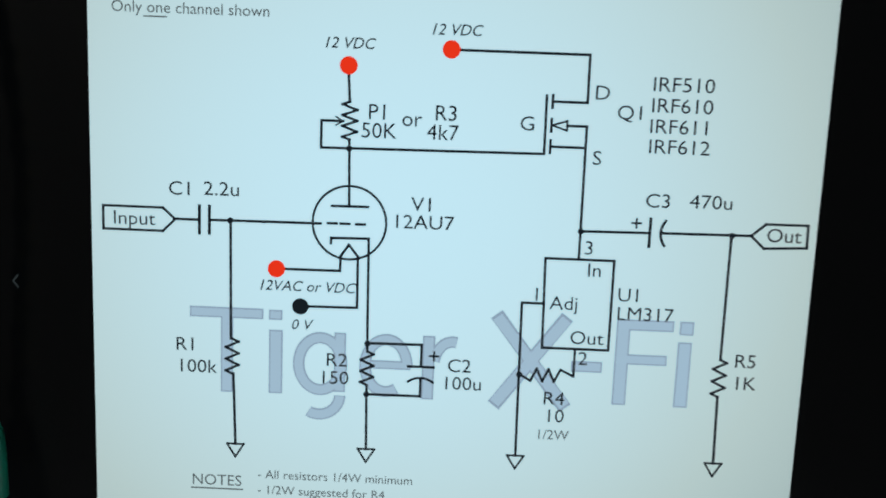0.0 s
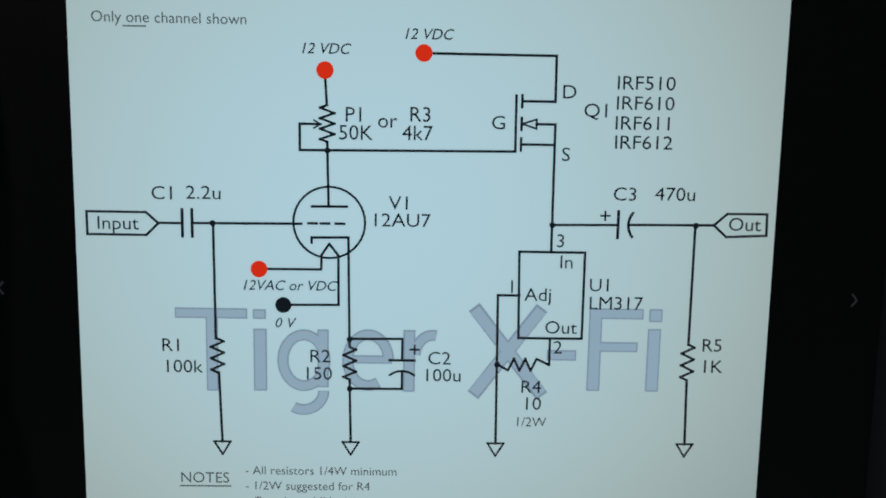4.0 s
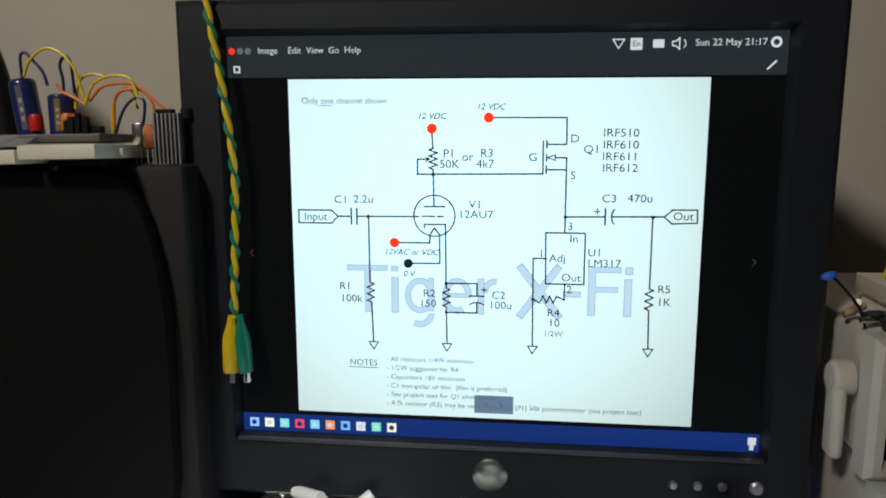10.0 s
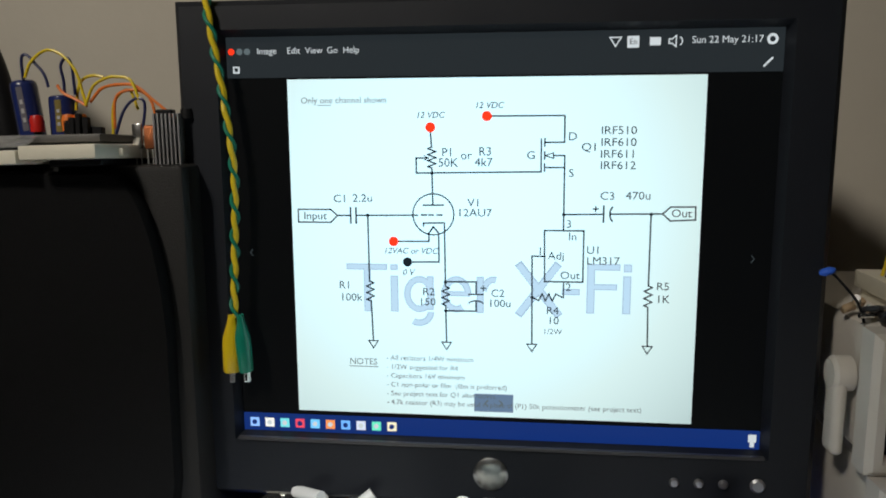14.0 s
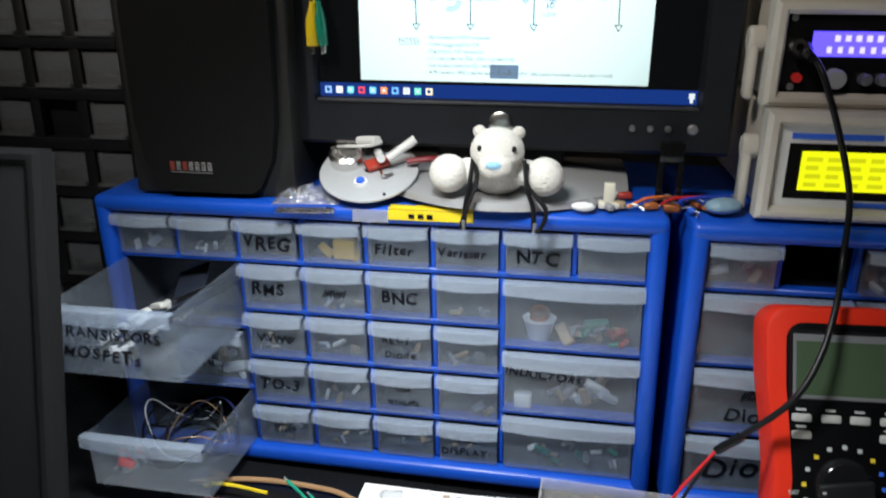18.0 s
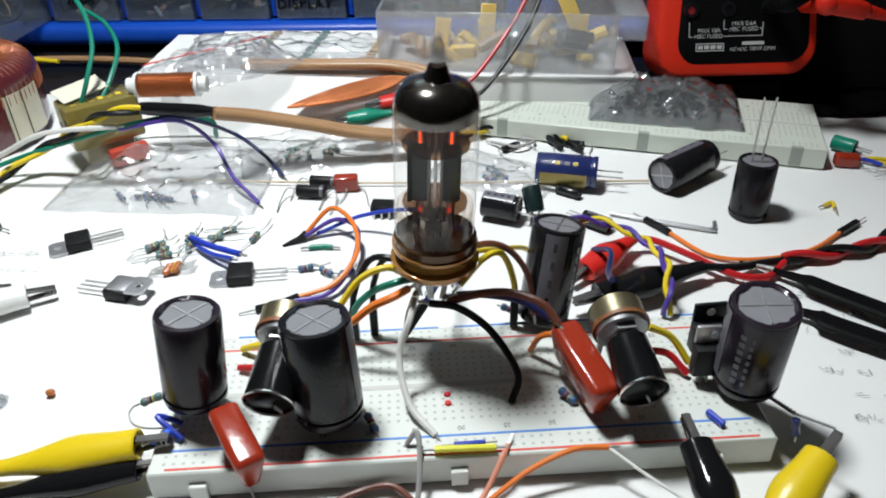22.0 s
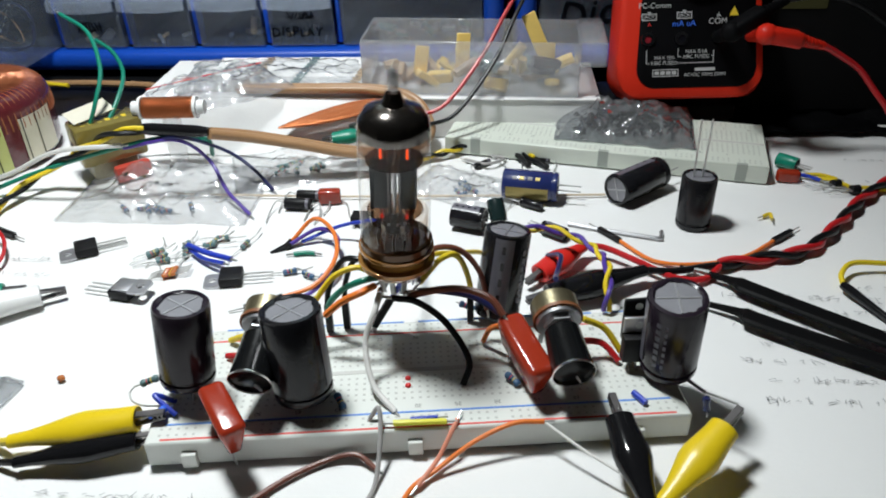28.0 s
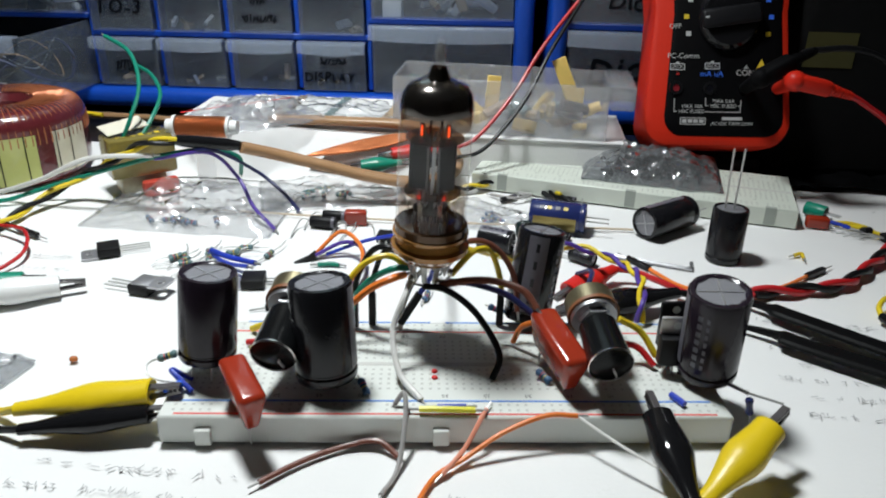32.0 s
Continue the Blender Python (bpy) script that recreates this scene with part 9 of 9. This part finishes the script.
for k in range(26):
    x0, x1 = rnd3.uniform(0.004, 0.085), rnd3.uniform(0.02, 0.115)
    y0, y1 = rnd3.uniform(0.010, 0.060), rnd3.uniform(0.010, 0.060)
    h = rnd3.uniform(0.018, 0.036)
    part("tangled_wire", sweep([(x0, y0, 0.0155), (x0 + (x1 - x0) * 0.2, y0, 0.0155 + h), (x0 + (x1 - x0) * 0.75, y1, 0.0155 + h * 0.95), (x1, y1, 0.0155)], 0.0009, 6, 6), W[("yellow", "orange", "red", "brown", "black", "grey", "red", "white")[k % 8]], ib)
for k in range(10):
    x, y = rnd3.uniform(0.008, 0.11), rnd3.uniform(0.008, 0.06)
    part("small_chip", box(x - 0.004, x + 0.004, y - 0.003, y + 0.003, 0.0156, 0.0156 + rnd3.uniform(0.005, 0.014), 0.0006, 1), (M_EPOXY, M_B5, M_B2, M_B3)[k % 4], ib)
part("aerial_wire", sweep([(0.046, 0.030, 0.016), (0.040, 0.026, 0.060), (0.030, 0.024, 0.085)], 0.0004, 5), W["maroon"], ib, "thin upright dark red wire")
jb = thing("parts_heap", "heap of small metal and brown parts on the instrument's edge", "parts heap", (0.203, 0.196, 0.3962))
bits(jb, -0.006, 0.014, -0.002, 0.03, 0.001, 6, 0.005, (M_B1, M_METAL, M_B3), 55, "scrap_heap", "small scrap parts")
solo("brown_card", box(0.2080, 0.2900, 0.1860, 0.1955, 0.3964, 0.3976), M_PAX, "thin brown card under the wired breadboard", "card")
# blue clip on a thin stem beside the wired board
bc = thing("blue_clip", "small bright blue plastic clip on a stem beside the wired board", "clip", (0.1985, 0.2080, 0.3962))
part("stem", sweep([(0.0, 0.0, 0.0), (-0.003, 0.003, 0.010), (-0.011, 0.007, 0.0205), (-0.0140, 0.0080, 0.0232)], 0.0007, 8), W["black"], bc)
part("tip", blob((-0.0160, 0.0080, 0.0240), (0.0042, 0.0026, 0.0021), None, (0, -18, 0), 2), M_BLUEP, bc, "blue plastic tip")

# black drawer rack behind the loudspeaker
rack = thing("drawer_rack", "black storage rack with small smoky drawers", "cabinet", (-0.622, 0.300, 0.0))
part("carcass", box(0, 0.285, 0.012, 0.105, 0, 0.405), M_BLACK, rack)
M_SMOKE = clear("smoky_drawer", (0.60, 0.62, 0.66), 0.2, 1.45, 1.0, 0.10)
M_CARD = mat("lilac_grey_card", (0.12, 0.125, 0.15), 0.6)
for k in range(7):
    part("upright", box(-0.002 + 0.0478 * k, 0.0085 + 0.0478 * k - (0.004 if k == 6 else 0), 0, 0.013, 0.004, 0.400, 0.0008), M_BLACK, rack)
for r_ in range(9):
    part("shelf_bar", box(0, 0.285, -0.001, 0.0125, 0.398 - 0.0467 * r_ - 0.0055, 0.398 - 0.0467 * r_ + 0.0055, 0.0008), M_BLACK, rack)
    if r_ < 8:
        for c_ in range(6):
            if (r_, c_) == (2, 4):
                continue
            x, z = 0.0085 + 0.0478 * c_, 0.398 - 0.0467 * (r_ + 1) + 0.0058
            dr = new("drawer")
            dr.parent = rack
            part("tray", box(x + 0.001, x + 0.0362, 0.003, 0.0045, z, z + 0.034, 0.0006), M_SMOKE, dr)
            part("card", box(x + 0.003, x + 0.0342, 0.006, 0.0066, z + 0.014, z + 0.033), M_CARD, dr)
            part("contents", blob((x + 0.018, 0.010, z + 0.006), (0.015, 0.003, 0.008), None, (0, 0, 0), 2), M_B3, dr)
            part("lip", box(x + 0.001, x + 0.0362, -0.004, 0.003, z, z + 0.004, 0.0008), M_SMOKE, dr)

# switched-off black panel at the bench's left end
tab = new("flat_panel")
tab.matrix_world = pose(-0.572, -0.040, 0.105, -11.5, 0, 0)
tagged(tab, "switched-off black flat panel with a white sticker", "monitor")
part("panel", box(0, 0.360, 0, 0.016, 0, 0.222, 0.003), M_CLOTH, tab)
part("rim", frame_ring(-0.001, 0.361, -0.001, 0.223, 0.008, 0.352, 0.010, 0.214, -0.0022, 0.010, 0.002), M_CLOTH, tab)
part("sticker", plate(0.300, 0.3325, 0.1830, 0.1960, -0.0026), M_WHITE, tab, "white printed sticker")
for k in range(2):
    part("sticker_bar", plate(0.306 + 0.015 * k, 0.311 + 0.015 * k, 0.1915, 0.1940, -0.0030), M_INK, tab)
st = thing("panel_stand", "black stand holding the flat panel", "stand", (-0.400, 0.02, 0.0))
part("foot", box(-0.09, 0.09, -0.07, 0.06, 0.0005, 0.010, 0.003), M_BLACK, st)
part("neck", box(-0.025, 0.025, -0.030, -0.012, 0.010, 0.150, 0.003), M_BLACK, st)
# dark pen and tool handle on the bench
pen = thing("marker_pen", "black marker pen lying on the paper", "pen", (-0.2100, -0.0330, 0.0062), -6)
part("barrel", lathe([(0, -0.050), (0.0052, -0.050), (0.0056, 0.016), (0.0048, 0.024), (0, 0.025)], 20, pose(0, 0, 0, 0, 90, 0)), M_BLACKG, pen)
part("cap", lathe([(0.0058, -0.052), (0.0060, -0.016), (0.0058, -0.0155)], 20, pose(0, 0, 0, 0, 90, 0)), M_GREYB, pen)
